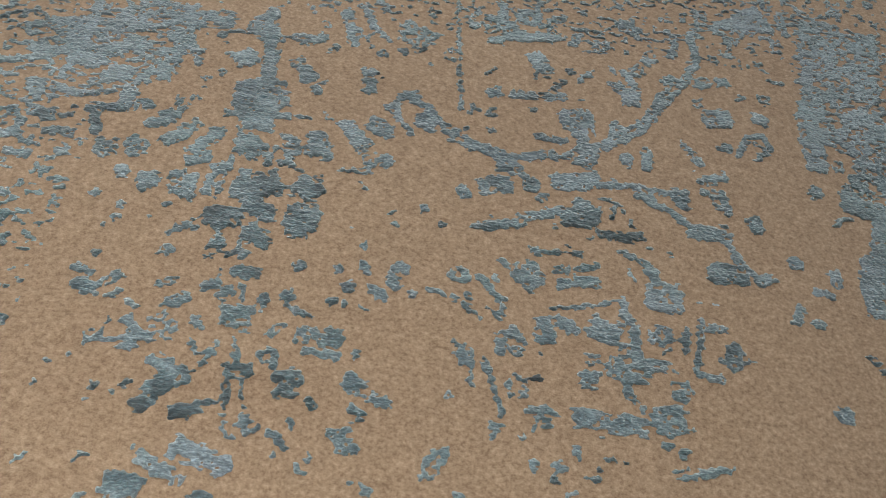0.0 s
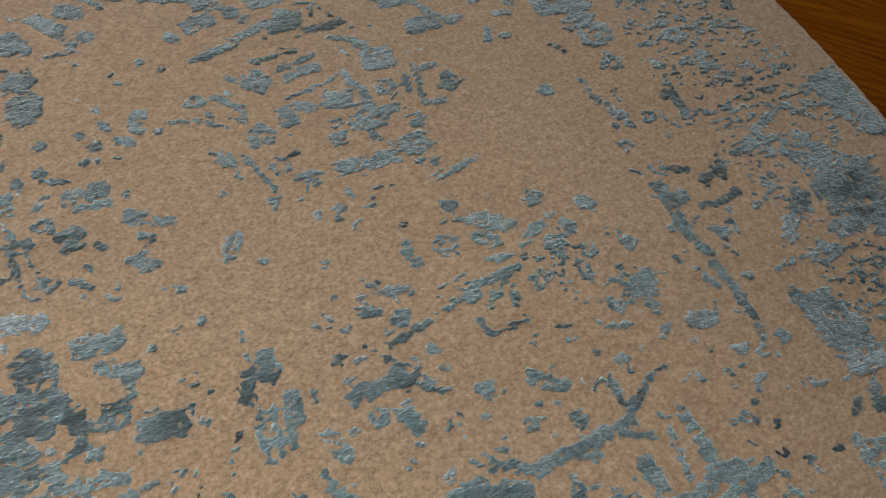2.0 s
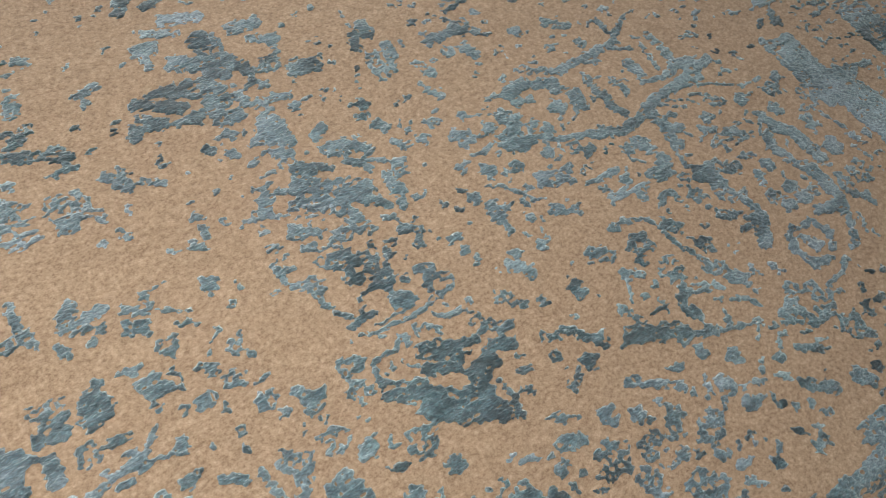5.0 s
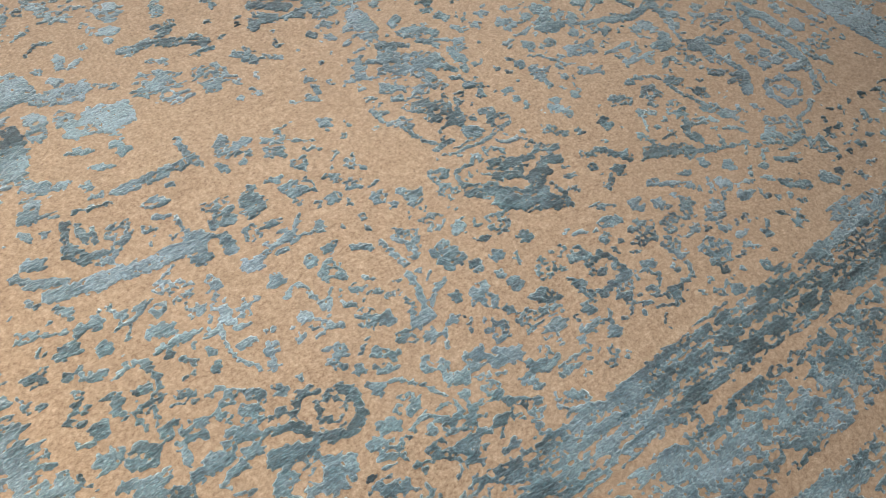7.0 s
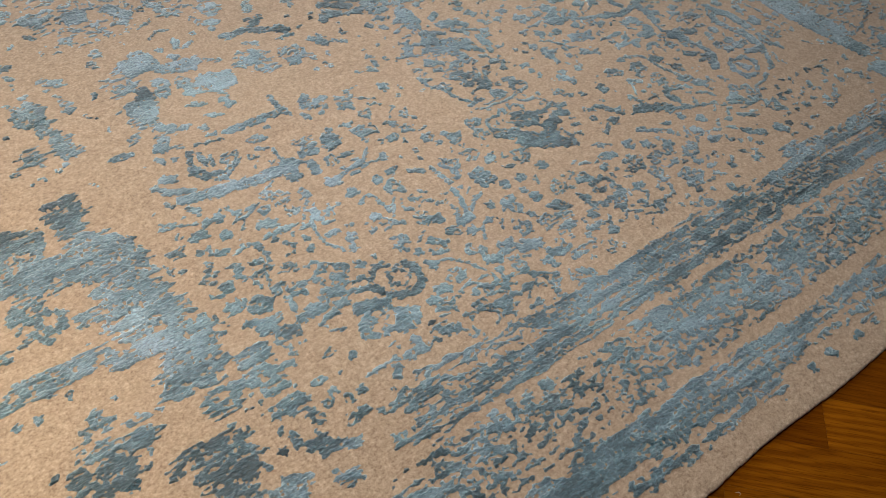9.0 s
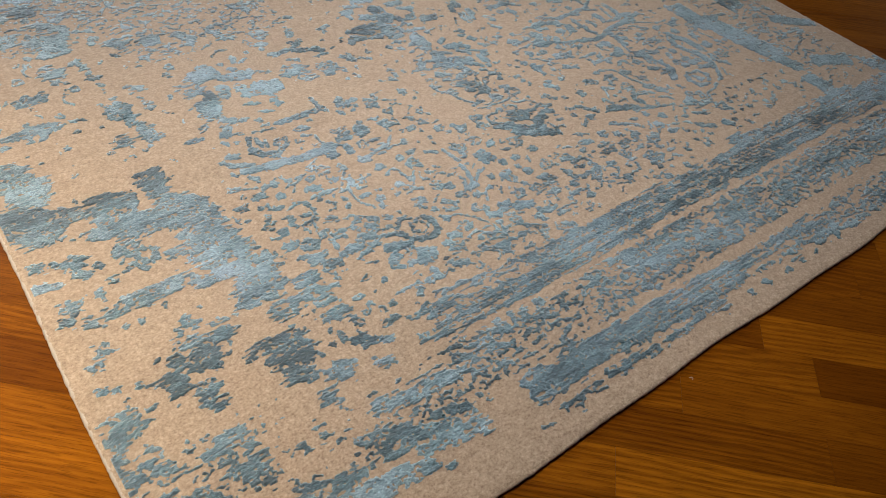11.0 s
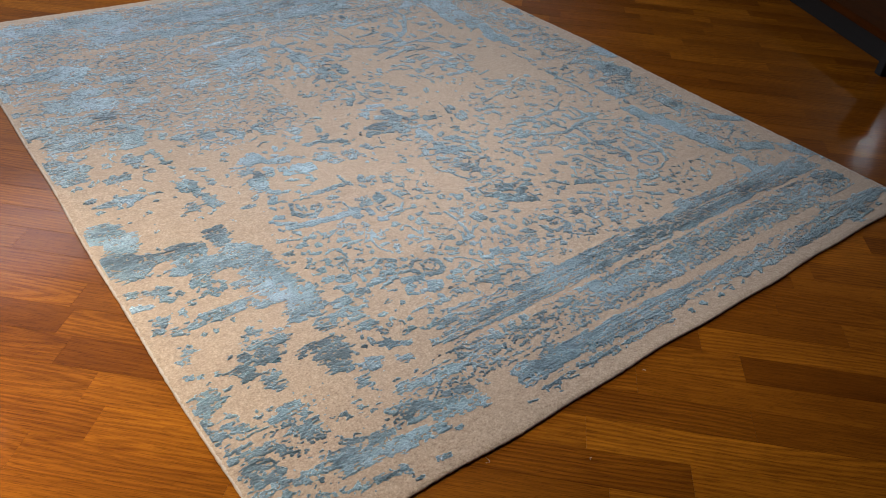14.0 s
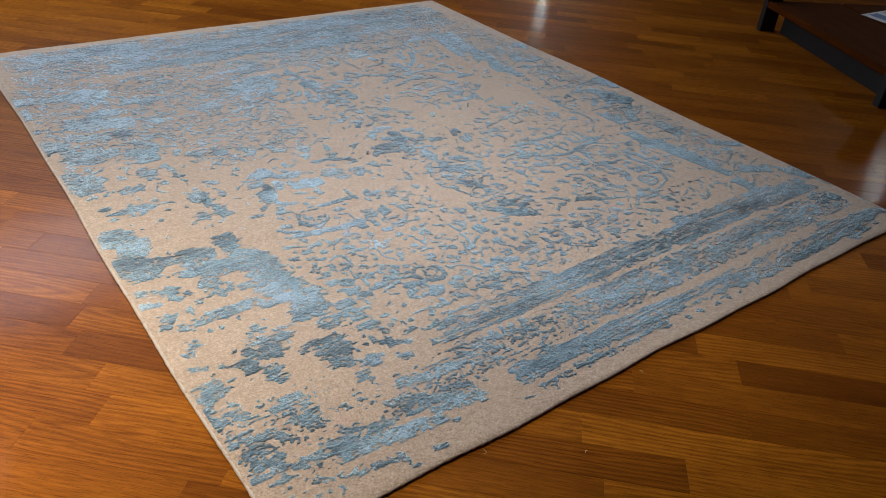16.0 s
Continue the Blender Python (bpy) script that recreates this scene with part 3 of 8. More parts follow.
bloom(1.519, 0.597, 0.012, 0.57)
bloom(1.44, 0.646, 0.015, 0.52)
bloom(1.475, 0.625, 0.009, 0.52)
leaf(1.359, 0.69, 1.406, 0.668, 0.013, 0.57)
leaf(0.827, 1.413, 0.893, 1.443, 0.014, 0.57)
stem(0.011, 0.45, (0.909, 1.407), (0.949, 1.397), (0.979, 1.356))
patch(0.866, 1.335, 0.024, 0.019, 0.57, 0.15, 2.51)
patch(0.865, 1.279, 0.03, 0.018, 0.62, 0.2, 2.54)
patch(0.934, 1.3, 0.024, 0.021, 0.57, 0.25, 2.52)
bar(0.641, 1.391, 0.727, 1.354, 0.011, 0.77, 0.2)
patch(0.642, 1.344, 0.021, 0.014, 0.77, 0.15, 2.42)
patch(0.684, 1.283, 0.014, 0.011, 0.72, 0.1, 2.29)
patch(0.746, 1.271, 0.032, 0.018, 0.72, 0.12, 1.27)
leaf(0.708, 1.294, 0.748, 1.299, 0.02, 0.72)
leaf(0.702, 1.304, 0.729, 1.324, 0.015, 0.72)
patch(0.725, 1.46, 0.022, 0.01, 0.77, 0.2, 1.23)
leaf(0.733, 1.437, 0.757, 1.446, 0.014, 0.72)
patch(0.75, 1.582, 0.039, 0.021, 0.82, 0.35, 2.56)
patch(0.74, 1.623, 0.02, 0.012, 0.82, 0.3, 2.48)
patch(0.851, 1.544, 0.027, 0.023, 0.72, 0.3, 2.13)
leaf(0.807, 1.5, 0.854, 1.489, 0.025, 0.72)
patch(0.935, 1.509, 0.031, 0.016, 0.62, 0.1, 1.22)
leaf(0.754, 1.374, 0.779, 1.36, 0.009, 0.67)
leaf(0.957, 1.415, 0.977, 1.386, 0.019, 0.57)
# the near border and the corner
stem(0.019, 0.45, (0.83, 1.431), (0.885, 1.429), (0.977, 1.384))
patch(0.855, 1.318, 0.039, 0.036, 0.62, 0.4, 2.51)
patch(0.945, 1.29, 0.024, 0.015, 0.57, 0.3, 2.61)
patch(0.567, 1.389, 0.045, 0.035, 0.67, 0.45, 1.41)
patch(0.619, 1.441, 0.036, 0.013, 0.62, 0.3, 1.19)
patch(0.679, 1.377, 0.035, 0.013, 0.77, 0.3, 2.61)
patch(0.73, 1.295, 0.034, 0.031, 0.77, 0.2, 2.42)
patch(0.734, 1.224, 0.017, 0.015, 0.62, 0.2, 1.31)
patch(0.684, 1.322, 0.024, 0.02, 0.67, 0.3, 2.24)
patch(0.558, 1.269, 0.029, 0.023, 0.47, 0.03, 1.42)
stem(0.005, 0.05, (0.592, 1.339), (0.582, 1.303))
leaf(0.37, 1.398, 0.376, 1.322, 0.026, 0.4)
leaf(0.456, 1.172, 0.509, 1.168, 0.02, 0.45)
patch(0.436, 1.46, 0.032, 0.013, 0.45, 0.2, 2.58)
patch(0.374, 1.36, 0.034, 0.02, 0.45, 0.15, 1.38)
leaf(0.508, 1.191, 0.536, 1.218, 0.021, 0.45)
patch(0.569, 1.168, 0.019, 0.013, 0.57, 0.1, 1.34)
stem(0.016, 0.65, (0.694, 1.134), (0.74, 1.125), (0.832, 1.128))
patch(0.82, 1.013, 0.022, 0.021, 0.62, 0.3, 2.87)
patch(0.885, 1.126, 0.02, 0.018, 0.57, 0.2, 0.92)
stem(0.009, 0.3, (0.475, 0.615), (0.502, 0.61))
patch(0.567, 0.615, 0.017, 0.014, 0.25, 0.2, 2.58)
# the worn corner
leaf(0.053, 1.445, 0.097, 1.45, 0.03, 0.5)
patch(0.354, 1.387, 0.038, 0.027, 0.5, 0.1, 1.36)
patch(0.564, 1.267, 0.038, 0.031, 0.52, 0.05, 1.26)
stem(0.01, 0.1, (0.579, 1.325), (0.572, 1.289))
leaf(0.063, 1.404, 0.178, 1.397, 0.03, 0.4)
leaf(0.124, 1.414, 0.237, 1.393, 0.045, 0.5)
# the far borders
patch(0.947, 2.259, 0.1, 0.098, 0.65, 0.45, 2.71)
patch(0.667, 2.101, 0.069, 0.049, 0.65, 0.5, 2.62)
patch(1.014, 2.467, 0.079, 0.077, 0.65, 0.5, -3.11)
# the palmettes and branches
blot(1.199, 1.584, 1.266, 1.564, 0.024, 0.7, 0.03)
blot(1.162, 1.570, 1.216, 1.545, 0.013, 0.65, 0.03)
blot(1.242, 1.529, 1.238, 1.486, 0.031, 0.4, 0.03)
blot(1.262, 1.519, 1.265, 1.472, 0.012, 0.65, 0.03)
blot(1.294, 1.517, 1.345, 1.511, 0.027, 0.65, 0.03)
blot(1.313, 1.484, 1.357, 1.465, 0.021, 0.65, 0.03)
blot(1.344, 1.458, 1.340, 1.434, 0.010, 0.55, 0.03)
blot(1.134, 1.538, 1.173, 1.529, 0.028, 0.55, 0.03)
leaf(1.101, 1.512, 1.120, 1.527, 0.007, 0.47)
blot(1.144, 1.521, 1.148, 1.494, 0.015, 0.5, 0.03)
blot(1.177, 1.489, 1.219, 1.467, 0.032, 0.55, 0.03)
blot(1.231, 1.470, 1.269, 1.450, 0.033, 0.5, 0.03)
blot(1.220, 1.444, 1.254, 1.427, 0.025, 0.5, 0.03)
stem(0.013, 0.25, (1.275, 1.441), (1.284, 1.417), (1.280, 1.395), (1.263, 1.385))
blot(1.278, 1.439, 1.281, 1.413, 0.020, 0.25, 0.03)
blot(1.296, 1.415, 1.333, 1.414, 0.027, 0.35, 0.03)
blot(1.346, 1.386, 1.393, 1.383, 0.031, 0.35, 0.03)
leaf(1.331, 1.380, 1.356, 1.380, 0.011, 0.4)
blot(1.285, 1.383, 1.299, 1.376, 0.015, 0.45, 0.03)
blot(1.090, 1.434, 1.120, 1.424, 0.019, 0.45, 0.03)
blot(1.117, 1.437, 1.166, 1.441, 0.015, 0.45, 0.03)
blot(1.129, 1.413, 1.163, 1.391, 0.023, 0.4, 0.03)
blot(1.149, 1.420, 1.173, 1.426, 0.012, 0.45, 0.03)
blot(1.177, 1.436, 1.193, 1.409, 0.033, 0.45, 0.03)
blot(1.209, 1.438, 1.228, 1.397, 0.023, 0.5, 0.03)
blot(1.197, 1.389, 1.226, 1.374, 0.025, 0.45, 0.03)
blot(1.210, 1.376, 1.234, 1.381, 0.025, 0.35, 0.03)
blot(1.246, 1.387, 1.251, 1.349, 0.018, 0.4, 0.03)
blot(1.254, 1.344, 1.273, 1.355, 0.013, 0.45, 0.03)
blot(1.195, 1.343, 1.238, 1.340, 0.025, 0.4, 0.03)
blot(1.164, 1.371, 1.178, 1.364, 0.029, 0.45, 0.03)
blot(1.191, 1.363, 1.200, 1.364, 0.015, 0.47, 0.03)
blot(1.284, 1.349, 1.322, 1.342, 0.014, 0.45, 0.03)
blot(1.282, 1.356, 1.275, 1.330, 0.008, 0.47, 0.03)
blot(1.312, 1.320, 1.323, 1.314, 0.019, 0.35, 0.03)
stem(0.004, 0.45, (1.326, 1.321), (1.349, 1.322))
blot(1.091, 1.404, 1.126, 1.374, 0.014, 0.45, 0.03)
blot(1.137, 1.368, 1.155, 1.368, 0.010, 0.47, 0.03)
blot(1.074, 1.390, 1.117, 1.371, 0.013, 0.45, 0.03)
blot(1.067, 1.370, 1.088, 1.383, 0.015, 0.45, 0.03)
blot(1.197, 1.319, 1.206, 1.306, 0.017, 0.4, 0.03)
stem(0.004, 0.45, (1.174, 1.314), (1.193, 1.318))
blot(1.155, 1.308, 1.165, 1.292, 0.014, 0.4, 0.03)
blot(1.182, 1.282, 1.193, 1.268, 0.012, 0.45, 0.03)
leaf(1.180, 1.298, 1.195, 1.298, 0.006, 0.47)
bloom(1.167, 1.272, 0.004, 0.55, 0.000, 5)
blot(1.257, 1.322, 1.280, 1.292, 0.026, 0.45, 0.03)
blot(1.242, 1.289, 1.279, 1.281, 0.031, 0.43, 0.03)
blot(1.225, 1.281, 1.274, 1.261, 0.019, 0.45, 0.03)
blot(1.275, 1.283, 1.277, 1.248, 0.015, 0.45, 0.03)
blot(1.242, 1.250, 1.270, 1.234, 0.018, 0.45, 0.03)
stem(0.008, 0.45, (1.279, 1.328), (1.247, 1.310))
leaf(1.198, 1.241, 1.220, 1.251, 0.011, 0.45)
stem(0.004, 0.5, (1.208, 1.214), (1.231, 1.217))
stem(0.007, 0.45, (1.263, 1.238), (1.240, 1.218))
blot(1.325, 1.262, 1.334, 1.252, 0.020, 0.4, 0.03)
blot(1.312, 1.246, 1.323, 1.244, 0.012, 0.45, 0.03)
blot(1.312, 1.218, 1.353, 1.216, 0.018, 0.4, 0.03)
blot(1.348, 1.215, 1.381, 1.180, 0.016, 0.4, 0.03)
blot(1.320, 1.206, 1.345, 1.192, 0.013, 0.45, 0.03)
blot(1.332, 1.184, 1.362, 1.162, 0.016, 0.4, 0.03)
blot(1.361, 1.169, 1.389, 1.156, 0.010, 0.4, 0.03)
bloom(1.359, 1.156, 0.008, 0.4, 0.000, 5)
blot(1.408, 1.278, 1.416, 1.262, 0.018, 0.45, 0.03)
blot(1.391, 1.251, 1.406, 1.243, 0.015, 0.5, 0.03)
blot(1.416, 1.262, 1.412, 1.240, 0.007, 0.47, 0.03)
blot(1.412, 1.228, 1.423, 1.204, 0.022, 0.5, 0.03)
blot(1.417, 1.184, 1.426, 1.173, 0.010, 0.55, 0.03)
bloom(1.443, 1.342, 0.006, 0.13, 0.000, 5)
blot(1.476, 1.418, 1.464, 1.377, 0.017, 0.35, 0.03)
blot(1.492, 1.410, 1.506, 1.396, 0.017, 0.4, 0.03)
leaf(1.476, 1.371, 1.469, 1.303, 0.015, 0.6)
leaf(1.491, 1.370, 1.484, 1.301, 0.013, 0.63)
leaf(1.506, 1.365, 1.499, 1.300, 0.013, 0.6)
blot(1.518, 1.370, 1.516, 1.330, 0.014, 0.6, 0.03)
blot(1.493, 1.431, 1.510, 1.422, 0.017, 0.45, 0.03)
bloom(1.584, 1.392, 0.009, 0.35, 0.000, 5)
bloom(1.620, 1.395, 0.005, 0.35, 0.000, 5)
leaf(1.541, 1.365, 1.540, 1.345, 0.006, 0.47)
stem(0.016, 0.35, (1.257, 1.208), (1.281, 1.201), (1.307, 1.181))
blot(1.262, 1.217, 1.272, 1.184, 0.020, 0.35, 0.03)
stem(0.012, 0.35, (1.257, 1.198), (1.235, 1.172), (1.218, 1.181))
blot(1.246, 1.166, 1.339, 1.120, 0.043, 0.32, 0.1)
blot(1.261, 1.178, 1.331, 1.139, 0.011, 0.3, 0.03)
blot(1.318, 1.116, 1.342, 1.092, 0.021, 0.35, 0.03)
blot(1.335, 1.096, 1.352, 1.078, 0.013, 0.4, 0.03)
blot(1.222, 1.143, 1.295, 1.107, 0.031, 0.35, 0.2)
blot(1.201, 1.109, 1.245, 1.094, 0.026, 0.35, 0.03)
blot(1.203, 1.079, 1.223, 1.067, 0.018, 0.35, 0.03)
blot(1.241, 1.087, 1.273, 1.064, 0.030, 0.37, 0.3)
blot(1.291, 1.099, 1.302, 1.052, 0.024, 0.4, 0.3)
blot(1.232, 1.052, 1.262, 1.045, 0.026, 0.37, 0.2)
blot(1.241, 1.028, 1.283, 1.018, 0.021, 0.4, 0.03)
blot(1.293, 1.037, 1.288, 1.011, 0.009, 0.4, 0.03)
bloom(1.168, 1.067, 0.019, 0.4, 0.007, 5)
blot(1.169, 1.157, 1.193, 1.154, 0.018, 0.5, 0.03)
blot(1.194, 1.184, 1.200, 1.170, 0.020, 0.55, 0.03)
blot(1.194, 1.195, 1.214, 1.200, 0.009, 0.47, 0.03)
blot(1.199, 1.140, 1.227, 1.127, 0.009, 0.4, 0.03)
bloom(1.168, 1.128, 0.007, 0.55, 0.000, 5)
blot(1.162, 1.097, 1.177, 1.093, 0.008, 0.45, 0.03)
blot(1.216, 1.047, 1.237, 1.021, 0.013, 0.4, 0.03)
blot(1.243, 1.017, 1.253, 0.988, 0.012, 0.4, 0.03)
blot(1.274, 1.009, 1.285, 0.983, 0.020, 0.45, 0.03)
blot(1.261, 0.978, 1.285, 0.960, 0.017, 0.5, 0.03)
blot(1.294, 0.998, 1.291, 0.961, 0.010, 0.5, 0.03)
blot(1.380, 1.136, 1.372, 1.097, 0.012, 0.5, 0.03)
blot(1.379, 1.109, 1.386, 1.089, 0.016, 0.5, 0.03)
blot(1.395, 1.145, 1.416, 1.136, 0.014, 0.5, 0.03)
blot(1.392, 1.124, 1.407, 1.121, 0.009, 0.47, 0.03)
blot(1.375, 1.084, 1.371, 1.065, 0.013, 0.5, 0.03)
blot(1.332, 1.066, 1.351, 1.060, 0.009, 0.5, 0.03)
stem(0.005, 0.5, (1.349, 1.056), (1.352, 1.037), (1.376, 1.042))
blot(1.345, 1.033, 1.375, 1.021, 0.014, 0.45, 0.03)
stem(0.006, 0.45, (1.366, 1.021), (1.361, 0.999))
blot(1.323, 1.026, 1.327, 1.018, 0.013, 0.45, 0.03)
blot(1.304, 1.016, 1.315, 1.005, 0.010, 0.45, 0.03)
blot(1.324, 0.966, 1.354, 0.956, 0.012, 0.45, 0.03)
blot(1.343, 0.960, 1.329, 0.925, 0.012, 0.45, 0.03)
blot(1.343, 0.945, 1.372, 0.933, 0.012, 0.45, 0.03)
stem(0.004, 0.45, (1.210, 0.916), (1.271, 0.919), (1.365, 0.919))
stem(0.005, 0.47, (1.224, 0.910), (1.288, 0.904), (1.364, 0.916))
blot(1.275, 0.941, 1.301, 0.929, 0.024, 0.55, 0.03)
blot(1.184, 1.023, 1.199, 1.005, 0.024, 0.4, 0.03)
stem(0.008, 0.45, (1.184, 1.000), (1.191, 0.973))
stem(0.009, 0.45, (1.196, 0.966), (1.215, 0.939), (1.244, 0.935))
blot(1.205, 0.929, 1.214, 0.937, 0.008, 0.47, 0.03)
stem(0.004, 0.45, (1.132, 1.033), (1.150, 1.033))
bloom(1.158, 1.038, 0.007, 0.47, 0.000, 5)
blot(1.161, 1.027, 1.172, 1.025, 0.008, 0.47, 0.03)
bloom(1.235, 0.964, 0.004, 0.45, 0.000, 5)
bloom(1.176, 0.885, 0.019, 0.45, 0.005, 5)
bloom(1.171, 0.847, 0.019, 0.45, 0.005, 5)
blot(1.110, 0.873, 1.129, 0.866, 0.017, 0.45, 0.03)
bloom(1.099, 0.890, 0.008, 0.45, 0.000, 5)
stem(0.007, 0.45, (1.256, 0.886), (1.238, 0.875), (1.222, 0.876), (1.207, 0.872), (1.198, 0.856), (1.202, 0.842), (1.220, 0.830), (1.253, 0.816))
blot(1.267, 0.854, 1.330, 0.830, 0.026, 0.35, 0.03)
blot(1.260, 0.828, 1.307, 0.808, 0.018, 0.35, 0.03)
blot(1.195, 0.829, 1.324, 0.754, 0.017, 0.37, 0.15)
stem(0.012, 0.33, (1.285, 0.813), (1.319, 0.827), (1.348, 0.832))
stem(0.008, 0.4, (1.348, 0.832), (1.369, 0.842), (1.370, 0.864), (1.352, 0.879), (1.326, 0.881), (1.314, 0.890))
blot(1.310, 0.786, 1.353, 0.798, 0.029, 0.3, 0.03)
blot(1.355, 0.815, 1.390, 0.799, 0.021, 0.35, 0.03)
stem(0.009, 0.35, (1.339, 0.764), (1.346, 0.735), (1.333, 0.710))
blot(1.372, 0.827, 1.404, 0.826, 0.009, 0.4, 0.03)
stem(0.006, 0.45, (1.282, 0.893), (1.280, 0.876))
blot(1.294, 0.886, 1.310, 0.869, 0.010, 0.45, 0.03)
blot(1.261, 0.887, 1.260, 0.871, 0.009, 0.47, 0.03)
bloom(1.423, 0.861, 0.015, 0.45, 0.004, 5)
blot(1.235, 0.786, 1.279, 0.751, 0.035, 0.4, 0.2)
blot(1.285, 0.747, 1.328, 0.721, 0.027, 0.37, 0.2)
leaf(1.364, 0.762, 1.393, 0.757, 0.013, 0.45)
leaf(1.356, 0.737, 1.376, 0.733, 0.010, 0.47)
blot(1.641, 1.356, 1.660, 1.333, 0.028, 0.35, 0.03)
bloom(1.673, 1.323, 0.010, 0.4, 0.000, 5)
blot(1.580, 1.338, 1.603, 1.340, 0.021, 0.5, 0.03)
blot(1.603, 1.340, 1.633, 1.339, 0.018, 0.45, 0.03)
bloom(1.604, 1.303, 0.013, 0.5, 0.000, 5)
blot(1.631, 1.305, 1.644, 1.272, 0.024, 0.5, 0.03)
leaf(1.546, 1.309, 1.553, 1.259, 0.019, 0.6)
blot(1.525, 1.248, 1.541, 1.221, 0.013, 0.55, 0.03)
bloom(1.500, 1.181, 0.013, 0.55, 0.000, 5)
bloom(1.465, 1.164, 0.012, 0.47, 0.000, 5)
bloom(1.547, 1.172, 0.009, 0.55, 0.000, 5)
stem(0.004, 0.55, (1.557, 1.163), (1.577, 1.161))
blot(1.794, 1.287, 1.836, 1.252, 0.021, 0.45, 0.03)
bloom(1.738, 1.289, 0.013, 0.5, 0.000, 5)
blot(1.766, 1.230, 1.779, 1.224, 0.015, 0.5, 0.03)
blot(1.830, 1.219, 1.831, 1.204, 0.016, 0.5, 0.03)
stem(0.010, 0.5, (1.894, 1.245), (1.892, 1.209))
stem(0.019, 0.55, (1.751, 1.177), (1.812, 1.179), (1.880, 1.186))
stem(0.013, 0.55, (1.880, 1.186), (1.906, 1.202), (1.945, 1.227))
stem(0.010, 0.55, (1.877, 1.174), (1.904, 1.160))
leaf(1.796, 1.174, 1.835, 1.160, 0.012, 0.47)
blot(1.704, 1.201, 1.742, 1.181, 0.017, 0.45, 0.03)
blot(1.692, 1.168, 1.711, 1.171, 0.018, 0.45, 0.03)
blot(1.727, 1.169, 1.723, 1.138, 0.023, 0.45, 0.03)
blot(1.633, 1.172, 1.686, 1.184, 0.023, 0.45, 0.03)
leaf(1.682, 1.219, 1.695, 1.205, 0.009, 0.47)
blot(1.641, 1.152, 1.676, 1.146, 0.013, 0.45, 0.03)
blot(1.693, 1.122, 1.707, 1.102, 0.027, 0.5, 0.03)
stem(0.005, 0.55, (1.696, 1.095), (1.681, 1.066))
blot(1.747, 1.132, 1.740, 1.091, 0.027, 0.5, 0.03)
leaf(1.734, 1.107, 1.749, 1.080, 0.014, 0.47)
leaf(1.691, 1.073, 1.720, 1.080, 0.007, 0.47)
stem(0.016, 0.5, (1.786, 1.145), (1.786, 1.105), (1.789, 1.071), (1.797, 1.044))
blot(1.794, 1.101, 1.796, 1.080, 0.013, 0.47, 0.03)
leaf(1.839, 1.104, 1.824, 1.072, 0.013, 0.45)
leaf(1.932, 1.167, 1.917, 1.091, 0.013, 0.5)
stem(0.017, 0.5, (1.957, 1.169), (1.959, 1.125), (1.952, 1.087), (1.926, 1.079))
blot(1.879, 1.138, 1.882, 1.095, 0.021, 0.45, 0.03)
stem(0.011, 0.5, (1.874, 1.086), (1.918, 1.077))
stem(0.020, 0.53, (2.019, 1.073), (1.966, 1.058), (1.906, 1.049), (1.865, 1.044), (1.825, 1.027), (1.771, 1.018), (1.716, 1.038))
stem(0.013, 0.5, (1.716, 1.038), (1.663, 1.057), (1.627, 1.083))
blot(1.978, 1.094, 1.967, 1.044, 0.028, 0.55, 0.03)
blot(1.603, 1.144, 1.626, 1.114, 0.028, 0.45, 0.03)
blot(1.601, 1.109, 1.611, 1.068, 0.031, 0.45, 0.1)
blot(1.576, 1.104, 1.588, 1.074, 0.021, 0.47, 0.03)
blot(1.629, 1.094, 1.649, 1.108, 0.014, 0.47, 0.03)
bloom(1.573, 1.130, 0.013, 0.45, 0.000, 5)
blot(1.510, 1.146, 1.537, 1.131, 0.022, 0.45, 0.03)
blot(1.514, 1.120, 1.540, 1.129, 0.015, 0.47, 0.03)
stem(0.006, 0.5, (1.566, 1.104), (1.536, 1.091), (1.518, 1.095))
stem(0.005, 0.5, (1.500, 1.082), (1.484, 1.073))
blot(1.482, 1.086, 1.505, 1.090, 0.008, 0.47, 0.03)
blot(1.516, 1.067, 1.531, 1.059, 0.022, 0.55, 0.03)
bloom(1.568, 1.045, 0.014, 0.47, 0.000, 5)
stem(0.004, 0.45, (1.555, 1.034), (1.540, 1.026))
stem(0.004, 0.5, (1.496, 1.045), (1.530, 1.020), (1.552, 0.992))
blot(1.492, 1.008, 1.482, 0.971, 0.021, 0.47, 0.1)
bloom(1.474, 1.027, 0.013, 0.45, 0.000, 5)
bloom(1.546, 0.984, 0.013, 0.45, 0.004, 5)
bloom(1.531, 0.955, 0.010, 0.47, 0.000, 5)
bloom(1.519, 0.909, 0.011, 0.47, 0.000, 5)
bloom(1.410, 0.956, 0.009, 0.47, 0.000, 5)
blot(1.398, 0.983, 1.417, 0.982, 0.012, 0.47, 0.03)
bloom(1.474, 0.915, 0.009, 0.47, 0.000, 5)
blot(1.451, 0.903, 1.474, 0.895, 0.016, 0.47, 0.03)
bloom(1.474, 0.880, 0.012, 0.45, 0.000, 5)
blot(1.517, 0.831, 1.521, 0.809, 0.023, 0.45, 0.03)
bloom(1.460, 0.835, 0.009, 0.45, 0.000, 5)
blot(1.573, 0.864, 1.603, 0.836, 0.021, 0.47, 0.1)
blot(1.496, 0.985, 1.490, 0.946, 0.009, 0.47, 0.03)
bloom(1.576, 0.946, 0.013, 0.5, 0.000, 5)
leaf(1.582, 0.932, 1.619, 0.938, 0.012, 0.5)
blot(1.624, 1.049, 1.637, 1.036, 0.021, 0.45, 0.03)
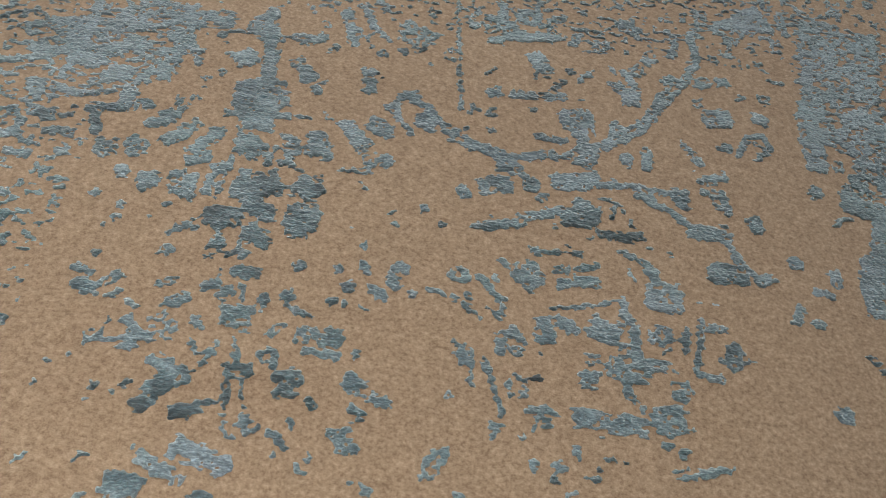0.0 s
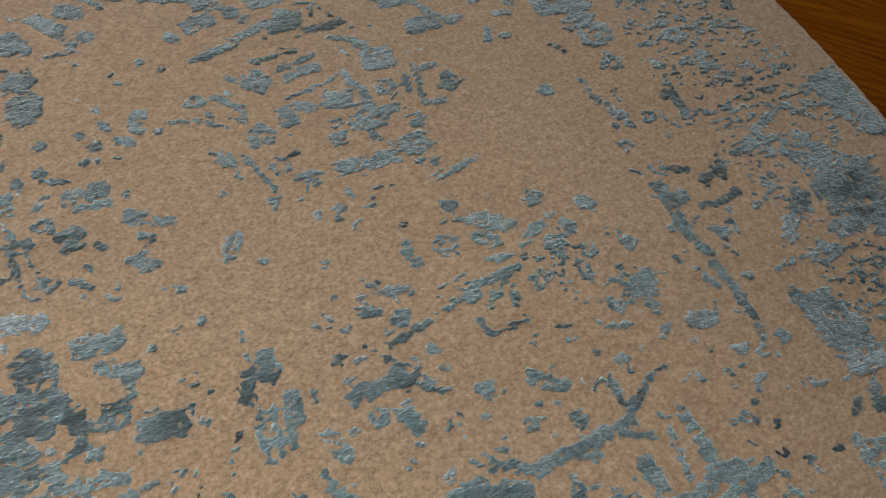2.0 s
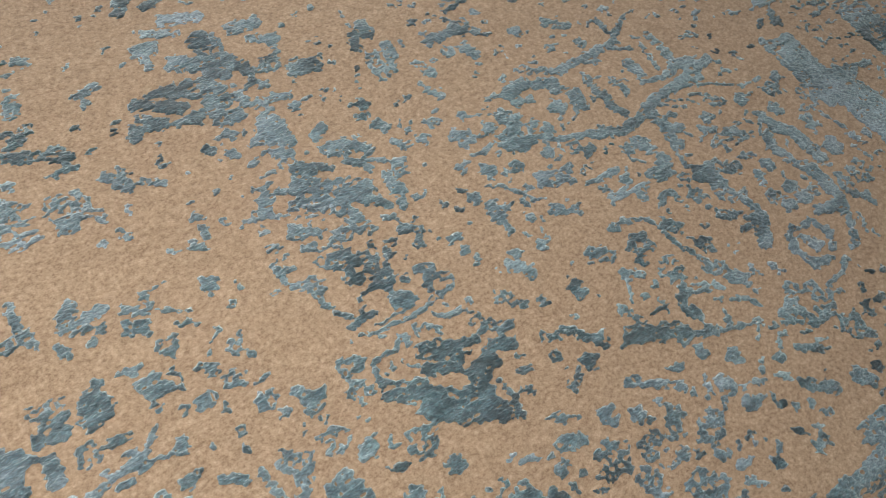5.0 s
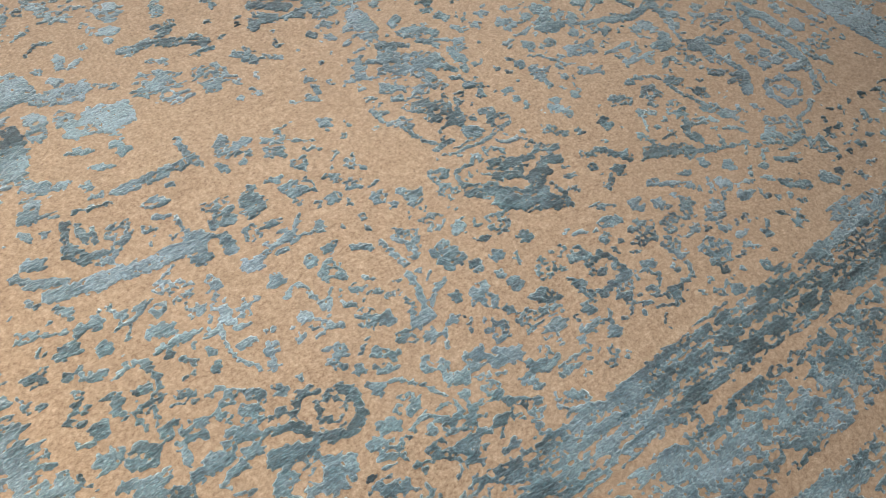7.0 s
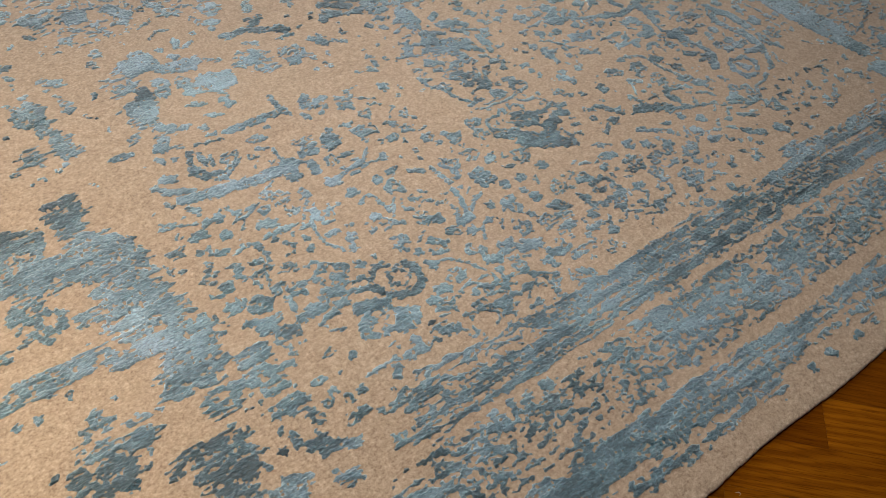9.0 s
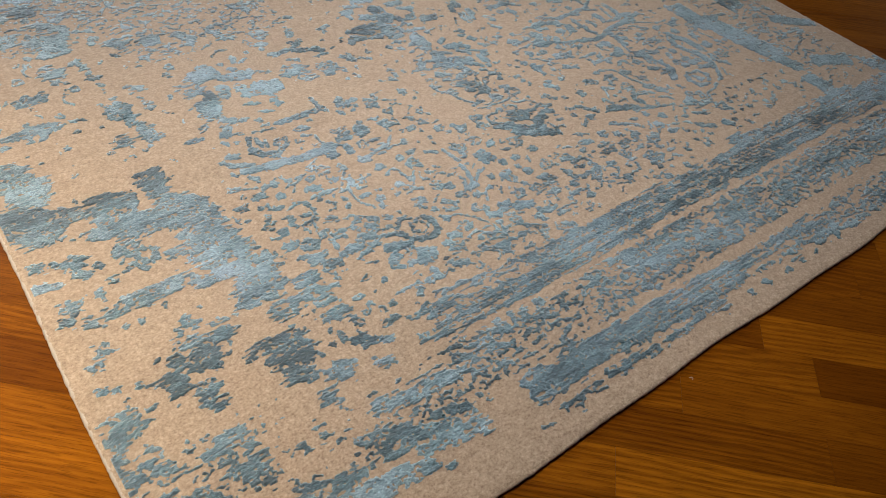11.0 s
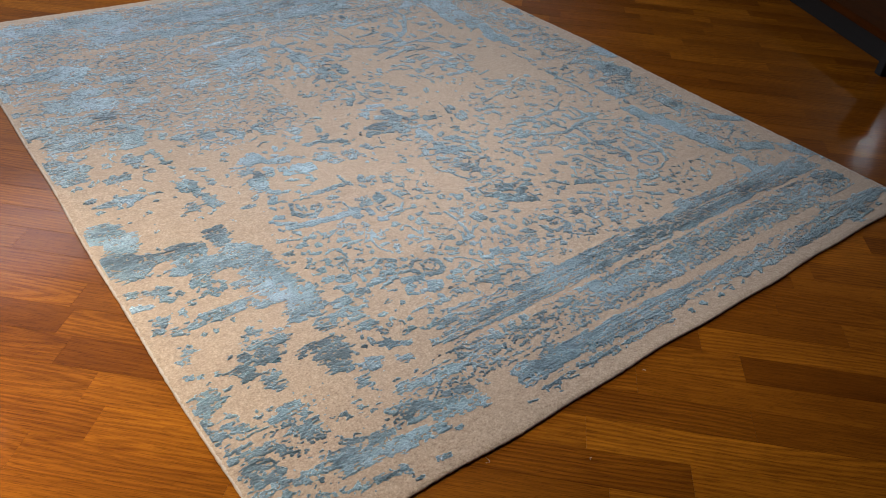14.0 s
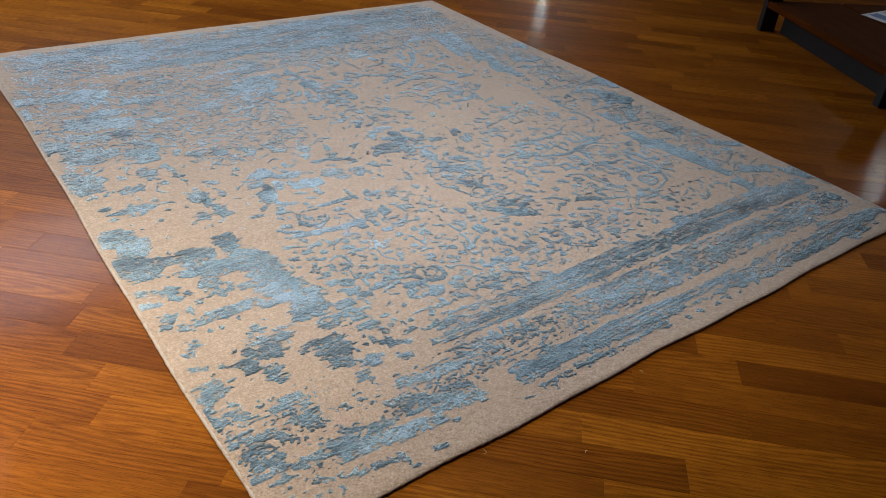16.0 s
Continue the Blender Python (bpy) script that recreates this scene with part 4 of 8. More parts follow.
bloom(1.660, 1.083, 0.011, 0.45, 0.000, 5)
blot(1.677, 1.038, 1.679, 1.019, 0.020, 0.45, 0.03)
blot(1.684, 1.010, 1.706, 1.017, 0.015, 0.45, 0.03)
blot(1.584, 1.007, 1.636, 0.990, 0.029, 0.5, 0.1)
leaf(1.647, 0.962, 1.728, 0.958, 0.013, 0.55)
bloom(1.711, 0.937, 0.011, 0.5, 0.000, 5)
blot(1.773, 0.992, 1.796, 0.962, 0.030, 0.47, 0.03)
blot(1.754, 0.997, 1.752, 0.974, 0.017, 0.47, 0.03)
stem(0.004, 0.45, (1.745, 0.965), (1.762, 0.950))
blot(1.838, 0.970, 1.836, 0.946, 0.027, 0.45, 0.03)
stem(0.006, 0.5, (1.825, 0.940), (1.820, 0.907))
blot(1.825, 1.027, 1.856, 1.004, 0.013, 0.45, 0.03)
blot(1.836, 0.996, 1.866, 0.973, 0.021, 0.47, 0.03)
leaf(1.863, 1.013, 1.879, 0.996, 0.012, 0.47)
stem(0.005, 0.55, (1.910, 1.054), (1.978, 1.028), (2.029, 0.996), (2.081, 0.992))
stem(0.005, 0.55, (1.927, 1.028), (1.965, 1.005))
stem(0.004, 0.55, (1.882, 1.035), (1.921, 1.015), (1.931, 0.997))
stem(0.005, 0.55, (1.866, 1.031), (1.899, 1.011), (1.912, 0.996))
leaf(1.948, 0.994, 1.983, 0.982, 0.025, 0.5)
bloom(2.009, 0.972, 0.013, 0.45, 0.000, 5)
bloom(1.924, 0.968, 0.013, 0.45, 0.000, 5)
blot(1.892, 0.953, 1.920, 0.942, 0.015, 0.45, 0.03)
blot(1.930, 0.933, 1.952, 0.921, 0.024, 0.37, 0.03)
leaf(1.943, 0.926, 1.962, 0.901, 0.017, 0.35)
stem(0.004, 0.5, (1.914, 0.935), (1.889, 0.918), (1.931, 0.917))
bloom(2.079, 0.962, 0.017, 0.5, 0.005, 5)
bloom(2.051, 0.927, 0.014, 0.5, 0.000, 5)
blot(2.011, 0.935, 2.022, 0.925, 0.012, 0.47, 0.03)
bloom(2.132, 0.924, 0.020, 0.45, 0.005, 5)
blot(2.087, 0.888, 2.088, 0.862, 0.027, 0.47, 0.03)
stem(0.005, 0.55, (2.114, 0.900), (2.128, 0.860), (2.137, 0.829))
blot(2.079, 0.828, 2.089, 0.804, 0.030, 0.47, 0.03)
leaf(2.067, 0.803, 2.093, 0.802, 0.013, 0.47)
leaf(2.137, 0.816, 2.137, 0.797, 0.013, 0.47)
stem(0.005, 0.55, (2.119, 0.800), (2.129, 0.764), (2.127, 0.734))
stem(0.027, 0.4, (2.008, 0.911), (2.039, 0.875), (2.045, 0.828), (2.045, 0.809))
stem(0.020, 0.45, (1.999, 0.902), (1.984, 0.867), (1.994, 0.824), (2.008, 0.799))
stem(0.026, 0.45, (2.012, 0.803), (2.013, 0.766), (2.007, 0.723))
blot(1.873, 0.878, 1.902, 0.862, 0.027, 0.4, 0.03)
leaf(1.913, 0.880, 1.947, 0.868, 0.018, 0.4)
blot(1.822, 0.889, 1.858, 0.869, 0.030, 0.43, 0.03)
blot(1.832, 0.866, 1.856, 0.846, 0.021, 0.47, 0.03)
stem(0.015, 0.45, (1.849, 0.845), (1.863, 0.808), (1.870, 0.777), (1.843, 0.737))
stem(0.005, 0.45, (1.872, 0.897), (1.825, 0.893))
stem(0.006, 0.47, (1.822, 0.889), (1.794, 0.904))
blot(1.827, 0.834, 1.838, 0.839, 0.012, 0.47, 0.03)
stem(0.006, 0.47, (1.806, 0.891), (1.797, 0.874))
bloom(1.796, 0.857, 0.014, 0.43, 0.004, 5)
stem(0.010, 0.43, (1.730, 0.871), (1.747, 0.884), (1.766, 0.879), (1.764, 0.863))
leaf(1.714, 0.913, 1.717, 0.889, 0.016, 0.55)
blot(1.750, 0.922, 1.792, 0.916, 0.024, 0.5, 0.03)
blot(1.786, 0.943, 1.799, 0.931, 0.026, 0.47, 0.03)
stem(0.008, 0.55, (1.664, 0.913), (1.710, 0.915), (1.751, 0.916))
leaf(1.662, 0.925, 1.707, 0.925, 0.009, 0.6)
bloom(1.948, 0.843, 0.013, 0.43, 0.000, 5)
bloom(1.920, 0.835, 0.010, 0.43, 0.000, 5)
bloom(1.960, 0.819, 0.007, 0.45, 0.000, 5)
blot(1.947, 0.797, 1.954, 0.785, 0.028, 0.43, 0.03)
bloom(1.911, 0.793, 0.013, 0.4, 0.000, 5)
bloom(1.924, 0.769, 0.014, 0.4, 0.000, 5)
bloom(1.956, 0.765, 0.014, 0.45, 0.000, 5)
blot(1.980, 0.772, 1.986, 0.760, 0.016, 0.45, 0.03)
stem(0.004, 0.45, (1.987, 0.798), (1.988, 0.780))
leaf(2.046, 0.778, 2.040, 0.716, 0.026, 0.4)
bloom(2.057, 0.713, 0.010, 0.45, 0.000, 5)
bloom(2.089, 0.754, 0.024, 0.5, 0.007, 5)
blot(1.958, 0.739, 2.011, 0.715, 0.019, 0.43, 0.03)
stem(0.011, 0.43, (1.998, 0.728), (1.992, 0.697), (1.966, 0.656))
stem(0.009, 0.55, (1.656, 0.876), (1.690, 0.864), (1.702, 0.838), (1.706, 0.803), (1.717, 0.777), (1.727, 0.750))
blot(1.708, 0.845, 1.729, 0.823, 0.021, 0.47, 0.03)
bloom(1.653, 0.832, 0.022, 0.47, 0.006, 5)
bloom(1.636, 0.875, 0.012, 0.5, 0.000, 5)
bloom(1.746, 0.781, 0.015, 0.47, 0.005, 5)
blot(1.802, 0.814, 1.827, 0.795, 0.017, 0.45, 0.03)
blot(1.817, 0.773, 1.836, 0.768, 0.011, 0.47, 0.03)
stem(0.018, 0.4, (1.854, 0.780), (1.832, 0.732))
stem(0.014, 0.41, (1.892, 0.731), (1.931, 0.726), (1.945, 0.696), (1.927, 0.673))
stem(0.016, 0.43, (1.881, 0.726), (1.868, 0.701), (1.879, 0.664), (1.909, 0.662))
blot(1.894, 0.714, 1.907, 0.685, 0.015, 0.43, 0.03)
stem(0.008, 0.45, (1.941, 0.628), (1.932, 0.649), (1.907, 0.637), (1.867, 0.629))
bloom(1.814, 0.698, 0.007, 0.4, 0.000, 5)
leaf(2.016, 0.695, 2.001, 0.664, 0.010, 0.43)
blot(1.713, 0.748, 1.749, 0.738, 0.017, 0.45, 0.03)
blot(1.741, 0.722, 1.760, 0.701, 0.023, 0.43, 0.03)
bloom(1.668, 0.779, 0.021, 0.45, 0.007, 5)
blot(1.654, 0.762, 1.678, 0.758, 0.011, 0.47, 0.03)
stem(0.013, 0.47, (1.597, 0.795), (1.598, 0.809), (1.620, 0.791))
stem(0.006, 0.5, (1.591, 0.788), (1.579, 0.761))
bloom(1.628, 0.767, 0.007, 0.47, 0.000, 5)
stem(0.015, 0.45, (1.664, 0.742), (1.646, 0.727), (1.641, 0.716))
blot(1.657, 0.740, 1.696, 0.723, 0.016, 0.47, 0.03)
bloom(1.650, 0.701, 0.013, 0.47, 0.000, 5)
blot(1.621, 0.742, 1.614, 0.727, 0.010, 0.47, 0.03)
stem(0.006, 0.5, (1.593, 0.734), (1.615, 0.735))
stem(0.007, 0.5, (1.692, 0.706), (1.715, 0.689), (1.739, 0.678), (1.748, 0.658))
leaf(1.692, 0.682, 1.682, 0.654, 0.012, 0.5)
blot(1.536, 0.726, 1.623, 0.684, 0.024, 0.47, 0.05)
leaf(1.523, 0.716, 1.572, 0.709, 0.013, 0.47)
stem(0.009, 0.47, (1.559, 0.768), (1.569, 0.729), (1.596, 0.700))
stem(0.009, 0.47, (1.611, 0.682), (1.665, 0.659), (1.727, 0.642))
blot(1.647, 0.674, 1.658, 0.663, 0.017, 0.47, 0.03)
bloom(1.817, 0.628, 0.036, 0.45, 0.014, 5)
stem(0.008, 0.47, (1.728, 0.632), (1.770, 0.617), (1.806, 0.595), (1.841, 0.594))
stem(0.009, 0.43, (1.867, 0.629), (1.848, 0.600))
blot(1.765, 0.634, 1.783, 0.618, 0.018, 0.43, 0.03)
stem(0.004, 0.47, (1.721, 0.636), (1.686, 0.601), (1.660, 0.563))
bloom(1.851, 0.564, 0.020, 0.47, 0.006, 5)
blot(1.860, 0.545, 1.871, 0.533, 0.014, 0.47, 0.03)
blot(1.428, 0.788, 1.451, 0.774, 0.009, 0.47, 0.03)
bloom(1.428, 0.755, 0.010, 0.45, 0.000, 5)
blot(1.475, 0.762, 1.508, 0.729, 0.016, 0.45, 0.03)
bloom(1.465, 0.723, 0.013, 0.47, 0.000, 5)
blot(1.493, 0.672, 1.560, 0.623, 0.010, 0.47, 0.03)
bloom(1.616, 0.651, 0.011, 0.47, 0.000, 5)
bloom(1.653, 0.622, 0.013, 0.47, 0.000, 5)
blot(1.614, 0.608, 1.613, 0.591, 0.022, 0.47, 0.03)
bloom(1.523, 0.603, 0.014, 0.45, 0.004, 5)
bloom(1.564, 0.570, 0.015, 0.43, 0.004, 5)
bloom(1.476, 0.628, 0.011, 0.47, 0.000, 5)
bloom(1.446, 0.650, 0.012, 0.47, 0.000, 5)
bloom(1.424, 0.705, 0.009, 0.47, 0.000, 5)
bloom(1.714, 0.584, 0.010, 0.47, 0.000, 5)
blot(1.747, 0.583, 1.780, 0.559, 0.012, 0.47, 0.03)
blot(1.714, 0.540, 1.757, 0.505, 0.015, 0.47, 0.03)
stem(0.004, 0.47, (1.690, 0.599), (1.664, 0.561), (1.659, 0.529))
blot(1.795, 0.509, 1.812, 0.481, 0.021, 0.47, 0.03)
bloom(1.625, 0.559, 0.011, 0.47, 0.000, 5)
leaf(1.557, 0.655, 1.583, 0.649, 0.009, 0.47)
blot(1.460, 0.780, 1.477, 0.770, 0.014, 0.47, 0.03)
blot(0.888, 1.145, 0.901, 1.151, 0.016, 0.55, 0.03)
stem(0.010, 0.55, (0.870, 1.118), (0.894, 1.120), (0.909, 1.124))
blot(0.908, 1.121, 0.930, 1.125, 0.019, 0.55, 0.03)
blot(0.896, 1.106, 0.920, 1.096, 0.013, 0.5, 0.03)
blot(0.950, 1.109, 0.982, 1.090, 0.011, 0.53, 0.03)
blot(0.944, 1.083, 0.974, 1.069, 0.016, 0.47, 0.2)
blot(0.982, 1.121, 0.983, 1.094, 0.008, 0.5, 0.03)
blot(0.961, 1.064, 0.971, 1.062, 0.012, 0.47, 0.03)
stem(0.004, 0.55, (0.988, 1.087), (1.030, 1.062))
leaf(0.992, 1.116, 1.012, 1.122, 0.009, 0.47)
blot(1.058, 1.095, 1.077, 1.085, 0.015, 0.4, 0.03)
bloom(1.021, 1.050, 0.006, 0.47, 0.000, 5)
bloom(1.027, 1.040, 0.004, 0.47, 0.000, 5)
stem(0.004, 0.5, (1.099, 1.072), (1.105, 1.052))
bloom(0.983, 1.032, 0.016, 0.4, 0.006, 5)
bloom(0.901, 1.085, 0.006, 0.55, 0.000, 5)
blot(0.861, 1.102, 0.870, 1.077, 0.010, 0.47, 0.03)
blot(0.913, 1.027, 0.934, 1.018, 0.009, 0.45, 0.03)
stem(0.004, 0.43, (0.933, 1.015), (0.945, 1.028))
stem(0.004, 0.47, (1.053, 1.027), (1.038, 1.010), (1.018, 0.989))
bloom(1.050, 1.021, 0.005, 0.47, 0.000, 5)
blot(1.010, 0.977, 1.027, 0.967, 0.018, 0.45, 0.03)
bloom(1.058, 0.986, 0.012, 0.5, 0.003, 5)
blot(1.068, 0.969, 1.074, 0.965, 0.009, 0.47, 0.03)
blot(1.026, 0.947, 1.049, 0.942, 0.020, 0.47, 0.03)
leaf(1.056, 0.925, 1.076, 0.929, 0.006, 0.47)
blot(0.872, 1.012, 0.889, 1.033, 0.013, 0.4, 0.03)
blot(0.864, 1.009, 0.890, 0.990, 0.010, 0.4, 0.03)
blot(0.880, 1.008, 0.885, 0.993, 0.015, 0.4, 0.03)
blot(0.926, 0.995, 0.958, 1.000, 0.010, 0.45, 0.03)
blot(0.935, 0.982, 0.967, 0.978, 0.019, 0.47, 0.05)
leaf(0.981, 0.986, 0.975, 0.962, 0.009, 0.47)
stem(0.004, 0.45, (0.970, 0.993), (0.979, 0.999))
blot(0.935, 0.966, 0.941, 0.955, 0.009, 0.47, 0.03)
blot(0.984, 0.933, 1.005, 0.940, 0.018, 0.55, 0.03)
bloom(1.062, 0.898, 0.013, 0.47, 0.004, 5)
bloom(1.011, 0.917, 0.007, 0.47, 0.000, 5)
blot(0.926, 1.308, 0.945, 1.312, 0.020, 0.55, 0.03)
blot(0.926, 1.264, 0.944, 1.263, 0.016, 0.53, 0.03)
blot(0.964, 1.322, 0.969, 1.269, 0.016, 0.55, 0.03)
blot(0.978, 1.274, 0.978, 1.254, 0.011, 0.53, 0.03)
blot(1.008, 1.329, 1.031, 1.295, 0.021, 0.5, 0.1)
blot(1.031, 1.337, 1.031, 1.285, 0.010, 0.5, 0.03)
blot(1.051, 1.295, 1.079, 1.274, 0.011, 0.5, 0.03)
blot(1.090, 1.201, 1.105, 1.188, 0.012, 0.43, 0.03)
blot(1.098, 1.182, 1.093, 1.156, 0.010, 0.41, 0.03)
blot(1.067, 1.155, 1.088, 1.148, 0.012, 0.41, 0.03)
blot(0.991, 1.227, 1.003, 1.206, 0.010, 0.47, 0.03)
bloom(0.966, 1.218, 0.006, 0.47, 0.000, 5)
blot(1.022, 1.487, 1.062, 1.496, 0.015, 0.5, 0.03)
blot(1.024, 1.469, 1.038, 1.473, 0.014, 0.5, 0.03)
bloom(1.003, 1.429, 0.006, 0.47, 0.000, 5)
blot(1.144, 1.694, 1.189, 1.665, 0.020, 0.7, 0.03)
blot(1.149, 1.657, 1.158, 1.632, 0.014, 0.7, 0.03)
# the flower field towards the near border
blot(0.498, 0.724, 0.533, 0.717, 0.020, 0.57, 0.03)
blot(0.546, 0.709, 0.568, 0.687, 0.028, 0.52, 0.03)
stem(0.010, 0.52, (0.597, 0.698), (0.603, 0.658))
blot(0.507, 0.676, 0.574, 0.655, 0.013, 0.52, 0.03)
blot(0.527, 0.650, 0.557, 0.645, 0.024, 0.52, 0.03)
bloom(0.566, 0.611, 0.026, 0.43, 0.009, 5)
blot(0.596, 0.634, 0.630, 0.633, 0.017, 0.47, 0.03)
stem(0.010, 0.47, (0.627, 0.607), (0.659, 0.622))
blot(0.693, 0.600, 0.752, 0.578, 0.024, 0.49, 0.03)
blot(0.674, 0.549, 0.710, 0.569, 0.025, 0.49, 0.03)
blot(0.674, 0.549, 0.696, 0.528, 0.017, 0.49, 0.03)
leaf(0.626, 0.586, 0.659, 0.573, 0.010, 0.49)
blot(0.748, 0.544, 0.772, 0.514, 0.031, 0.47, 0.03)
blot(0.714, 0.537, 0.748, 0.516, 0.014, 0.49, 0.03)
blot(0.814, 0.539, 0.853, 0.521, 0.020, 0.49, 0.03)
blot(0.803, 0.487, 0.810, 0.462, 0.023, 0.47, 0.03)
bloom(0.826, 0.466, 0.012, 0.57, 0.000, 5)
blot(0.906, 0.451, 0.948, 0.461, 0.031, 0.49, 0.03)
stem(0.009, 0.49, (0.891, 0.432), (0.919, 0.450))
blot(0.878, 0.483, 0.907, 0.487, 0.018, 0.49, 0.03)
blot(0.712, 0.463, 0.759, 0.460, 0.023, 0.49, 0.03)
stem(0.009, 0.49, (0.637, 0.472), (0.696, 0.474))
blot(0.447, 0.577, 0.506, 0.590, 0.015, 0.47, 0.03)
blot(0.482, 0.605, 0.505, 0.597, 0.016, 0.45, 0.03)
blot(0.496, 0.570, 0.546, 0.564, 0.013, 0.47, 0.03)
blot(0.481, 0.542, 0.520, 0.536, 0.024, 0.45, 0.03)
blot(0.549, 0.510, 0.574, 0.507, 0.009, 0.49, 0.03)
bloom(0.615, 0.455, 0.009, 0.45, 0.000, 5)
bloom(0.684, 0.446, 0.009, 0.49, 0.000, 5)
blot(0.572, 0.421, 0.614, 0.418, 0.020, 0.42, 0.03)
blot(0.669, 0.407, 0.679, 0.413, 0.021, 0.45, 0.03)
bloom(0.623, 0.406, 0.007, 0.49, 0.000, 5)
blot(0.485, 0.491, 0.536, 0.488, 0.012, 0.45, 0.03)
blot(0.466, 0.474, 0.480, 0.482, 0.010, 0.49, 0.03)
blot(0.490, 0.481, 0.525, 0.477, 0.012, 0.49, 0.03)
bloom(0.530, 0.449, 0.012, 0.45, 0.004, 5)
blot(0.480, 0.453, 0.479, 0.424, 0.014, 0.45, 0.03)
bloom(0.514, 0.430, 0.005, 0.49, 0.000, 5)
blot(0.505, 0.396, 0.534, 0.394, 0.016, 0.45, 0.03)
blot(0.542, 0.389, 0.567, 0.378, 0.012, 0.45, 0.03)
blot(0.414, 0.451, 0.437, 0.447, 0.010, 0.49, 0.03)
stem(0.008, 0.57, (0.415, 0.444), (0.425, 0.416))
blot(0.431, 0.390, 0.460, 0.371, 0.017, 0.42, 0.03)
bloom(0.469, 0.370, 0.006, 0.49, 0.000, 5)
blot(0.503, 0.342, 0.537, 0.330, 0.022, 0.42, 0.03)
blot(0.638, 0.403, 0.746, 0.408, 0.022, 0.43, 0.12)
blot(0.713, 0.429, 0.815, 0.417, 0.017, 0.45, 0.15)
blot(0.759, 0.426, 0.897, 0.406, 0.015, 0.47, 0.2)
blot(0.639, 0.273, 0.684, 0.243, 0.020, 0.4, 0.03)
blot(0.694, 0.271, 0.746, 0.248, 0.033, 0.42, 0.03)
bloom(0.758, 0.233, 0.008, 0.49, 0.000, 5)
blot(0.855, 0.260, 0.895, 0.247, 0.030, 0.45, 0.03)
blot(0.815, 0.243, 0.848, 0.216, 0.025, 0.42, 0.03)
bloom(0.891, 0.288, 0.014, 0.43, 0.000, 5)
bloom(0.848, 0.290, 0.009, 0.45, 0.000, 5)
bloom(0.813, 0.294, 0.009, 0.45, 0.000, 5)
blot(0.648, 0.301, 0.690, 0.296, 0.015, 0.42, 0.03)
blot(0.613, 0.347, 0.670, 0.333, 0.022, 0.4, 0.03)
bloom(0.775, 0.300, 0.009, 0.43, 0.000, 5)
blot(0.748, 0.281, 0.793, 0.276, 0.017, 0.43, 0.03)
blot(0.696, 0.213, 0.747, 0.190, 0.027, 0.42, 0.03)
blot(0.849, 0.167, 0.878, 0.160, 0.022, 0.45, 0.03)
blot(1.147, 0.290, 1.189, 0.286, 0.023, 0.49, 0.03)
bloom(1.232, 0.297, 0.021, 0.47, 0.008, 5)
blot(1.203, 0.239, 1.319, 0.242, 0.019, 0.43, 0.03)
# the near corner
blot(0.010, 1.270, 0.086, 1.243, 0.107, 0.55, 0.03)
blot(0.046, 1.196, 0.114, 1.173, 0.103, 0.6, 0.03)
blot(0.002, 1.107, 0.106, 1.029, 0.117, 0.28, 0.02)
blot(0.118, 1.087, 0.175, 1.036, 0.037, 0.35, 0.03)
blot(0.185, 1.063, 0.275, 1.026, 0.082, 0.28, 0.03)
blot(0.179, 1.001, 0.269, 0.947, 0.105, 0.5, 0.05)
blot(0.188, 0.917, 0.240, 0.900, 0.038, 0.5, 0.03)
blot(0.339, 1.112, 0.330, 1.028, 0.065, 0.32, 0.03)
blot(0.312, 0.987, 0.357, 0.926, 0.130, 0.55, 0.1)
blot(0.369, 0.953, 0.377, 0.817, 0.115, 0.55, 0.08)
blot(0.363, 0.826, 0.396, 0.714, 0.126, 0.62, 0.03)
blot(0.371, 0.699, 0.451, 0.681, 0.100, 0.6, 0.03)
blot(0.350, 0.641, 0.434, 0.618, 0.062, 0.28, 0.03)
blot(0.392, 0.574, 0.443, 0.556, 0.056, 0.3, 0.03)
blot(0.352, 0.612, 0.383, 0.606, 0.027, 0.42, 0.03)
blot(0.378, 0.502, 0.370, 0.430, 0.095, 0.33, 0.12)
blot(0.337, 0.415, 0.390, 0.393, 0.045, 0.33, 0.03)
blot(0.371, 0.334, 0.400, 0.327, 0.035, 0.4, 0.03)
leaf(0.409, 0.482, 0.417, 0.438, 0.014, 0.5)
blot(0.409, 0.369, 0.452, 0.354, 0.029, 0.4, 0.03)
blot(0.296, 0.490, 0.341, 0.512, 0.028, 0.4, 0.03)
blot(0.170, 0.556, 0.252, 0.530, 0.064, 0.33, 0.1)
blot(0.143, 0.514, 0.181, 0.513, 0.068, 0.3, 0.08)
blot(0.200, 0.587, 0.254, 0.566, 0.044, 0.45, 0.03)
blot(0.264, 0.586, 0.295, 0.567, 0.045, 0.3, 0.03)
blot(0.178, 0.475, 0.224, 0.474, 0.027, 0.36, 0.03)
blot(0.185, 0.441, 0.224, 0.427, 0.035, 0.3, 0.03)
blot(0.013, 0.942, 0.040, 0.932, 0.026, 0.45, 0.03)
blot(0.088, 0.932, 0.109, 0.904, 0.044, 0.42, 0.03)
blot(0.094, 0.884, 0.115, 0.856, 0.022, 0.42, 0.03)
bloom(0.140, 0.879, 0.013, 0.42, 0.000, 5)
blot(0.117, 0.799, 0.115, 0.814, 0.026, 0.5, 0.03)
blot(0.001, 0.884, 0.056, 0.865, 0.020, 0.5, 0.03)
blot(0.032, 0.797, 0.075, 0.791, 0.034, 0.5, 0.03)
blot(0.026, 0.761, 0.047, 0.756, 0.028, 0.42, 0.03)
blot(0.063, 0.738, 0.090, 0.729, 0.028, 0.42, 0.03)
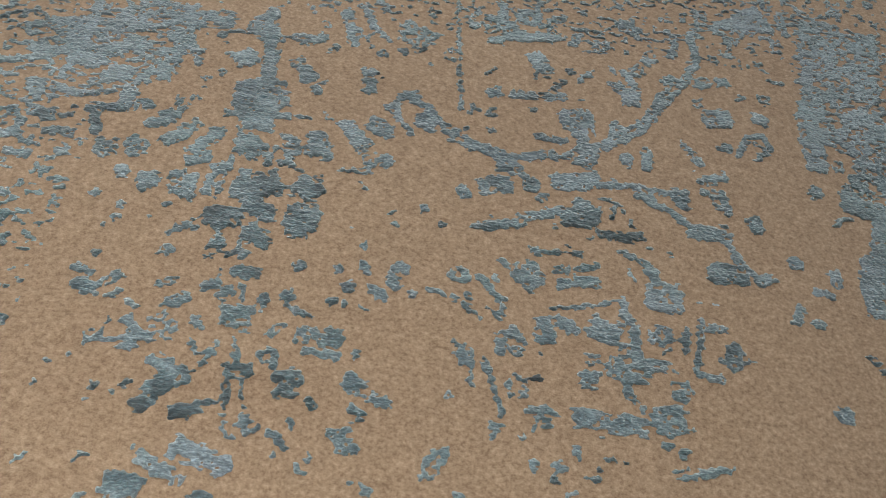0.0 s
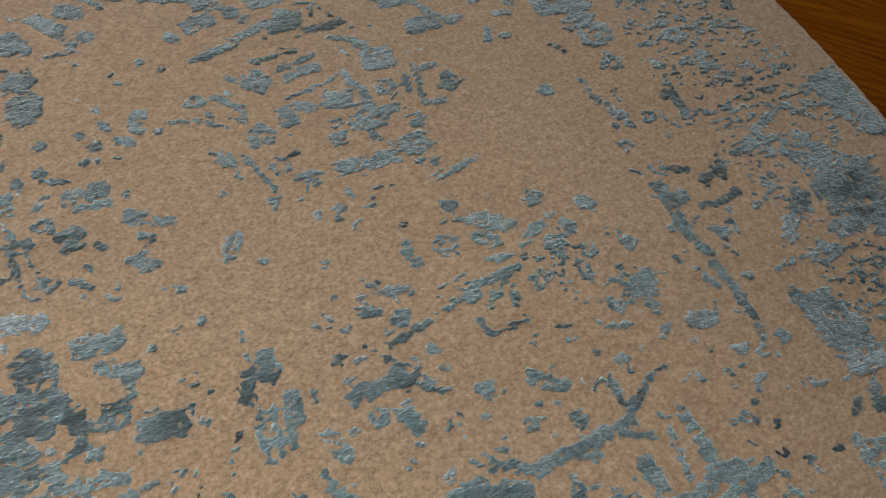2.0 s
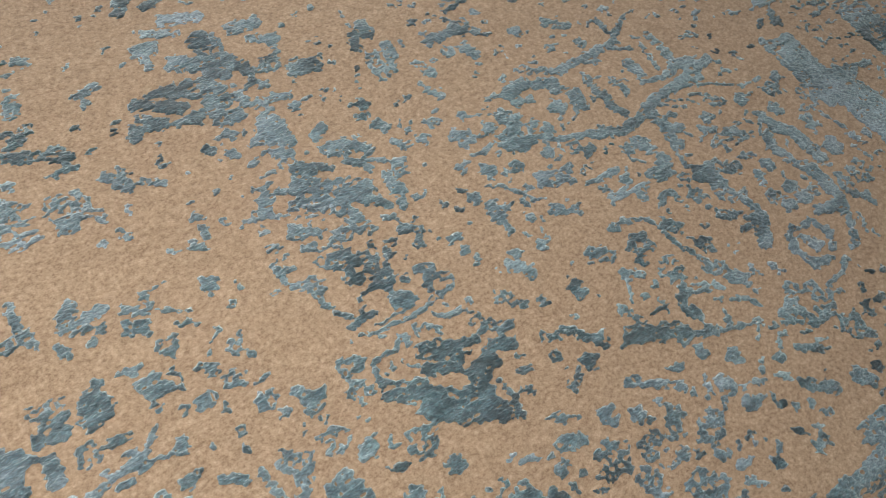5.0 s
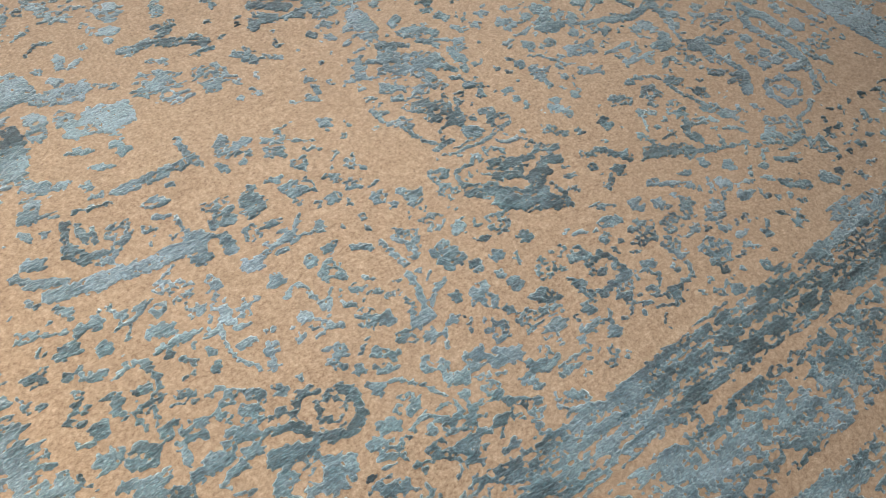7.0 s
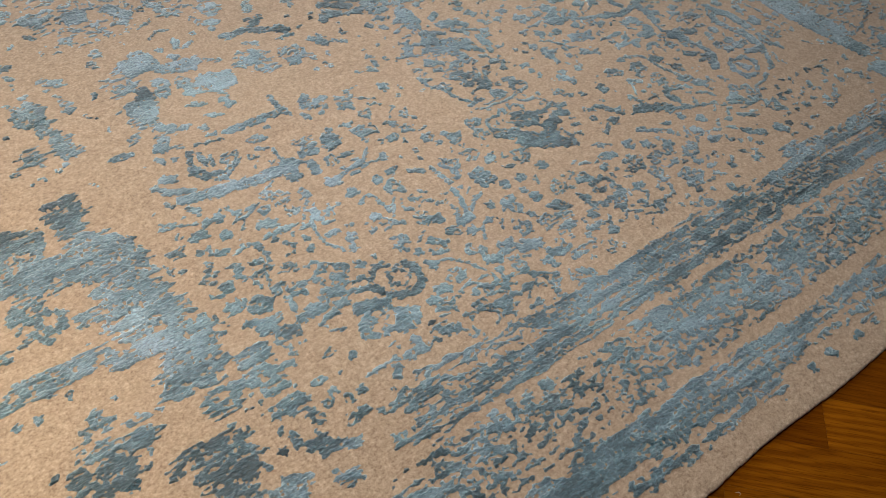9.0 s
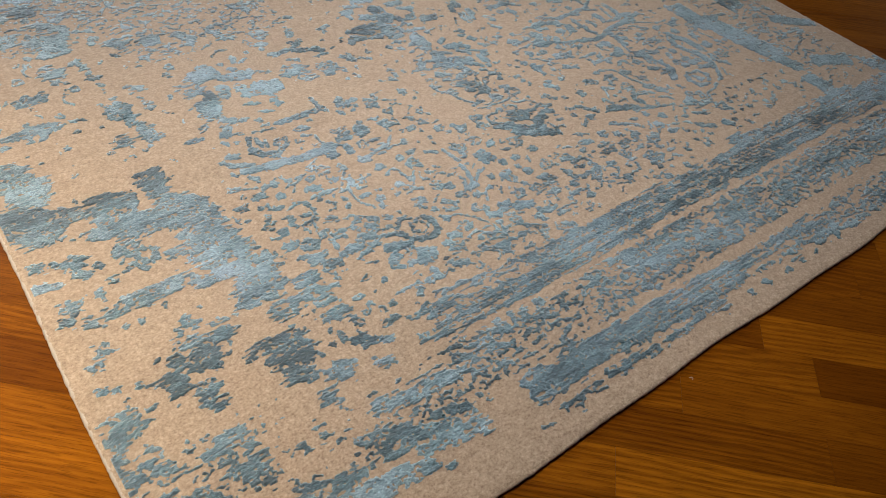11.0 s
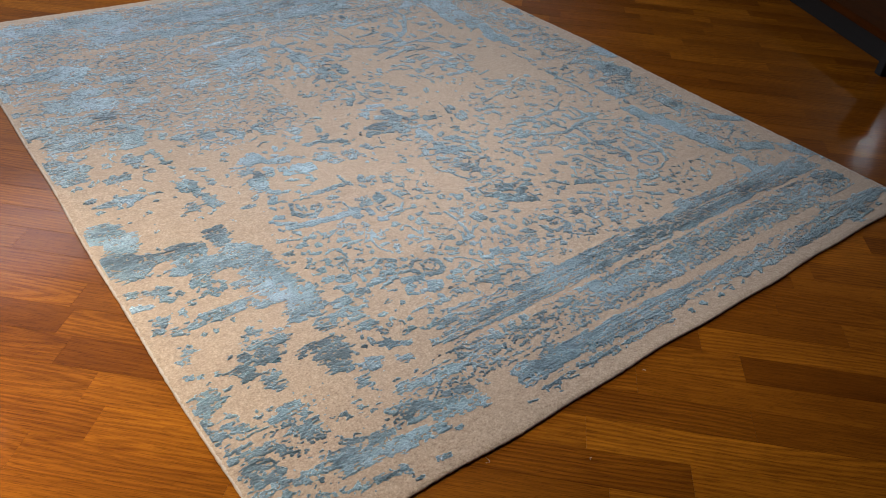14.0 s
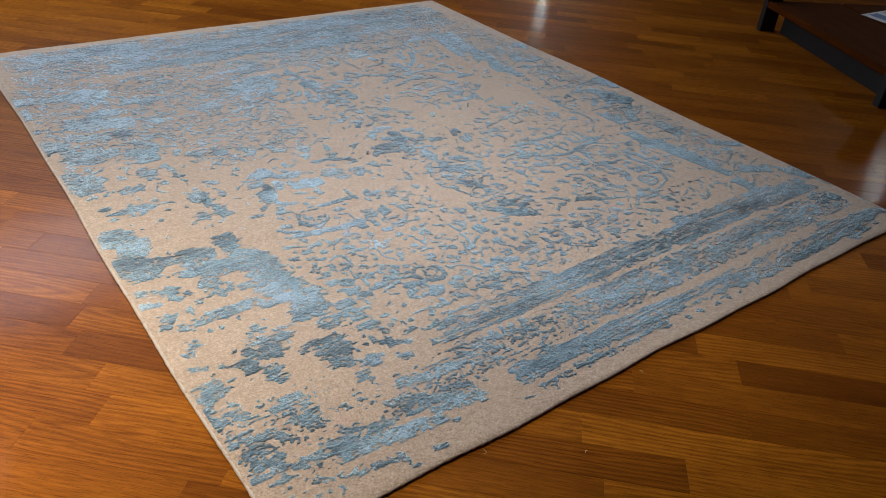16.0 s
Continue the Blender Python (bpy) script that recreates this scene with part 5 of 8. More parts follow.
blot(0.102, 0.740, 0.131, 0.735, 0.033, 0.45, 0.03)
blot(0.146, 0.753, 0.202, 0.733, 0.042, 0.5, 0.03)
blot(0.206, 0.744, 0.273, 0.745, 0.047, 0.5, 0.03)
blot(0.280, 0.741, 0.326, 0.713, 0.040, 0.5, 0.03)
blot(0.178, 0.892, 0.210, 0.888, 0.020, 0.42, 0.03)
bloom(0.238, 0.855, 0.026, 0.5, 0.010, 5)
blot(0.278, 0.831, 0.311, 0.826, 0.036, 0.5, 0.2)
blot(0.143, 0.825, 0.161, 0.829, 0.023, 0.42, 0.03)
stem(0.014, 0.5, (0.201, 0.848), (0.223, 0.820))
blot(0.053, 0.655, 0.085, 0.660, 0.033, 0.42, 0.03)
blot(0.033, 0.619, 0.058, 0.628, 0.024, 0.35, 0.03)
blot(0.028, 0.570, 0.045, 0.560, 0.027, 0.33, 0.03)
blot(0.052, 0.560, 0.068, 0.554, 0.016, 0.42, 0.03)
bloom(0.062, 0.496, 0.015, 0.33, 0.006, 5)
blot(0.095, 0.487, 0.104, 0.481, 0.019, 0.42, 0.03)
blot(0.108, 0.536, 0.136, 0.530, 0.016, 0.38, 0.03)
bloom(0.100, 0.541, 0.009, 0.42, 0.000, 5)
blot(0.228, 0.648, 0.249, 0.622, 0.025, 0.45, 0.03)
bloom(0.211, 0.627, 0.008, 0.42, 0.000, 5)
blot(0.466, 0.612, 0.519, 0.609, 0.033, 0.4, 0.03)
blot(0.461, 0.572, 0.507, 0.558, 0.024, 0.45, 0.03)
blot(0.471, 0.497, 0.528, 0.503, 0.025, 0.42, 0.03)
bloom(0.525, 0.463, 0.009, 0.42, 0.000, 5)
blot(0.492, 0.417, 0.524, 0.411, 0.021, 0.45, 0.03)
blot(0.616, 0.641, 0.651, 0.635, 0.020, 0.42, 0.03)
blot(0.024, 0.488, 0.068, 0.460, 0.045, 0.35, 0.1)
blot(0.013, 0.462, 0.034, 0.428, 0.032, 0.3, 0.03)
blot(-0.009, 0.425, 0.010, 0.372, 0.041, 0.27, 0.03)
blot(0.002, 0.368, 0.025, 0.343, 0.053, 0.25, 0.03)
blot(0.036, 0.385, 0.062, 0.379, 0.028, 0.3, 0.03)
blot(0.014, 0.302, 0.069, 0.275, 0.043, 0.33, 0.03)
blot(0.035, 0.260, 0.090, 0.233, 0.079, 0.27, 0.06)
blot(0.036, 0.205, 0.097, 0.192, 0.062, 0.27, 0.1)
blot(0.061, 0.411, 0.081, 0.392, 0.014, 0.4, 0.03)
blot(0.055, 0.363, 0.090, 0.350, 0.025, 0.36, 0.03)
blot(0.096, 0.287, 0.110, 0.288, 0.013, 0.42, 0.03)
blot(0.108, 0.269, 0.125, 0.248, 0.034, 0.3, 0.03)
blot(0.122, 0.241, 0.140, 0.248, 0.045, 0.3, 0.03)
blot(0.037, 0.178, 0.073, 0.171, 0.045, 0.34, 0.03)
blot(0.047, 0.145, 0.083, 0.138, 0.029, 0.34, 0.03)
blot(0.011, 0.178, 0.033, 0.171, 0.035, 0.36, 0.03)
blot(0.107, 0.158, 0.136, 0.148, 0.019, 0.38, 0.03)
blot(0.159, 0.286, 0.223, 0.254, 0.042, 0.3, 0.03)
blot(0.183, 0.250, 0.198, 0.250, 0.023, 0.42, 0.03)
blot(0.170, 0.351, 0.222, 0.350, 0.032, 0.36, 0.1)
blot(0.136, 0.341, 0.169, 0.335, 0.019, 0.4, 0.03)
blot(0.205, 0.318, 0.228, 0.318, 0.014, 0.42, 0.03)
blot(0.198, 0.291, 0.234, 0.288, 0.021, 0.38, 0.03)
bloom(0.335, 0.262, 0.010, 0.38, 0.000, 5)
blot(0.285, 0.256, 0.301, 0.256, 0.024, 0.36, 0.03)
blot(0.183, 0.182, 0.279, 0.158, 0.025, 0.4, 0.15)
blot(0.157, 0.161, 0.216, 0.151, 0.022, 0.38, 0.03)
blot(0.128, 0.171, 0.162, 0.158, 0.016, 0.42, 0.03)
blot(0.240, 0.193, 0.292, 0.179, 0.017, 0.45, 0.03)
blot(0.208, 0.137, 0.314, 0.116, 0.038, 0.5, 0.03)
blot(0.314, 0.116, 0.435, 0.107, 0.044, 0.55, 0.03)
blot(0.354, 0.129, 0.479, 0.099, 0.026, 0.45, 0.03)
blot(0.250, 0.064, 0.334, 0.054, 0.025, 0.5, 0.03)
blot(0.177, 0.085, 0.236, 0.064, 0.020, 0.42, 0.03)
blot(0.130, 0.099, 0.164, 0.085, 0.015, 0.42, 0.03)
blot(0.327, 0.022, 0.348, 0.018, 0.012, 0.42, 0.03)
blot(0.299, 0.165, 0.357, 0.157, 0.023, 0.42, 0.15)
blot(0.381, 0.194, 0.482, 0.172, 0.052, 0.4, 0.2)
blot(0.466, 0.150, 0.600, 0.119, 0.046, 0.48, 0.03)
blot(0.444, 0.264, 0.551, 0.243, 0.037, 0.4, 0.03)
blot(0.539, 0.251, 0.626, 0.244, 0.041, 0.4, 0.03)
blot(0.528, 0.187, 0.600, 0.164, 0.018, 0.42, 0.03)
blot(0.485, 0.084, 0.508, 0.080, 0.013, 0.42, 0.03)
blot(0.402, 0.039, 0.429, 0.031, 0.012, 0.42, 0.03)
blot(0.753, 0.055, 0.811, 0.053, 0.020, 0.45, 0.03)
blot(0.805, 0.057, 0.858, 0.060, 0.020, 0.45, 0.03)
blot(0.886, 0.067, 1.027, 0.055, 0.026, 0.5, 0.03)
blot(1.043, 0.059, 1.174, 0.060, 0.018, 0.48, 0.03)
blot(1.174, 0.060, 1.256, 0.066, 0.018, 0.5, 0.03)
# the far bands and the worn left side
blot(0.182, 2.921, 0.395, 2.899, 0.086, 0.6, 0.03)
blot(0.360, 2.956, 0.667, 2.939, 0.121, 0.6, 0.2)
blot(0.465, 2.708, 0.768, 2.681, 0.071, 0.6, 0.03)
blot(0.551, 2.825, 1.180, 2.839, 0.105, 0.55, 0.3)
blot(0.755, 2.647, 1.281, 2.655, 0.086, 0.6, 0.1)
blot(1.263, 2.618, 1.735, 2.636, 0.104, 0.55, 0.03)
blot(0.941, 2.768, 1.749, 2.781, 0.093, 0.5, 0.35)
blot(1.242, 2.906, 1.849, 2.951, 0.115, 0.55, 0.3)
blot(1.707, 2.958, 2.151, 2.822, 0.158, 0.5, 0.4)
blot(1.702, 2.700, 2.093, 2.736, 0.094, 0.55, 0.4)
blot(0.235, 2.434, 0.334, 2.384, 0.151, 0.75, 0.03)
blot(0.096, 2.441, 0.225, 2.439, 0.069, 0.65, 0.03)
blot(-0.004, 2.462, 0.067, 2.456, 0.081, 0.6, 0.03)
blot(-0.037, 2.301, 0.028, 2.325, 0.104, 0.65, 0.03)
blot(0.131, 2.156, 0.362, 2.074, 0.103, 0.68, 0.1)
blot(0.250, 2.209, 0.334, 2.195, 0.076, 0.65, 0.03)
blot(0.255, 2.007, 0.322, 1.982, 0.069, 0.3, 0.03)
blot(0.101, 2.036, 0.248, 1.983, 0.057, 0.55, 0.3)
blot(-0.007, 1.991, 0.083, 1.967, 0.092, 0.45, 0.25)
blot(-0.022, 1.926, 0.058, 1.946, 0.033, 0.2, 0.03)
blot(0.066, 1.902, 0.225, 1.839, 0.072, 0.6, 0.3)
blot(0.050, 1.838, 0.136, 1.805, 0.052, 0.5, 0.03)
blot(0.297, 1.904, 0.375, 1.825, 0.034, 0.5, 0.03)
blot(0.260, 1.821, 0.351, 1.786, 0.064, 0.48, 0.03)
blot(0.274, 1.739, 0.339, 1.752, 0.080, 0.5, 0.03)
blot(0.337, 1.656, 0.359, 1.605, 0.031, 0.55, 0.03)
blot(0.249, 1.634, 0.303, 1.618, 0.050, 0.5, 0.03)
blot(0.353, 1.562, 0.370, 1.543, 0.029, 0.42, 0.03)
blot(-0.001, 1.707, 0.083, 1.616, 0.134, 0.45, 0.1)
blot(0.078, 1.597, 0.107, 1.603, 0.044, 0.5, 0.03)
blot(-0.010, 2.149, 0.025, 2.130, 0.047, 0.4, 0.03)
blot(0.386, 2.293, 0.495, 2.270, 0.058, 0.6, 0.2)
blot(0.423, 2.059, 0.471, 2.034, 0.053, 0.75, 0.03)
blot(0.452, 1.715, 0.489, 1.670, 0.047, 0.5, 0.03)
blot(0.542, 1.667, 0.583, 1.660, 0.053, 0.55, 0.03)
blot(0.632, 1.669, 0.674, 1.610, 0.033, 0.5, 0.03)
blot(0.595, 1.349, 0.595, 1.304, 0.029, 0.08, 0.03)
blot(0.546, 1.289, 0.595, 1.282, 0.051, 0.45, 0.03)
blot(0.587, 1.422, 0.656, 1.430, 0.059, 0.55, 0.03)
blot(0.741, 1.289, 0.785, 1.288, 0.051, 0.65, 0.03)
blot(0.656, 1.384, 0.744, 1.381, 0.031, 0.65, 0.03)
blot(0.358, 1.417, 0.383, 1.381, 0.039, 0.5, 0.03)
blot(0.377, 1.343, 0.406, 1.224, 0.040, 0.55, 0.03)
blot(0.314, 1.258, 0.344, 1.260, 0.045, 0.5, 0.03)
blot(0.152, 1.451, 0.140, 1.359, 0.013, 0.5, 0.03)
blot(0.151, 1.535, 0.226, 1.535, 0.038, 0.5, 0.03)
stem(0.026, 0.8, (0.862, 2.439), (0.973, 2.439), (1.043, 2.469))
stem(0.015, 0.8, (0.890, 2.313), (0.895, 2.203), (0.880, 2.141))
stem(0.015, 0.8, (0.725, 1.992), (0.862, 2.017))
blot(2.175, 1.043, 2.180, 0.888, 0.070, 0.6, 0.03)
blot(2.200, 0.937, 2.250, 0.650, 0.083, 0.6, 0.1)
blot(2.204, 0.787, 2.252, 0.568, 0.051, 0.5, 0.03)
blot(2.232, 0.527, 2.234, 0.424, 0.054, 0.58, 0.03)
blot(2.194, 0.422, 2.255, 0.363, 0.094, 0.58, 0.03)
blot(2.337, 0.575, 2.446, 0.514, 0.057, 0.5, 0.03)
blot(2.490, 0.490, 2.531, 0.386, 0.055, 0.5, 0.03)
blot(2.430, 0.814, 2.545, 0.721, 0.046, 0.5, 0.03)
blot(2.388, 1.416, 2.464, 1.303, 0.101, 0.45, 0.2)
blot(2.385, 1.062, 2.384, 0.932, 0.076, 0.5, 0.4)
blot(2.558, 0.480, 2.573, 0.310, 0.042, 0.5, 0.03)
blot(2.379, 0.367, 2.420, 0.294, 0.072, 0.5, 0.03)
blot(2.441, 0.258, 2.482, 0.210, 0.049, 0.35, 0.03)
blot(2.594, 0.298, 2.586, 0.151, 0.060, 0.55, 0.2)
blot(2.184, 0.130, 2.357, 0.073, 0.085, 0.45, 0.1)
blot(2.242, 0.054, 2.262, 0.021, 0.060, 0.5, 0.03)
blot(2.437, 0.094, 2.540, 0.081, 0.040, 0.5, 0.03)
blot(1.737, 0.411, 2.042, 0.367, 0.092, 0.35, 0.15)
blot(2.058, 0.404, 2.099, 0.357, 0.063, 0.5, 0.3)
# the flower field
blot(0.549, 1.161, 0.569, 1.143, 0.024, 0.51, 0.03)
blot(0.574, 1.146, 0.602, 1.137, 0.009, 0.54, 0.03)
blot(0.603, 1.115, 0.584, 1.054, 0.013, 0.41, 0.03)
leaf(0.617, 1.106, 0.618, 1.063, 0.017, 0.44)
leaf(0.637, 1.100, 0.630, 1.049, 0.009, 0.49)
blot(0.594, 1.059, 0.608, 1.027, 0.022, 0.41, 0.03)
blot(0.621, 1.037, 0.658, 1.019, 0.012, 0.54, 0.03)
blot(0.619, 1.020, 0.642, 1.012, 0.015, 0.54, 0.03)
bloom(0.669, 1.055, 0.022, 0.54, 0.008, 5)
bloom(0.707, 1.038, 0.009, 0.54, 0.004, 5)
stem(0.008, 0.59, (0.724, 1.053), (0.737, 1.051), (0.756, 1.040), (0.755, 1.008), (0.734, 1.003))
stem(0.004, 0.59, (0.720, 1.030), (0.698, 1.006))
blot(0.530, 1.001, 0.607, 0.981, 0.022, 0.67, 0.03)
blot(0.602, 0.990, 0.693, 0.973, 0.024, 0.59, 0.03)
blot(0.693, 0.973, 0.780, 0.980, 0.027, 0.69, 0.03)
leaf(0.768, 0.975, 0.795, 0.970, 0.015, 0.51)
stem(0.005, 0.69, (0.740, 0.974), (0.699, 0.946), (0.677, 0.937))
bloom(0.676, 0.925, 0.009, 0.69, 0.002, 5)
blot(0.501, 1.059, 0.527, 1.026, 0.013, 0.47, 0.03)
blot(0.532, 1.029, 0.568, 1.012, 0.012, 0.51, 0.03)
blot(0.523, 1.074, 0.552, 1.060, 0.018, 0.45, 0.03)
blot(0.538, 1.130, 0.549, 1.112, 0.009, 0.51, 0.03)
bloom(0.570, 1.111, 0.006, 0.51, 0.000, 5)
blot(0.754, 0.965, 0.758, 0.933, 0.027, 0.57, 0.03)
bloom(0.704, 0.908, 0.020, 0.57, 0.005, 5)
blot(0.744, 0.905, 0.758, 0.885, 0.017, 0.59, 0.03)
stem(0.005, 0.64, (0.734, 0.883), (0.754, 0.887))
blot(0.803, 0.966, 0.803, 0.928, 0.018, 0.57, 0.03)
blot(0.797, 0.995, 0.833, 0.986, 0.020, 0.54, 0.03)
bloom(0.847, 0.945, 0.017, 0.51, 0.006, 5)
leaf(0.860, 0.943, 0.902, 0.943, 0.015, 0.54)
blot(0.806, 0.896, 0.831, 0.887, 0.025, 0.67, 0.03)
stem(0.010, 0.59, (0.835, 0.896), (0.870, 0.905), (0.906, 0.914), (0.924, 0.936))
blot(0.891, 0.924, 0.896, 0.895, 0.017, 0.54, 0.03)
stem(0.006, 0.54, (0.908, 0.900), (0.945, 0.890))
blot(0.863, 0.891, 0.880, 0.886, 0.012, 0.51, 0.03)
bloom(0.833, 0.846, 0.014, 0.51, 0.000, 5)
bloom(0.770, 0.826, 0.012, 0.54, 0.000, 5)
leaf(0.784, 0.834, 0.802, 0.833, 0.008, 0.51)
stem(0.004, 0.59, (0.777, 0.849), (0.776, 0.828))
bloom(0.900, 0.849, 0.011, 0.59, 0.000, 5)
blot(0.537, 0.975, 0.554, 0.953, 0.014, 0.54, 0.03)
bloom(0.507, 1.005, 0.006, 0.59, 0.000, 5)
blot(0.579, 0.932, 0.585, 0.917, 0.014, 0.57, 0.03)
stem(0.008, 0.57, (0.586, 0.938), (0.603, 0.938), (0.607, 0.919))
leaf(0.593, 0.895, 0.658, 0.916, 0.017, 0.51)
stem(0.004, 0.54, (0.617, 0.891), (0.605, 0.872), (0.588, 0.851))
bloom(0.662, 0.895, 0.013, 0.57, 0.004, 5)
blot(0.632, 0.865, 0.666, 0.854, 0.021, 0.59, 0.03)
leaf(0.629, 0.830, 0.700, 0.832, 0.015, 0.59)
stem(0.004, 0.59, (0.701, 0.881), (0.697, 0.855))
bloom(0.714, 0.862, 0.009, 0.59, 0.000, 5)
blot(0.474, 0.956, 0.498, 0.946, 0.016, 0.71, 0.03)
blot(0.491, 0.925, 0.497, 0.910, 0.014, 0.64, 0.03)
blot(0.552, 0.927, 0.557, 0.919, 0.020, 0.51, 0.03)
stem(0.005, 0.51, (0.508, 0.940), (0.537, 0.931))
stem(0.006, 0.51, (0.554, 0.921), (0.580, 0.914))
blot(0.520, 0.906, 0.541, 0.898, 0.015, 0.51, 0.03)
blot(0.508, 0.898, 0.529, 0.889, 0.009, 0.51, 0.03)
bloom(0.572, 0.875, 0.012, 0.51, 0.000, 5)
stem(0.008, 0.71, (0.752, 0.854), (0.732, 0.833), (0.723, 0.806), (0.721, 0.775), (0.730, 0.748), (0.746, 0.727))
blot(0.744, 0.848, 0.742, 0.816, 0.013, 0.71, 0.03)
stem(0.004, 0.69, (0.730, 0.857), (0.710, 0.825))
bloom(0.761, 0.722, 0.010, 0.59, 0.000, 5)
leaf(0.695, 0.813, 0.724, 0.816, 0.008, 0.69)
blot(0.733, 0.773, 0.760, 0.771, 0.014, 0.57, 0.03)
stem(0.005, 0.59, (0.741, 0.805), (0.766, 0.800))
bloom(0.697, 0.790, 0.009, 0.54, 0.000, 5)
bloom(0.692, 0.762, 0.009, 0.54, 0.000, 5)
blot(0.655, 0.802, 0.670, 0.788, 0.010, 0.51, 0.03)
bloom(0.774, 0.746, 0.013, 0.54, 0.004, 5)
bloom(0.918, 0.813, 0.022, 0.51, 0.007, 5)
stem(0.006, 0.59, (0.905, 0.797), (0.879, 0.761), (0.868, 0.735), (0.838, 0.726))
stem(0.010, 0.51, (0.835, 0.813), (0.859, 0.821), (0.871, 0.790), (0.875, 0.764))
bloom(0.842, 0.765, 0.012, 0.51, 0.000, 5)
blot(0.857, 0.741, 0.883, 0.719, 0.011, 0.59, 0.03)
bloom(0.818, 0.739, 0.007, 0.51, 0.000, 5)
blot(0.970, 0.836, 0.997, 0.819, 0.011, 0.51, 0.03)
bloom(0.933, 0.853, 0.011, 0.51, 0.000, 5)
stem(0.012, 0.47, (1.015, 0.821), (1.019, 0.793), (1.026, 0.763))
bloom(0.946, 0.902, 0.009, 0.51, 0.000, 5)
bloom(1.112, 0.806, 0.019, 0.49, 0.006, 5)
bloom(1.057, 0.801, 0.020, 0.47, 0.006, 5)
bloom(1.047, 0.769, 0.009, 0.51, 0.000, 5)
bloom(1.141, 0.775, 0.014, 0.57, 0.000, 5)
leaf(1.152, 0.742, 1.176, 0.733, 0.012, 0.51)
bloom(1.201, 0.751, 0.017, 0.51, 0.007, 5)
leaf(1.196, 0.728, 1.222, 0.738, 0.010, 0.51)
blot(1.091, 0.761, 1.096, 0.720, 0.041, 0.51, 0.15)
blot(1.123, 0.709, 1.121, 0.691, 0.018, 0.59, 0.03)
bloom(1.163, 0.696, 0.013, 0.57, 0.000, 5)
bloom(1.146, 0.663, 0.008, 0.51, 0.000, 5)
bloom(1.216, 0.632, 0.021, 0.49, 0.009, 5)
leaf(1.194, 0.683, 1.183, 0.658, 0.009, 0.47)
stem(0.008, 0.47, (1.220, 0.629), (1.250, 0.636), (1.268, 0.650))
bloom(1.229, 0.700, 0.013, 0.51, 0.000, 5)
bloom(0.933, 0.768, 0.009, 0.54, 0.000, 5)
stem(0.005, 0.54, (0.931, 0.763), (0.934, 0.744))
bloom(0.959, 0.745, 0.008, 0.54, 0.000, 5)
leaf(0.956, 0.730, 0.983, 0.730, 0.010, 0.51)
stem(0.005, 0.54, (0.909, 0.777), (0.901, 0.748))
blot(0.901, 0.748, 0.918, 0.742, 0.010, 0.51, 0.03)
stem(0.004, 0.54, (0.955, 0.778), (0.971, 0.761))
bloom(0.920, 0.713, 0.019, 0.51, 0.006, 5)
bloom(0.945, 0.696, 0.014, 0.51, 0.000, 5)
stem(0.013, 0.69, (1.018, 0.744), (1.016, 0.709), (1.007, 0.679), (0.983, 0.660))
stem(0.010, 0.69, (1.062, 0.704), (1.035, 0.697), (1.009, 0.667), (0.981, 0.656))
stem(0.008, 0.64, (0.990, 0.726), (0.991, 0.695), (0.976, 0.665))
stem(0.005, 0.59, (0.973, 0.661), (0.943, 0.647), (0.920, 0.635))
stem(0.004, 0.59, (1.055, 0.733), (1.033, 0.717))
blot(0.945, 0.657, 0.958, 0.654, 0.020, 0.57, 0.03)
bloom(0.987, 0.635, 0.012, 0.51, 0.000, 5)
blot(0.897, 0.661, 0.920, 0.635, 0.013, 0.57, 0.03)
bloom(0.855, 0.688, 0.013, 0.59, 0.000, 5)
stem(0.006, 0.57, (0.879, 0.672), (0.900, 0.681))
blot(0.832, 0.682, 0.849, 0.662, 0.008, 0.59, 0.03)
bloom(0.863, 0.646, 0.010, 0.51, 0.000, 5)
leaf(0.881, 0.628, 0.920, 0.619, 0.012, 0.54)
blot(1.085, 0.659, 1.110, 0.631, 0.022, 0.47, 0.03)
blot(1.109, 0.668, 1.101, 0.643, 0.013, 0.47, 0.03)
blot(1.092, 0.637, 1.109, 0.638, 0.023, 0.51, 0.03)
stem(0.004, 0.49, (1.074, 0.643), (1.044, 0.610))
bloom(1.156, 0.638, 0.013, 0.51, 0.000, 5)
leaf(1.159, 0.606, 1.206, 0.576, 0.020, 0.51)
blot(1.181, 0.604, 1.191, 0.580, 0.017, 0.51, 0.03)
bloom(1.060, 0.669, 0.009, 0.51, 0.000, 5)
leaf(1.016, 0.639, 1.043, 0.639, 0.016, 0.49)
leaf(1.108, 0.615, 1.124, 0.599, 0.014, 0.51)
blot(1.162, 0.574, 1.189, 0.563, 0.017, 0.51, 0.03)
bloom(1.081, 0.586, 0.019, 0.49, 0.006, 5)
bloom(1.135, 0.569, 0.022, 0.47, 0.005, 5)
blot(1.144, 0.545, 1.176, 0.542, 0.018, 0.49, 0.03)
leaf(1.187, 0.512, 1.219, 0.508, 0.010, 0.51)
blot(0.953, 0.608, 0.956, 0.590, 0.017, 0.54, 0.03)
bloom(0.972, 0.585, 0.012, 0.54, 0.000, 5)
stem(0.004, 0.54, (1.011, 0.631), (0.993, 0.598), (0.975, 0.588))
blot(1.010, 0.571, 1.040, 0.568, 0.021, 0.47, 0.03)
blot(1.036, 0.549, 1.070, 0.537, 0.018, 0.49, 0.1)
blot(1.054, 0.559, 1.075, 0.550, 0.010, 0.51, 0.03)
bloom(1.083, 0.540, 0.011, 0.51, 0.000, 5)
blot(0.982, 0.562, 1.029, 0.553, 0.008, 0.47, 0.03)
blot(0.963, 0.564, 0.994, 0.549, 0.016, 0.49, 0.03)
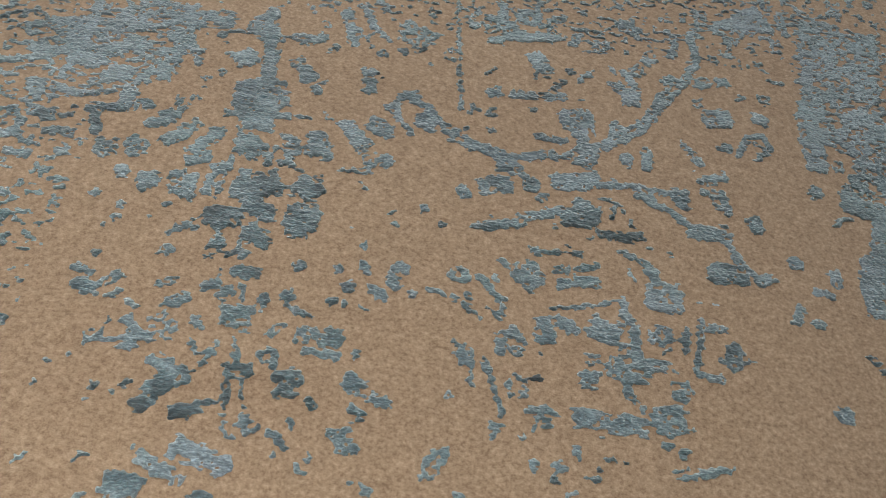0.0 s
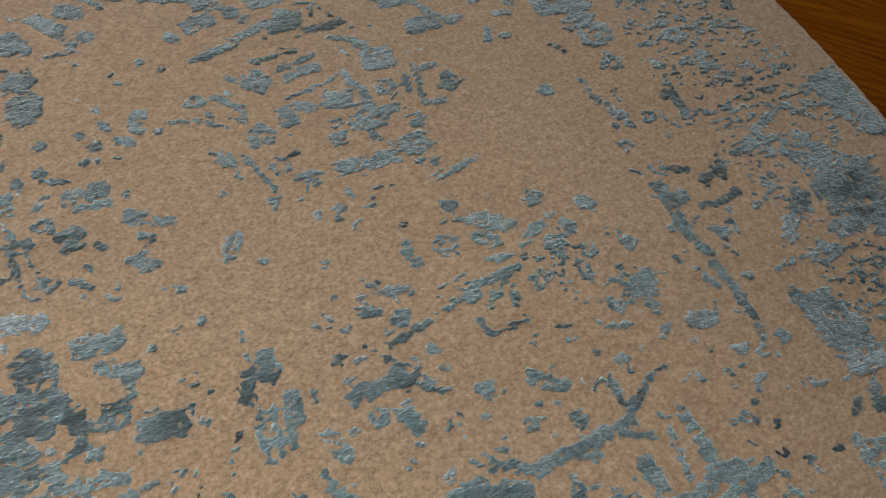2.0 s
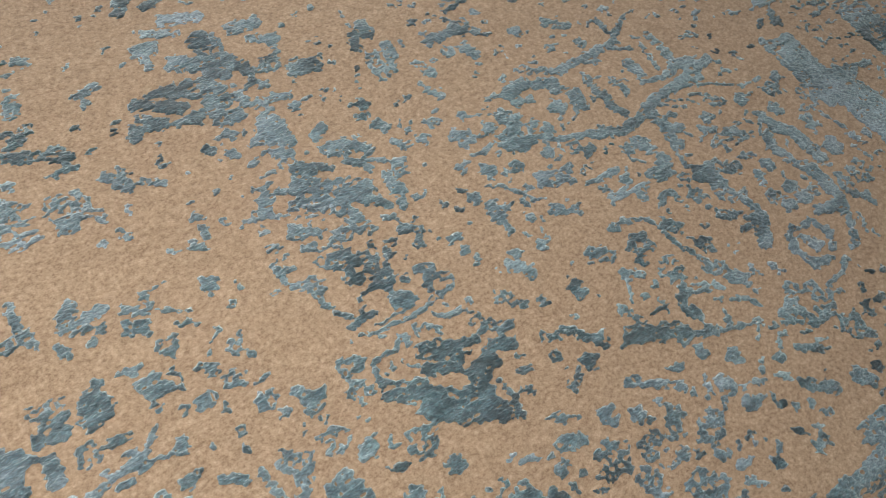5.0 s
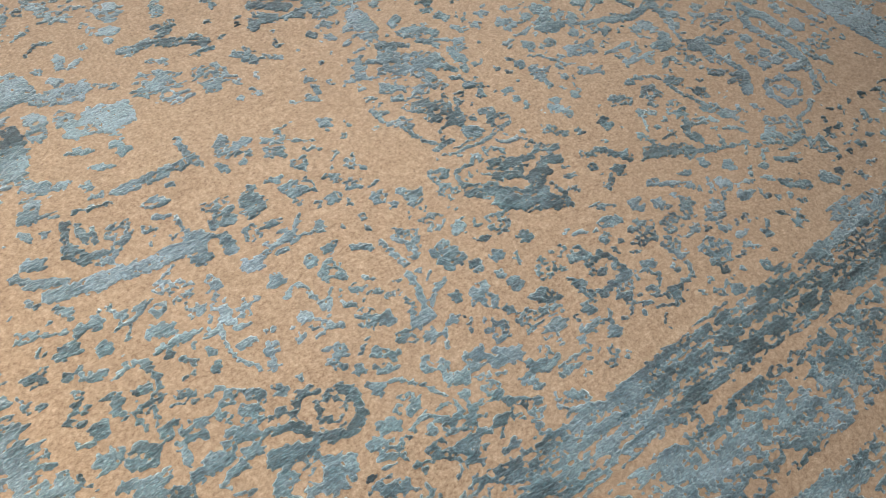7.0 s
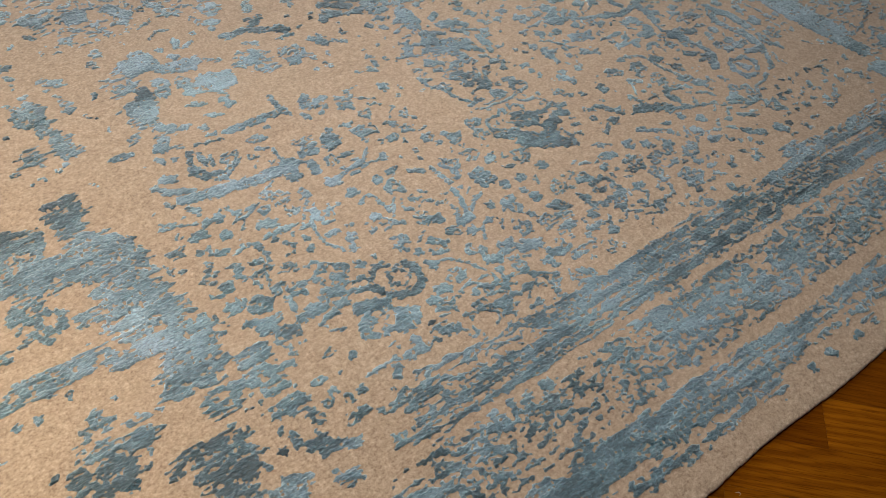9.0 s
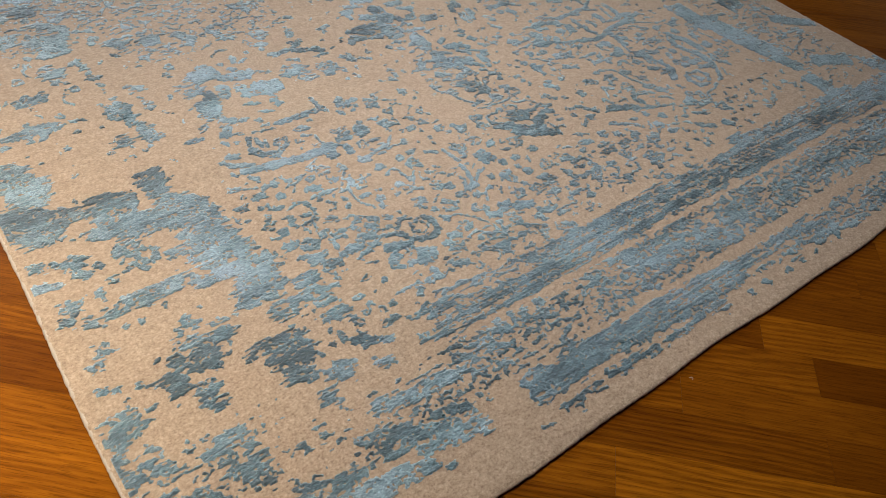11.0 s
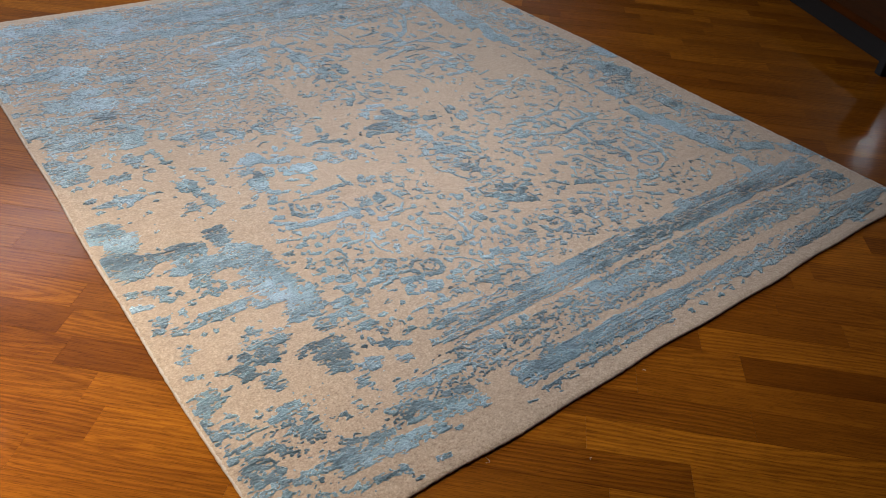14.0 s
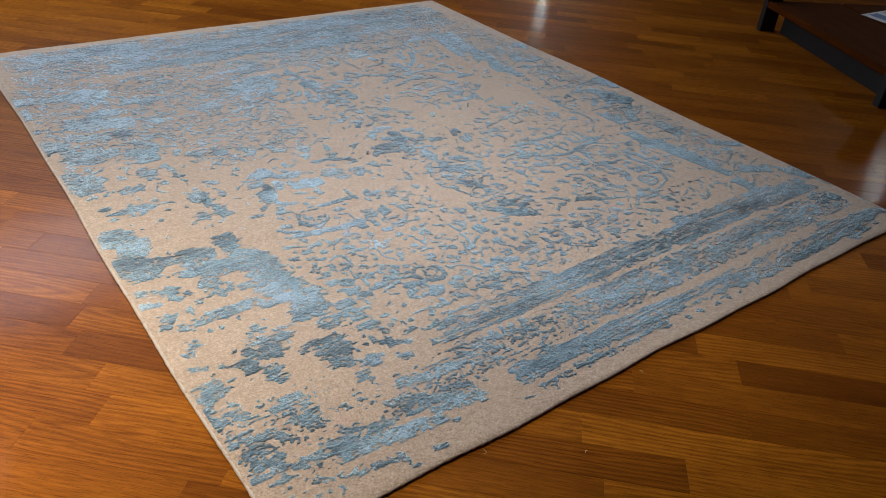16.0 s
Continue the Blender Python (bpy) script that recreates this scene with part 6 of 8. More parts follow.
blot(1.005, 0.536, 1.025, 0.534, 0.010, 0.51, 0.03)
blot(1.081, 0.508, 1.108, 0.501, 0.019, 0.47, 0.03)
leaf(1.097, 0.487, 1.139, 0.504, 0.012, 0.47)
stem(0.004, 0.54, (1.130, 0.487), (1.186, 0.484))
blot(1.118, 0.473, 1.152, 0.473, 0.007, 0.51, 0.03)
bloom(1.270, 0.623, 0.012, 0.51, 0.000, 5)
bloom(1.240, 0.616, 0.007, 0.51, 0.000, 5)
blot(1.238, 0.593, 1.251, 0.572, 0.015, 0.51, 0.03)
blot(0.457, 0.886, 0.485, 0.878, 0.014, 0.54, 0.03)
stem(0.008, 0.54, (0.466, 0.890), (0.490, 0.890))
stem(0.006, 0.51, (0.443, 0.866), (0.448, 0.839), (0.471, 0.838))
bloom(0.510, 0.861, 0.007, 0.51, 0.000, 5)
stem(0.008, 0.51, (0.531, 0.873), (0.529, 0.849), (0.549, 0.836))
blot(0.536, 0.844, 0.558, 0.840, 0.012, 0.51, 0.03)
stem(0.010, 0.57, (0.568, 0.824), (0.589, 0.835), (0.610, 0.826), (0.616, 0.792), (0.609, 0.767))
blot(0.552, 0.804, 0.558, 0.781, 0.016, 0.51, 0.03)
stem(0.008, 0.54, (0.544, 0.776), (0.564, 0.757), (0.573, 0.732))
blot(0.577, 0.768, 0.589, 0.760, 0.021, 0.54, 0.03)
stem(0.007, 0.57, (0.603, 0.790), (0.593, 0.758), (0.589, 0.722))
bloom(0.593, 0.787, 0.008, 0.57, 0.000, 5)
blot(0.586, 0.715, 0.608, 0.709, 0.018, 0.54, 0.03)
leaf(0.604, 0.702, 0.652, 0.699, 0.015, 0.51)
blot(0.607, 0.691, 0.636, 0.681, 0.008, 0.54, 0.03)
stem(0.006, 0.51, (0.598, 0.697), (0.597, 0.670), (0.597, 0.652))
bloom(0.693, 0.686, 0.035, 0.55, 0.019, 5)
blot(0.693, 0.686, 0.707, 0.672, 0.015, 0.55, 0.03)
blot(0.661, 0.664, 0.694, 0.647, 0.013, 0.55, 0.03)
blot(0.628, 0.754, 0.649, 0.745, 0.011, 0.51, 0.03)
stem(0.004, 0.54, (0.615, 0.743), (0.644, 0.734), (0.664, 0.730))
blot(0.645, 0.773, 0.662, 0.772, 0.007, 0.51, 0.03)
bloom(0.510, 0.808, 0.012, 0.51, 0.004, 5)
blot(0.487, 0.799, 0.504, 0.783, 0.009, 0.51, 0.03)
blot(0.512, 0.764, 0.527, 0.763, 0.025, 0.51, 0.03)
blot(0.486, 0.758, 0.507, 0.753, 0.010, 0.51, 0.03)
leaf(0.492, 0.705, 0.536, 0.711, 0.013, 0.51)
bloom(0.542, 0.698, 0.014, 0.47, 0.000, 5)
blot(0.542, 0.689, 0.562, 0.689, 0.016, 0.51, 0.03)
stem(0.004, 0.51, (0.449, 0.778), (0.450, 0.751), (0.442, 0.739))
bloom(0.753, 0.682, 0.011, 0.51, 0.000, 5)
leaf(0.715, 0.652, 0.751, 0.653, 0.010, 0.51)
bloom(0.785, 0.681, 0.006, 0.51, 0.000, 5)
bloom(0.800, 0.620, 0.025, 0.45, 0.014, 5)
stem(0.014, 0.43, (0.753, 0.642), (0.772, 0.659), (0.793, 0.655))
stem(0.017, 0.43, (0.745, 0.627), (0.757, 0.601), (0.780, 0.580), (0.813, 0.573), (0.832, 0.589), (0.838, 0.621), (0.825, 0.639))
blot(0.663, 0.653, 0.735, 0.625, 0.010, 0.43, 0.03)
blot(0.644, 0.648, 0.660, 0.646, 0.016, 0.45, 0.03)
blot(0.665, 0.624, 0.690, 0.622, 0.019, 0.43, 0.03)
blot(0.703, 0.599, 0.748, 0.578, 0.018, 0.45, 0.03)
blot(0.710, 0.580, 0.733, 0.574, 0.011, 0.51, 0.03)
leaf(0.633, 0.609, 0.674, 0.609, 0.010, 0.47)
leaf(0.676, 0.589, 0.696, 0.585, 0.006, 0.51)
blot(0.688, 0.572, 0.701, 0.564, 0.015, 0.47, 0.03)
leaf(0.603, 0.630, 0.620, 0.632, 0.011, 0.45)
blot(0.750, 0.558, 0.792, 0.539, 0.014, 0.45, 0.03)
blot(0.761, 0.532, 0.784, 0.526, 0.018, 0.47, 0.03)
blot(0.816, 0.518, 0.839, 0.512, 0.014, 0.47, 0.03)
leaf(0.807, 0.505, 0.831, 0.499, 0.006, 0.51)
bloom(0.825, 0.540, 0.008, 0.45, 0.000, 5)
blot(0.839, 0.555, 0.868, 0.541, 0.016, 0.47, 0.03)
blot(0.861, 0.560, 0.863, 0.549, 0.011, 0.51, 0.03)
bloom(0.893, 0.564, 0.018, 0.49, 0.006, 5)
stem(0.007, 0.51, (0.868, 0.616), (0.907, 0.601), (0.930, 0.575), (0.948, 0.543), (0.956, 0.512))
blot(0.861, 0.620, 0.871, 0.604, 0.009, 0.51, 0.03)
stem(0.006, 0.51, (0.882, 0.607), (0.869, 0.595))
stem(0.008, 0.45, (0.879, 0.529), (0.895, 0.538), (0.907, 0.534))
blot(0.915, 0.524, 0.937, 0.500, 0.012, 0.47, 0.03)
bloom(0.902, 0.513, 0.009, 0.47, 0.000, 5)
blot(0.917, 0.499, 0.932, 0.493, 0.013, 0.51, 0.03)
stem(0.010, 0.47, (0.883, 0.478), (0.918, 0.473))
leaf(0.848, 0.483, 0.877, 0.477, 0.010, 0.47)
blot(0.951, 0.491, 0.955, 0.468, 0.024, 0.49, 0.03)
stem(0.008, 0.51, (0.942, 0.506), (0.979, 0.487))
blot(0.919, 0.454, 0.942, 0.438, 0.032, 0.47, 0.05)
stem(0.004, 0.51, (0.922, 0.471), (0.895, 0.441))
bloom(0.975, 0.530, 0.009, 0.51, 0.000, 5)
bloom(1.015, 0.514, 0.015, 0.51, 0.005, 5)
blot(0.985, 0.509, 1.011, 0.502, 0.009, 0.51, 0.03)
blot(1.019, 0.486, 1.046, 0.478, 0.010, 0.51, 0.03)
leaf(1.031, 0.447, 1.042, 0.420, 0.012, 0.51)
bloom(1.047, 0.447, 0.012, 0.51, 0.004, 5)
blot(0.990, 0.475, 1.013, 0.464, 0.012, 0.51, 0.03)
stem(0.005, 0.54, (0.990, 0.455), (0.977, 0.444))
bloom(0.991, 0.429, 0.009, 0.51, 0.000, 5)
bloom(1.110, 0.436, 0.012, 0.54, 0.000, 5)
stem(0.005, 0.54, (1.092, 0.469), (1.081, 0.435))
leaf(1.086, 0.421, 1.125, 0.415, 0.009, 0.51)
bloom(1.075, 0.480, 0.009, 0.51, 0.000, 5)
stem(0.015, 0.47, (1.242, 0.590), (1.244, 0.564), (1.264, 0.545), (1.306, 0.549), (1.333, 0.551))
leaf(1.238, 0.544, 1.291, 0.547, 0.018, 0.44)
stem(0.012, 0.49, (1.314, 0.608), (1.327, 0.587), (1.329, 0.560))
bloom(1.286, 0.619, 0.013, 0.51, 0.000, 5)
bloom(1.292, 0.590, 0.019, 0.51, 0.008, 5)
stem(0.010, 0.49, (1.321, 0.552), (1.361, 0.539), (1.374, 0.519), (1.359, 0.503), (1.339, 0.510))
blot(1.361, 0.546, 1.381, 0.540, 0.018, 0.47, 0.03)
blot(1.291, 0.534, 1.300, 0.516, 0.026, 0.49, 0.03)
stem(0.008, 0.51, (1.293, 0.508), (1.325, 0.488), (1.327, 0.477), (1.360, 0.463))
leaf(1.268, 0.488, 1.294, 0.502, 0.011, 0.51)
bloom(1.227, 0.538, 0.013, 0.51, 0.000, 5)
stem(0.009, 0.51, (1.190, 0.516), (1.222, 0.512), (1.245, 0.503), (1.255, 0.515))
bloom(1.237, 0.485, 0.012, 0.51, 0.000, 5)
bloom(1.412, 0.600, 0.025, 0.49, 0.007, 5)
blot(1.356, 0.648, 1.390, 0.641, 0.017, 0.51, 0.03)
stem(0.007, 0.49, (1.303, 0.661), (1.340, 0.645))
bloom(1.340, 0.622, 0.009, 0.51, 0.000, 5)
bloom(1.459, 0.584, 0.016, 0.49, 0.000, 5)
bloom(1.434, 0.552, 0.017, 0.44, 0.000, 5)
bloom(1.494, 0.501, 0.029, 0.51, 0.008, 5)
bloom(1.507, 0.589, 0.016, 0.49, 0.005, 5)
bloom(1.549, 0.557, 0.019, 0.45, 0.006, 5)
blot(1.490, 0.558, 1.503, 0.550, 0.014, 0.44, 0.03)
blot(1.533, 0.531, 1.548, 0.518, 0.012, 0.51, 0.03)
bloom(1.364, 0.485, 0.013, 0.51, 0.004, 5)
bloom(1.413, 0.457, 0.006, 0.51, 0.000, 5)
stem(0.009, 0.51, (1.432, 0.508), (1.424, 0.487), (1.398, 0.488))
bloom(1.434, 0.517, 0.007, 0.51, 0.000, 5)
blot(1.462, 0.444, 1.474, 0.424, 0.019, 0.51, 0.03)
# the tree in the far field
blot(1.155, 2.129, 1.230, 2.149, 0.029, 0.6, 0.03)
blot(1.143, 2.103, 1.237, 2.114, 0.013, 0.65, 0.03)
blot(1.173, 2.085, 1.216, 2.087, 0.020, 0.62, 0.03)
stem(0.011, 0.45, (1.193, 2.252), (1.194, 2.199), (1.174, 2.164), (1.159, 2.148))
blot(1.181, 2.171, 1.217, 2.171, 0.025, 0.45, 0.03)
blot(1.189, 2.048, 1.203, 2.022, 0.017, 0.3, 0.03)
stem(0.010, 0.32, (1.199, 2.061), (1.216, 2.041), (1.225, 2.015))
stem(0.008, 0.35, (1.180, 2.052), (1.168, 2.028), (1.169, 2.006))
blot(1.190, 1.967, 1.228, 1.978, 0.046, 0.33, 0.15)
blot(1.235, 1.985, 1.251, 1.966, 0.021, 0.35, 0.03)
blot(1.162, 1.912, 1.202, 1.914, 0.034, 0.4, 0.15)
blot(1.212, 1.940, 1.247, 1.925, 0.024, 0.38, 0.2)
blot(1.274, 1.910, 1.303, 1.924, 0.039, 0.36, 0.15)
blot(1.269, 1.939, 1.307, 1.949, 0.016, 0.4, 0.03)
leaf(1.257, 2.026, 1.256, 2.076, 0.019, 0.42)
stem(0.009, 0.4, (1.249, 2.024), (1.272, 2.012))
bloom(1.294, 2.054, 0.022, 0.55, 0.007, 5)
leaf(1.324, 2.117, 1.357, 2.070, 0.024, 0.6)
blot(1.358, 2.065, 1.368, 2.084, 0.014, 0.42, 0.03)
bloom(1.392, 2.111, 0.015, 0.55, 0.005, 5)
bloom(1.377, 2.046, 0.016, 0.42, 0.004, 5)
stem(0.006, 0.5, (1.346, 2.024), (1.379, 2.035))
bloom(1.286, 1.977, 0.018, 0.35, 0.006, 5)
bloom(1.303, 2.001, 0.007, 0.42, 0.000, 5)
leaf(1.044, 2.057, 1.081, 2.110, 0.027, 0.6)
leaf(1.076, 2.029, 1.110, 2.080, 0.021, 0.5)
leaf(1.134, 2.033, 1.145, 2.074, 0.017, 0.5)
blot(1.107, 2.007, 1.137, 2.017, 0.021, 0.48, 0.03)
blot(1.148, 1.992, 1.173, 2.007, 0.021, 0.42, 0.03)
leaf(1.162, 1.947, 1.166, 1.984, 0.013, 0.4)
bloom(0.992, 2.009, 0.015, 0.4, 0.004, 5)
bloom(1.029, 2.021, 0.017, 0.42, 0.005, 5)
blot(0.964, 2.032, 0.963, 2.054, 0.011, 0.5, 0.03)
leaf(0.924, 2.130, 0.979, 2.165, 0.024, 0.55)
stem(0.017, 0.6, (0.945, 2.080), (0.983, 2.093), (0.991, 2.136), (1.017, 2.185))
leaf(1.026, 2.168, 1.045, 2.216, 0.027, 0.65)
leaf(0.986, 2.081, 1.034, 2.108, 0.017, 0.55)
blot(1.017, 1.966, 1.029, 1.978, 0.014, 0.42, 0.03)
bloom(1.063, 1.959, 0.017, 0.45, 0.000, 5)
bloom(1.109, 1.967, 0.019, 0.45, 0.005, 5)
blot(1.102, 1.948, 1.132, 1.938, 0.009, 0.42, 0.03)
leaf(1.093, 1.922, 1.112, 1.925, 0.008, 0.42)
bloom(0.998, 1.927, 0.006, 0.5, 0.000, 5)
blot(1.122, 1.887, 1.152, 1.891, 0.009, 0.4, 0.03)
bloom(1.122, 1.850, 0.009, 0.4, 0.000, 5)
blot(1.173, 1.866, 1.192, 1.869, 0.013, 0.42, 0.03)
blot(1.215, 1.887, 1.228, 1.884, 0.022, 0.42, 0.03)
bloom(1.245, 1.877, 0.009, 0.42, 0.000, 5)
stem(0.005, 0.4, (1.171, 1.843), (1.207, 1.853), (1.218, 1.873))
stem(0.005, 0.4, (1.196, 1.833), (1.197, 1.815))
blot(1.182, 1.800, 1.199, 1.806, 0.011, 0.4, 0.03)
blot(1.213, 1.826, 1.250, 1.831, 0.021, 0.42, 0.03)
stem(0.006, 0.4, (1.228, 1.810), (1.237, 1.786))
blot(1.217, 1.758, 1.253, 1.762, 0.033, 0.5, 0.1)
leaf(1.118, 1.791, 1.146, 1.808, 0.013, 0.42)
leaf(1.138, 1.768, 1.170, 1.785, 0.019, 0.45)
blot(1.207, 1.786, 1.219, 1.800, 0.014, 0.4, 0.03)
bloom(1.259, 1.789, 0.010, 0.42, 0.000, 5)
leaf(1.173, 1.760, 1.196, 1.739, 0.011, 0.45)
leaf(1.276, 1.741, 1.301, 1.760, 0.015, 0.45)
blot(1.095, 1.742, 1.119, 1.721, 0.012, 0.55, 0.03)
bloom(1.143, 1.736, 0.018, 0.62, 0.006, 5)
blot(1.058, 1.705, 1.158, 1.720, 0.006, 0.62, 0.03)
blot(1.100, 1.703, 1.119, 1.709, 0.011, 0.5, 0.03)
stem(0.004, 0.5, (1.073, 1.711), (1.075, 1.739))
stem(0.005, 0.42, (1.186, 1.721), (1.195, 1.703), (1.207, 1.708), (1.214, 1.725))
stem(0.004, 0.42, (1.219, 1.733), (1.208, 1.693), (1.191, 1.675))
stem(0.005, 0.42, (1.238, 1.728), (1.250, 1.690))
bloom(1.285, 1.710, 0.014, 0.42, 0.006, 5)
blot(1.237, 1.685, 1.265, 1.688, 0.017, 0.42, 0.03)
stem(0.008, 0.42, (1.240, 1.674), (1.246, 1.630))
stem(0.004, 0.42, (1.257, 1.676), (1.268, 1.640))
blot(1.143, 1.626, 1.178, 1.674, 0.020, 0.45, 0.05)
blot(1.158, 1.671, 1.190, 1.679, 0.015, 0.45, 0.03)
leaf(1.116, 1.651, 1.130, 1.660, 0.008, 0.42)
bloom(1.086, 1.648, 0.007, 0.42, 0.000, 5)
blot(1.184, 1.623, 1.215, 1.634, 0.015, 0.38, 0.03)
stem(0.008, 0.4, (1.214, 1.637), (1.233, 1.643))
bloom(1.316, 1.679, 0.018, 0.42, 0.003, 5)
blot(1.304, 1.666, 1.326, 1.661, 0.011, 0.42, 0.03)
blot(1.344, 1.660, 1.349, 1.649, 0.010, 0.42, 0.03)
blot(1.318, 1.746, 1.370, 1.744, 0.024, 0.45, 0.2)
blot(1.329, 1.723, 1.373, 1.721, 0.011, 0.45, 0.03)
bloom(1.361, 1.752, 0.009, 0.42, 0.000, 5)
blot(1.385, 1.691, 1.408, 1.678, 0.022, 0.42, 0.03)
blot(1.409, 1.671, 1.445, 1.664, 0.013, 0.42, 0.03)
blot(1.397, 1.655, 1.412, 1.645, 0.011, 0.42, 0.03)
bloom(1.394, 1.727, 0.005, 0.42, 0.000, 5)
leaf(1.296, 1.785, 1.329, 1.772, 0.014, 0.45)
bloom(1.293, 1.802, 0.010, 0.42, 0.000, 5)
leaf(1.383, 1.868, 1.398, 1.843, 0.013, 0.5)
leaf(1.395, 1.833, 1.429, 1.807, 0.015, 0.5)
bloom(1.370, 1.825, 0.010, 0.45, 0.000, 5)
bloom(1.354, 1.853, 0.009, 0.45, 0.000, 5)
blot(1.425, 1.846, 1.438, 1.839, 0.017, 0.45, 0.03)
bloom(1.354, 1.801, 0.007, 0.42, 0.000, 5)
bloom(1.396, 1.798, 0.006, 0.42, 0.000, 5)
blot(1.018, 1.782, 1.049, 1.777, 0.013, 0.5, 0.03)
blot(1.053, 1.787, 1.073, 1.807, 0.012, 0.5, 0.03)
leaf(1.065, 1.771, 1.084, 1.782, 0.010, 0.42)
blot(1.010, 1.807, 1.034, 1.801, 0.010, 0.5, 0.03)
bloom(1.031, 1.832, 0.007, 0.42, 0.000, 5)
stem(0.015, 0.6, (1.391, 2.159), (1.415, 2.189), (1.454, 2.170), (1.494, 2.117))
blot(1.438, 2.143, 1.466, 2.136, 0.029, 0.6, 0.03)
stem(0.012, 0.55, (1.494, 2.111), (1.540, 2.095), (1.576, 2.084))
stem(0.009, 0.55, (1.567, 2.082), (1.621, 2.091), (1.684, 2.107))
blot(1.568, 2.071, 1.594, 2.064, 0.016, 0.5, 0.03)
blot(1.617, 2.045, 1.626, 2.036, 0.021, 0.5, 0.03)
blot(1.677, 2.185, 1.719, 2.192, 0.044, 0.55, 0.03)
blot(1.694, 2.115, 1.721, 2.108, 0.053, 0.5, 0.03)
blot(1.657, 2.052, 1.710, 2.055, 0.029, 0.5, 0.03)
stem(0.011, 0.5, (1.727, 2.132), (1.771, 2.170), (1.811, 2.202), (1.845, 2.266), (1.868, 2.298))
stem(0.008, 0.5, (1.751, 2.160), (1.762, 2.193))
stem(0.012, 0.5, (1.630, 2.140), (1.676, 2.136))
stem(0.013, 0.5, (1.728, 2.057), (1.782, 2.060), (1.845, 2.054))
blot(1.849, 2.054, 1.867, 2.052, 0.035, 0.4, 0.03)
stem(0.013, 0.48, (1.790, 2.045), (1.841, 2.020), (1.865, 1.998))
blot(1.864, 1.987, 1.926, 1.991, 0.026, 0.48, 0.15)
stem(0.012, 0.5, (1.924, 1.975), (1.937, 1.942), (1.959, 1.920))
blot(1.891, 1.920, 1.942, 1.918, 0.034, 0.48, 0.03)
blot(1.958, 1.910, 1.986, 1.924, 0.013, 0.5, 0.03)
blot(1.673, 1.984, 1.716, 1.991, 0.037, 0.45, 0.03)
blot(1.546, 1.950, 1.613, 1.965, 0.012, 0.42, 0.03)
blot(1.613, 1.981, 1.665, 1.994, 0.012, 0.45, 0.03)
bloom(1.639, 2.016, 0.010, 0.42, 0.000, 5)
bloom(1.518, 2.013, 0.010, 0.42, 0.004, 5)
blot(1.543, 2.023, 1.586, 2.035, 0.026, 0.48, 0.03)
stem(0.007, 0.45, (1.731, 2.030), (1.753, 2.023), (1.747, 1.996))
stem(0.007, 0.45, (1.761, 2.014), (1.777, 1.984))
blot(1.724, 1.961, 1.793, 1.966, 0.015, 0.42, 0.03)
blot(1.614, 1.920, 1.697, 1.922, 0.008, 0.45, 0.03)
blot(1.606, 1.890, 1.631, 1.865, 0.037, 0.45, 0.15)
blot(1.655, 1.888, 1.721, 1.906, 0.010, 0.45, 0.03)
blot(1.663, 1.870, 1.720, 1.878, 0.018, 0.45, 0.1)
stem(0.006, 0.45, (1.654, 1.828), (1.703, 1.839), (1.752, 1.854))
blot(1.797, 1.917, 1.804, 1.889, 0.016, 0.48, 0.03)
blot(1.794, 1.869, 1.834, 1.865, 0.048, 0.5, 0.15)
stem(0.009, 0.48, (1.757, 1.936), (1.797, 1.917))
blot(1.510, 1.867, 1.534, 1.862, 0.017, 0.5, 0.2)
stem(0.011, 0.5, (1.550, 1.864), (1.583, 1.832), (1.580, 1.805))
stem(0.008, 0.45, (1.581, 1.896), (1.598, 1.880))
blot(1.431, 1.866, 1.447, 1.859, 0.018, 0.45, 0.03)
stem(0.008, 0.5, (1.481, 1.836), (1.521, 1.824), (1.553, 1.801))
bloom(1.777, 2.117, 0.011, 0.45, 0.000, 5)
leaf(1.811, 2.146, 1.812, 2.099, 0.019, 0.42)
blot(1.894, 2.089, 1.933, 2.107, 0.010, 0.45, 0.03)
leaf(1.911, 2.075, 1.923, 2.033, 0.021, 0.45)
blot(1.921, 2.234, 1.960, 2.228, 0.027, 0.45, 0.03)
bloom(2.021, 2.238, 0.012, 0.42, 0.000, 5)
stem(0.008, 0.45, (1.969, 2.161), (1.993, 2.189), (2.020, 2.175))
bloom(1.942, 2.168, 0.008, 0.42, 0.000, 5)
stem(0.010, 0.45, (1.874, 2.157), (1.898, 2.125))
leaf(1.973, 2.035, 1.982, 2.004, 0.015, 0.45)
# branches and leaves of the far field
stem(0.013, 0.7, (0.883, 2.315), (0.887, 2.259), (0.876, 2.210), (0.852, 2.179), (0.783, 2.153))
blot(0.821, 2.192, 0.852, 2.179, 0.028, 0.62, 0.1)
blot(0.799, 2.228, 0.822, 2.239, 0.030, 0.66, 0.2)
blot(0.931, 2.282, 0.974, 2.277, 0.058, 0.7, 0.15)
blot(0.940, 2.236, 0.995, 2.233, 0.023, 0.7, 0.2)
stem(0.013, 0.7, (0.986, 2.265), (1.025, 2.294), (1.043, 2.334))
blot(1.017, 2.251, 1.042, 2.263, 0.032, 0.7, 0.1)
blot(1.046, 2.264, 1.071, 2.221, 0.015, 0.7, 0.03)
blot(1.028, 2.194, 1.034, 2.156, 0.016, 0.7, 0.03)
stem(0.009, 0.66, (1.028, 2.213), (1.000, 2.182), (0.956, 2.154), (0.928, 2.131), (0.896, 2.101))
stem(0.012, 0.68, (0.844, 2.080), (0.896, 2.101), (0.966, 2.119))
blot(0.949, 2.147, 0.979, 2.165, 0.027, 0.62, 0.1)
blot(0.979, 2.134, 0.998, 2.113, 0.016, 0.62, 0.03)
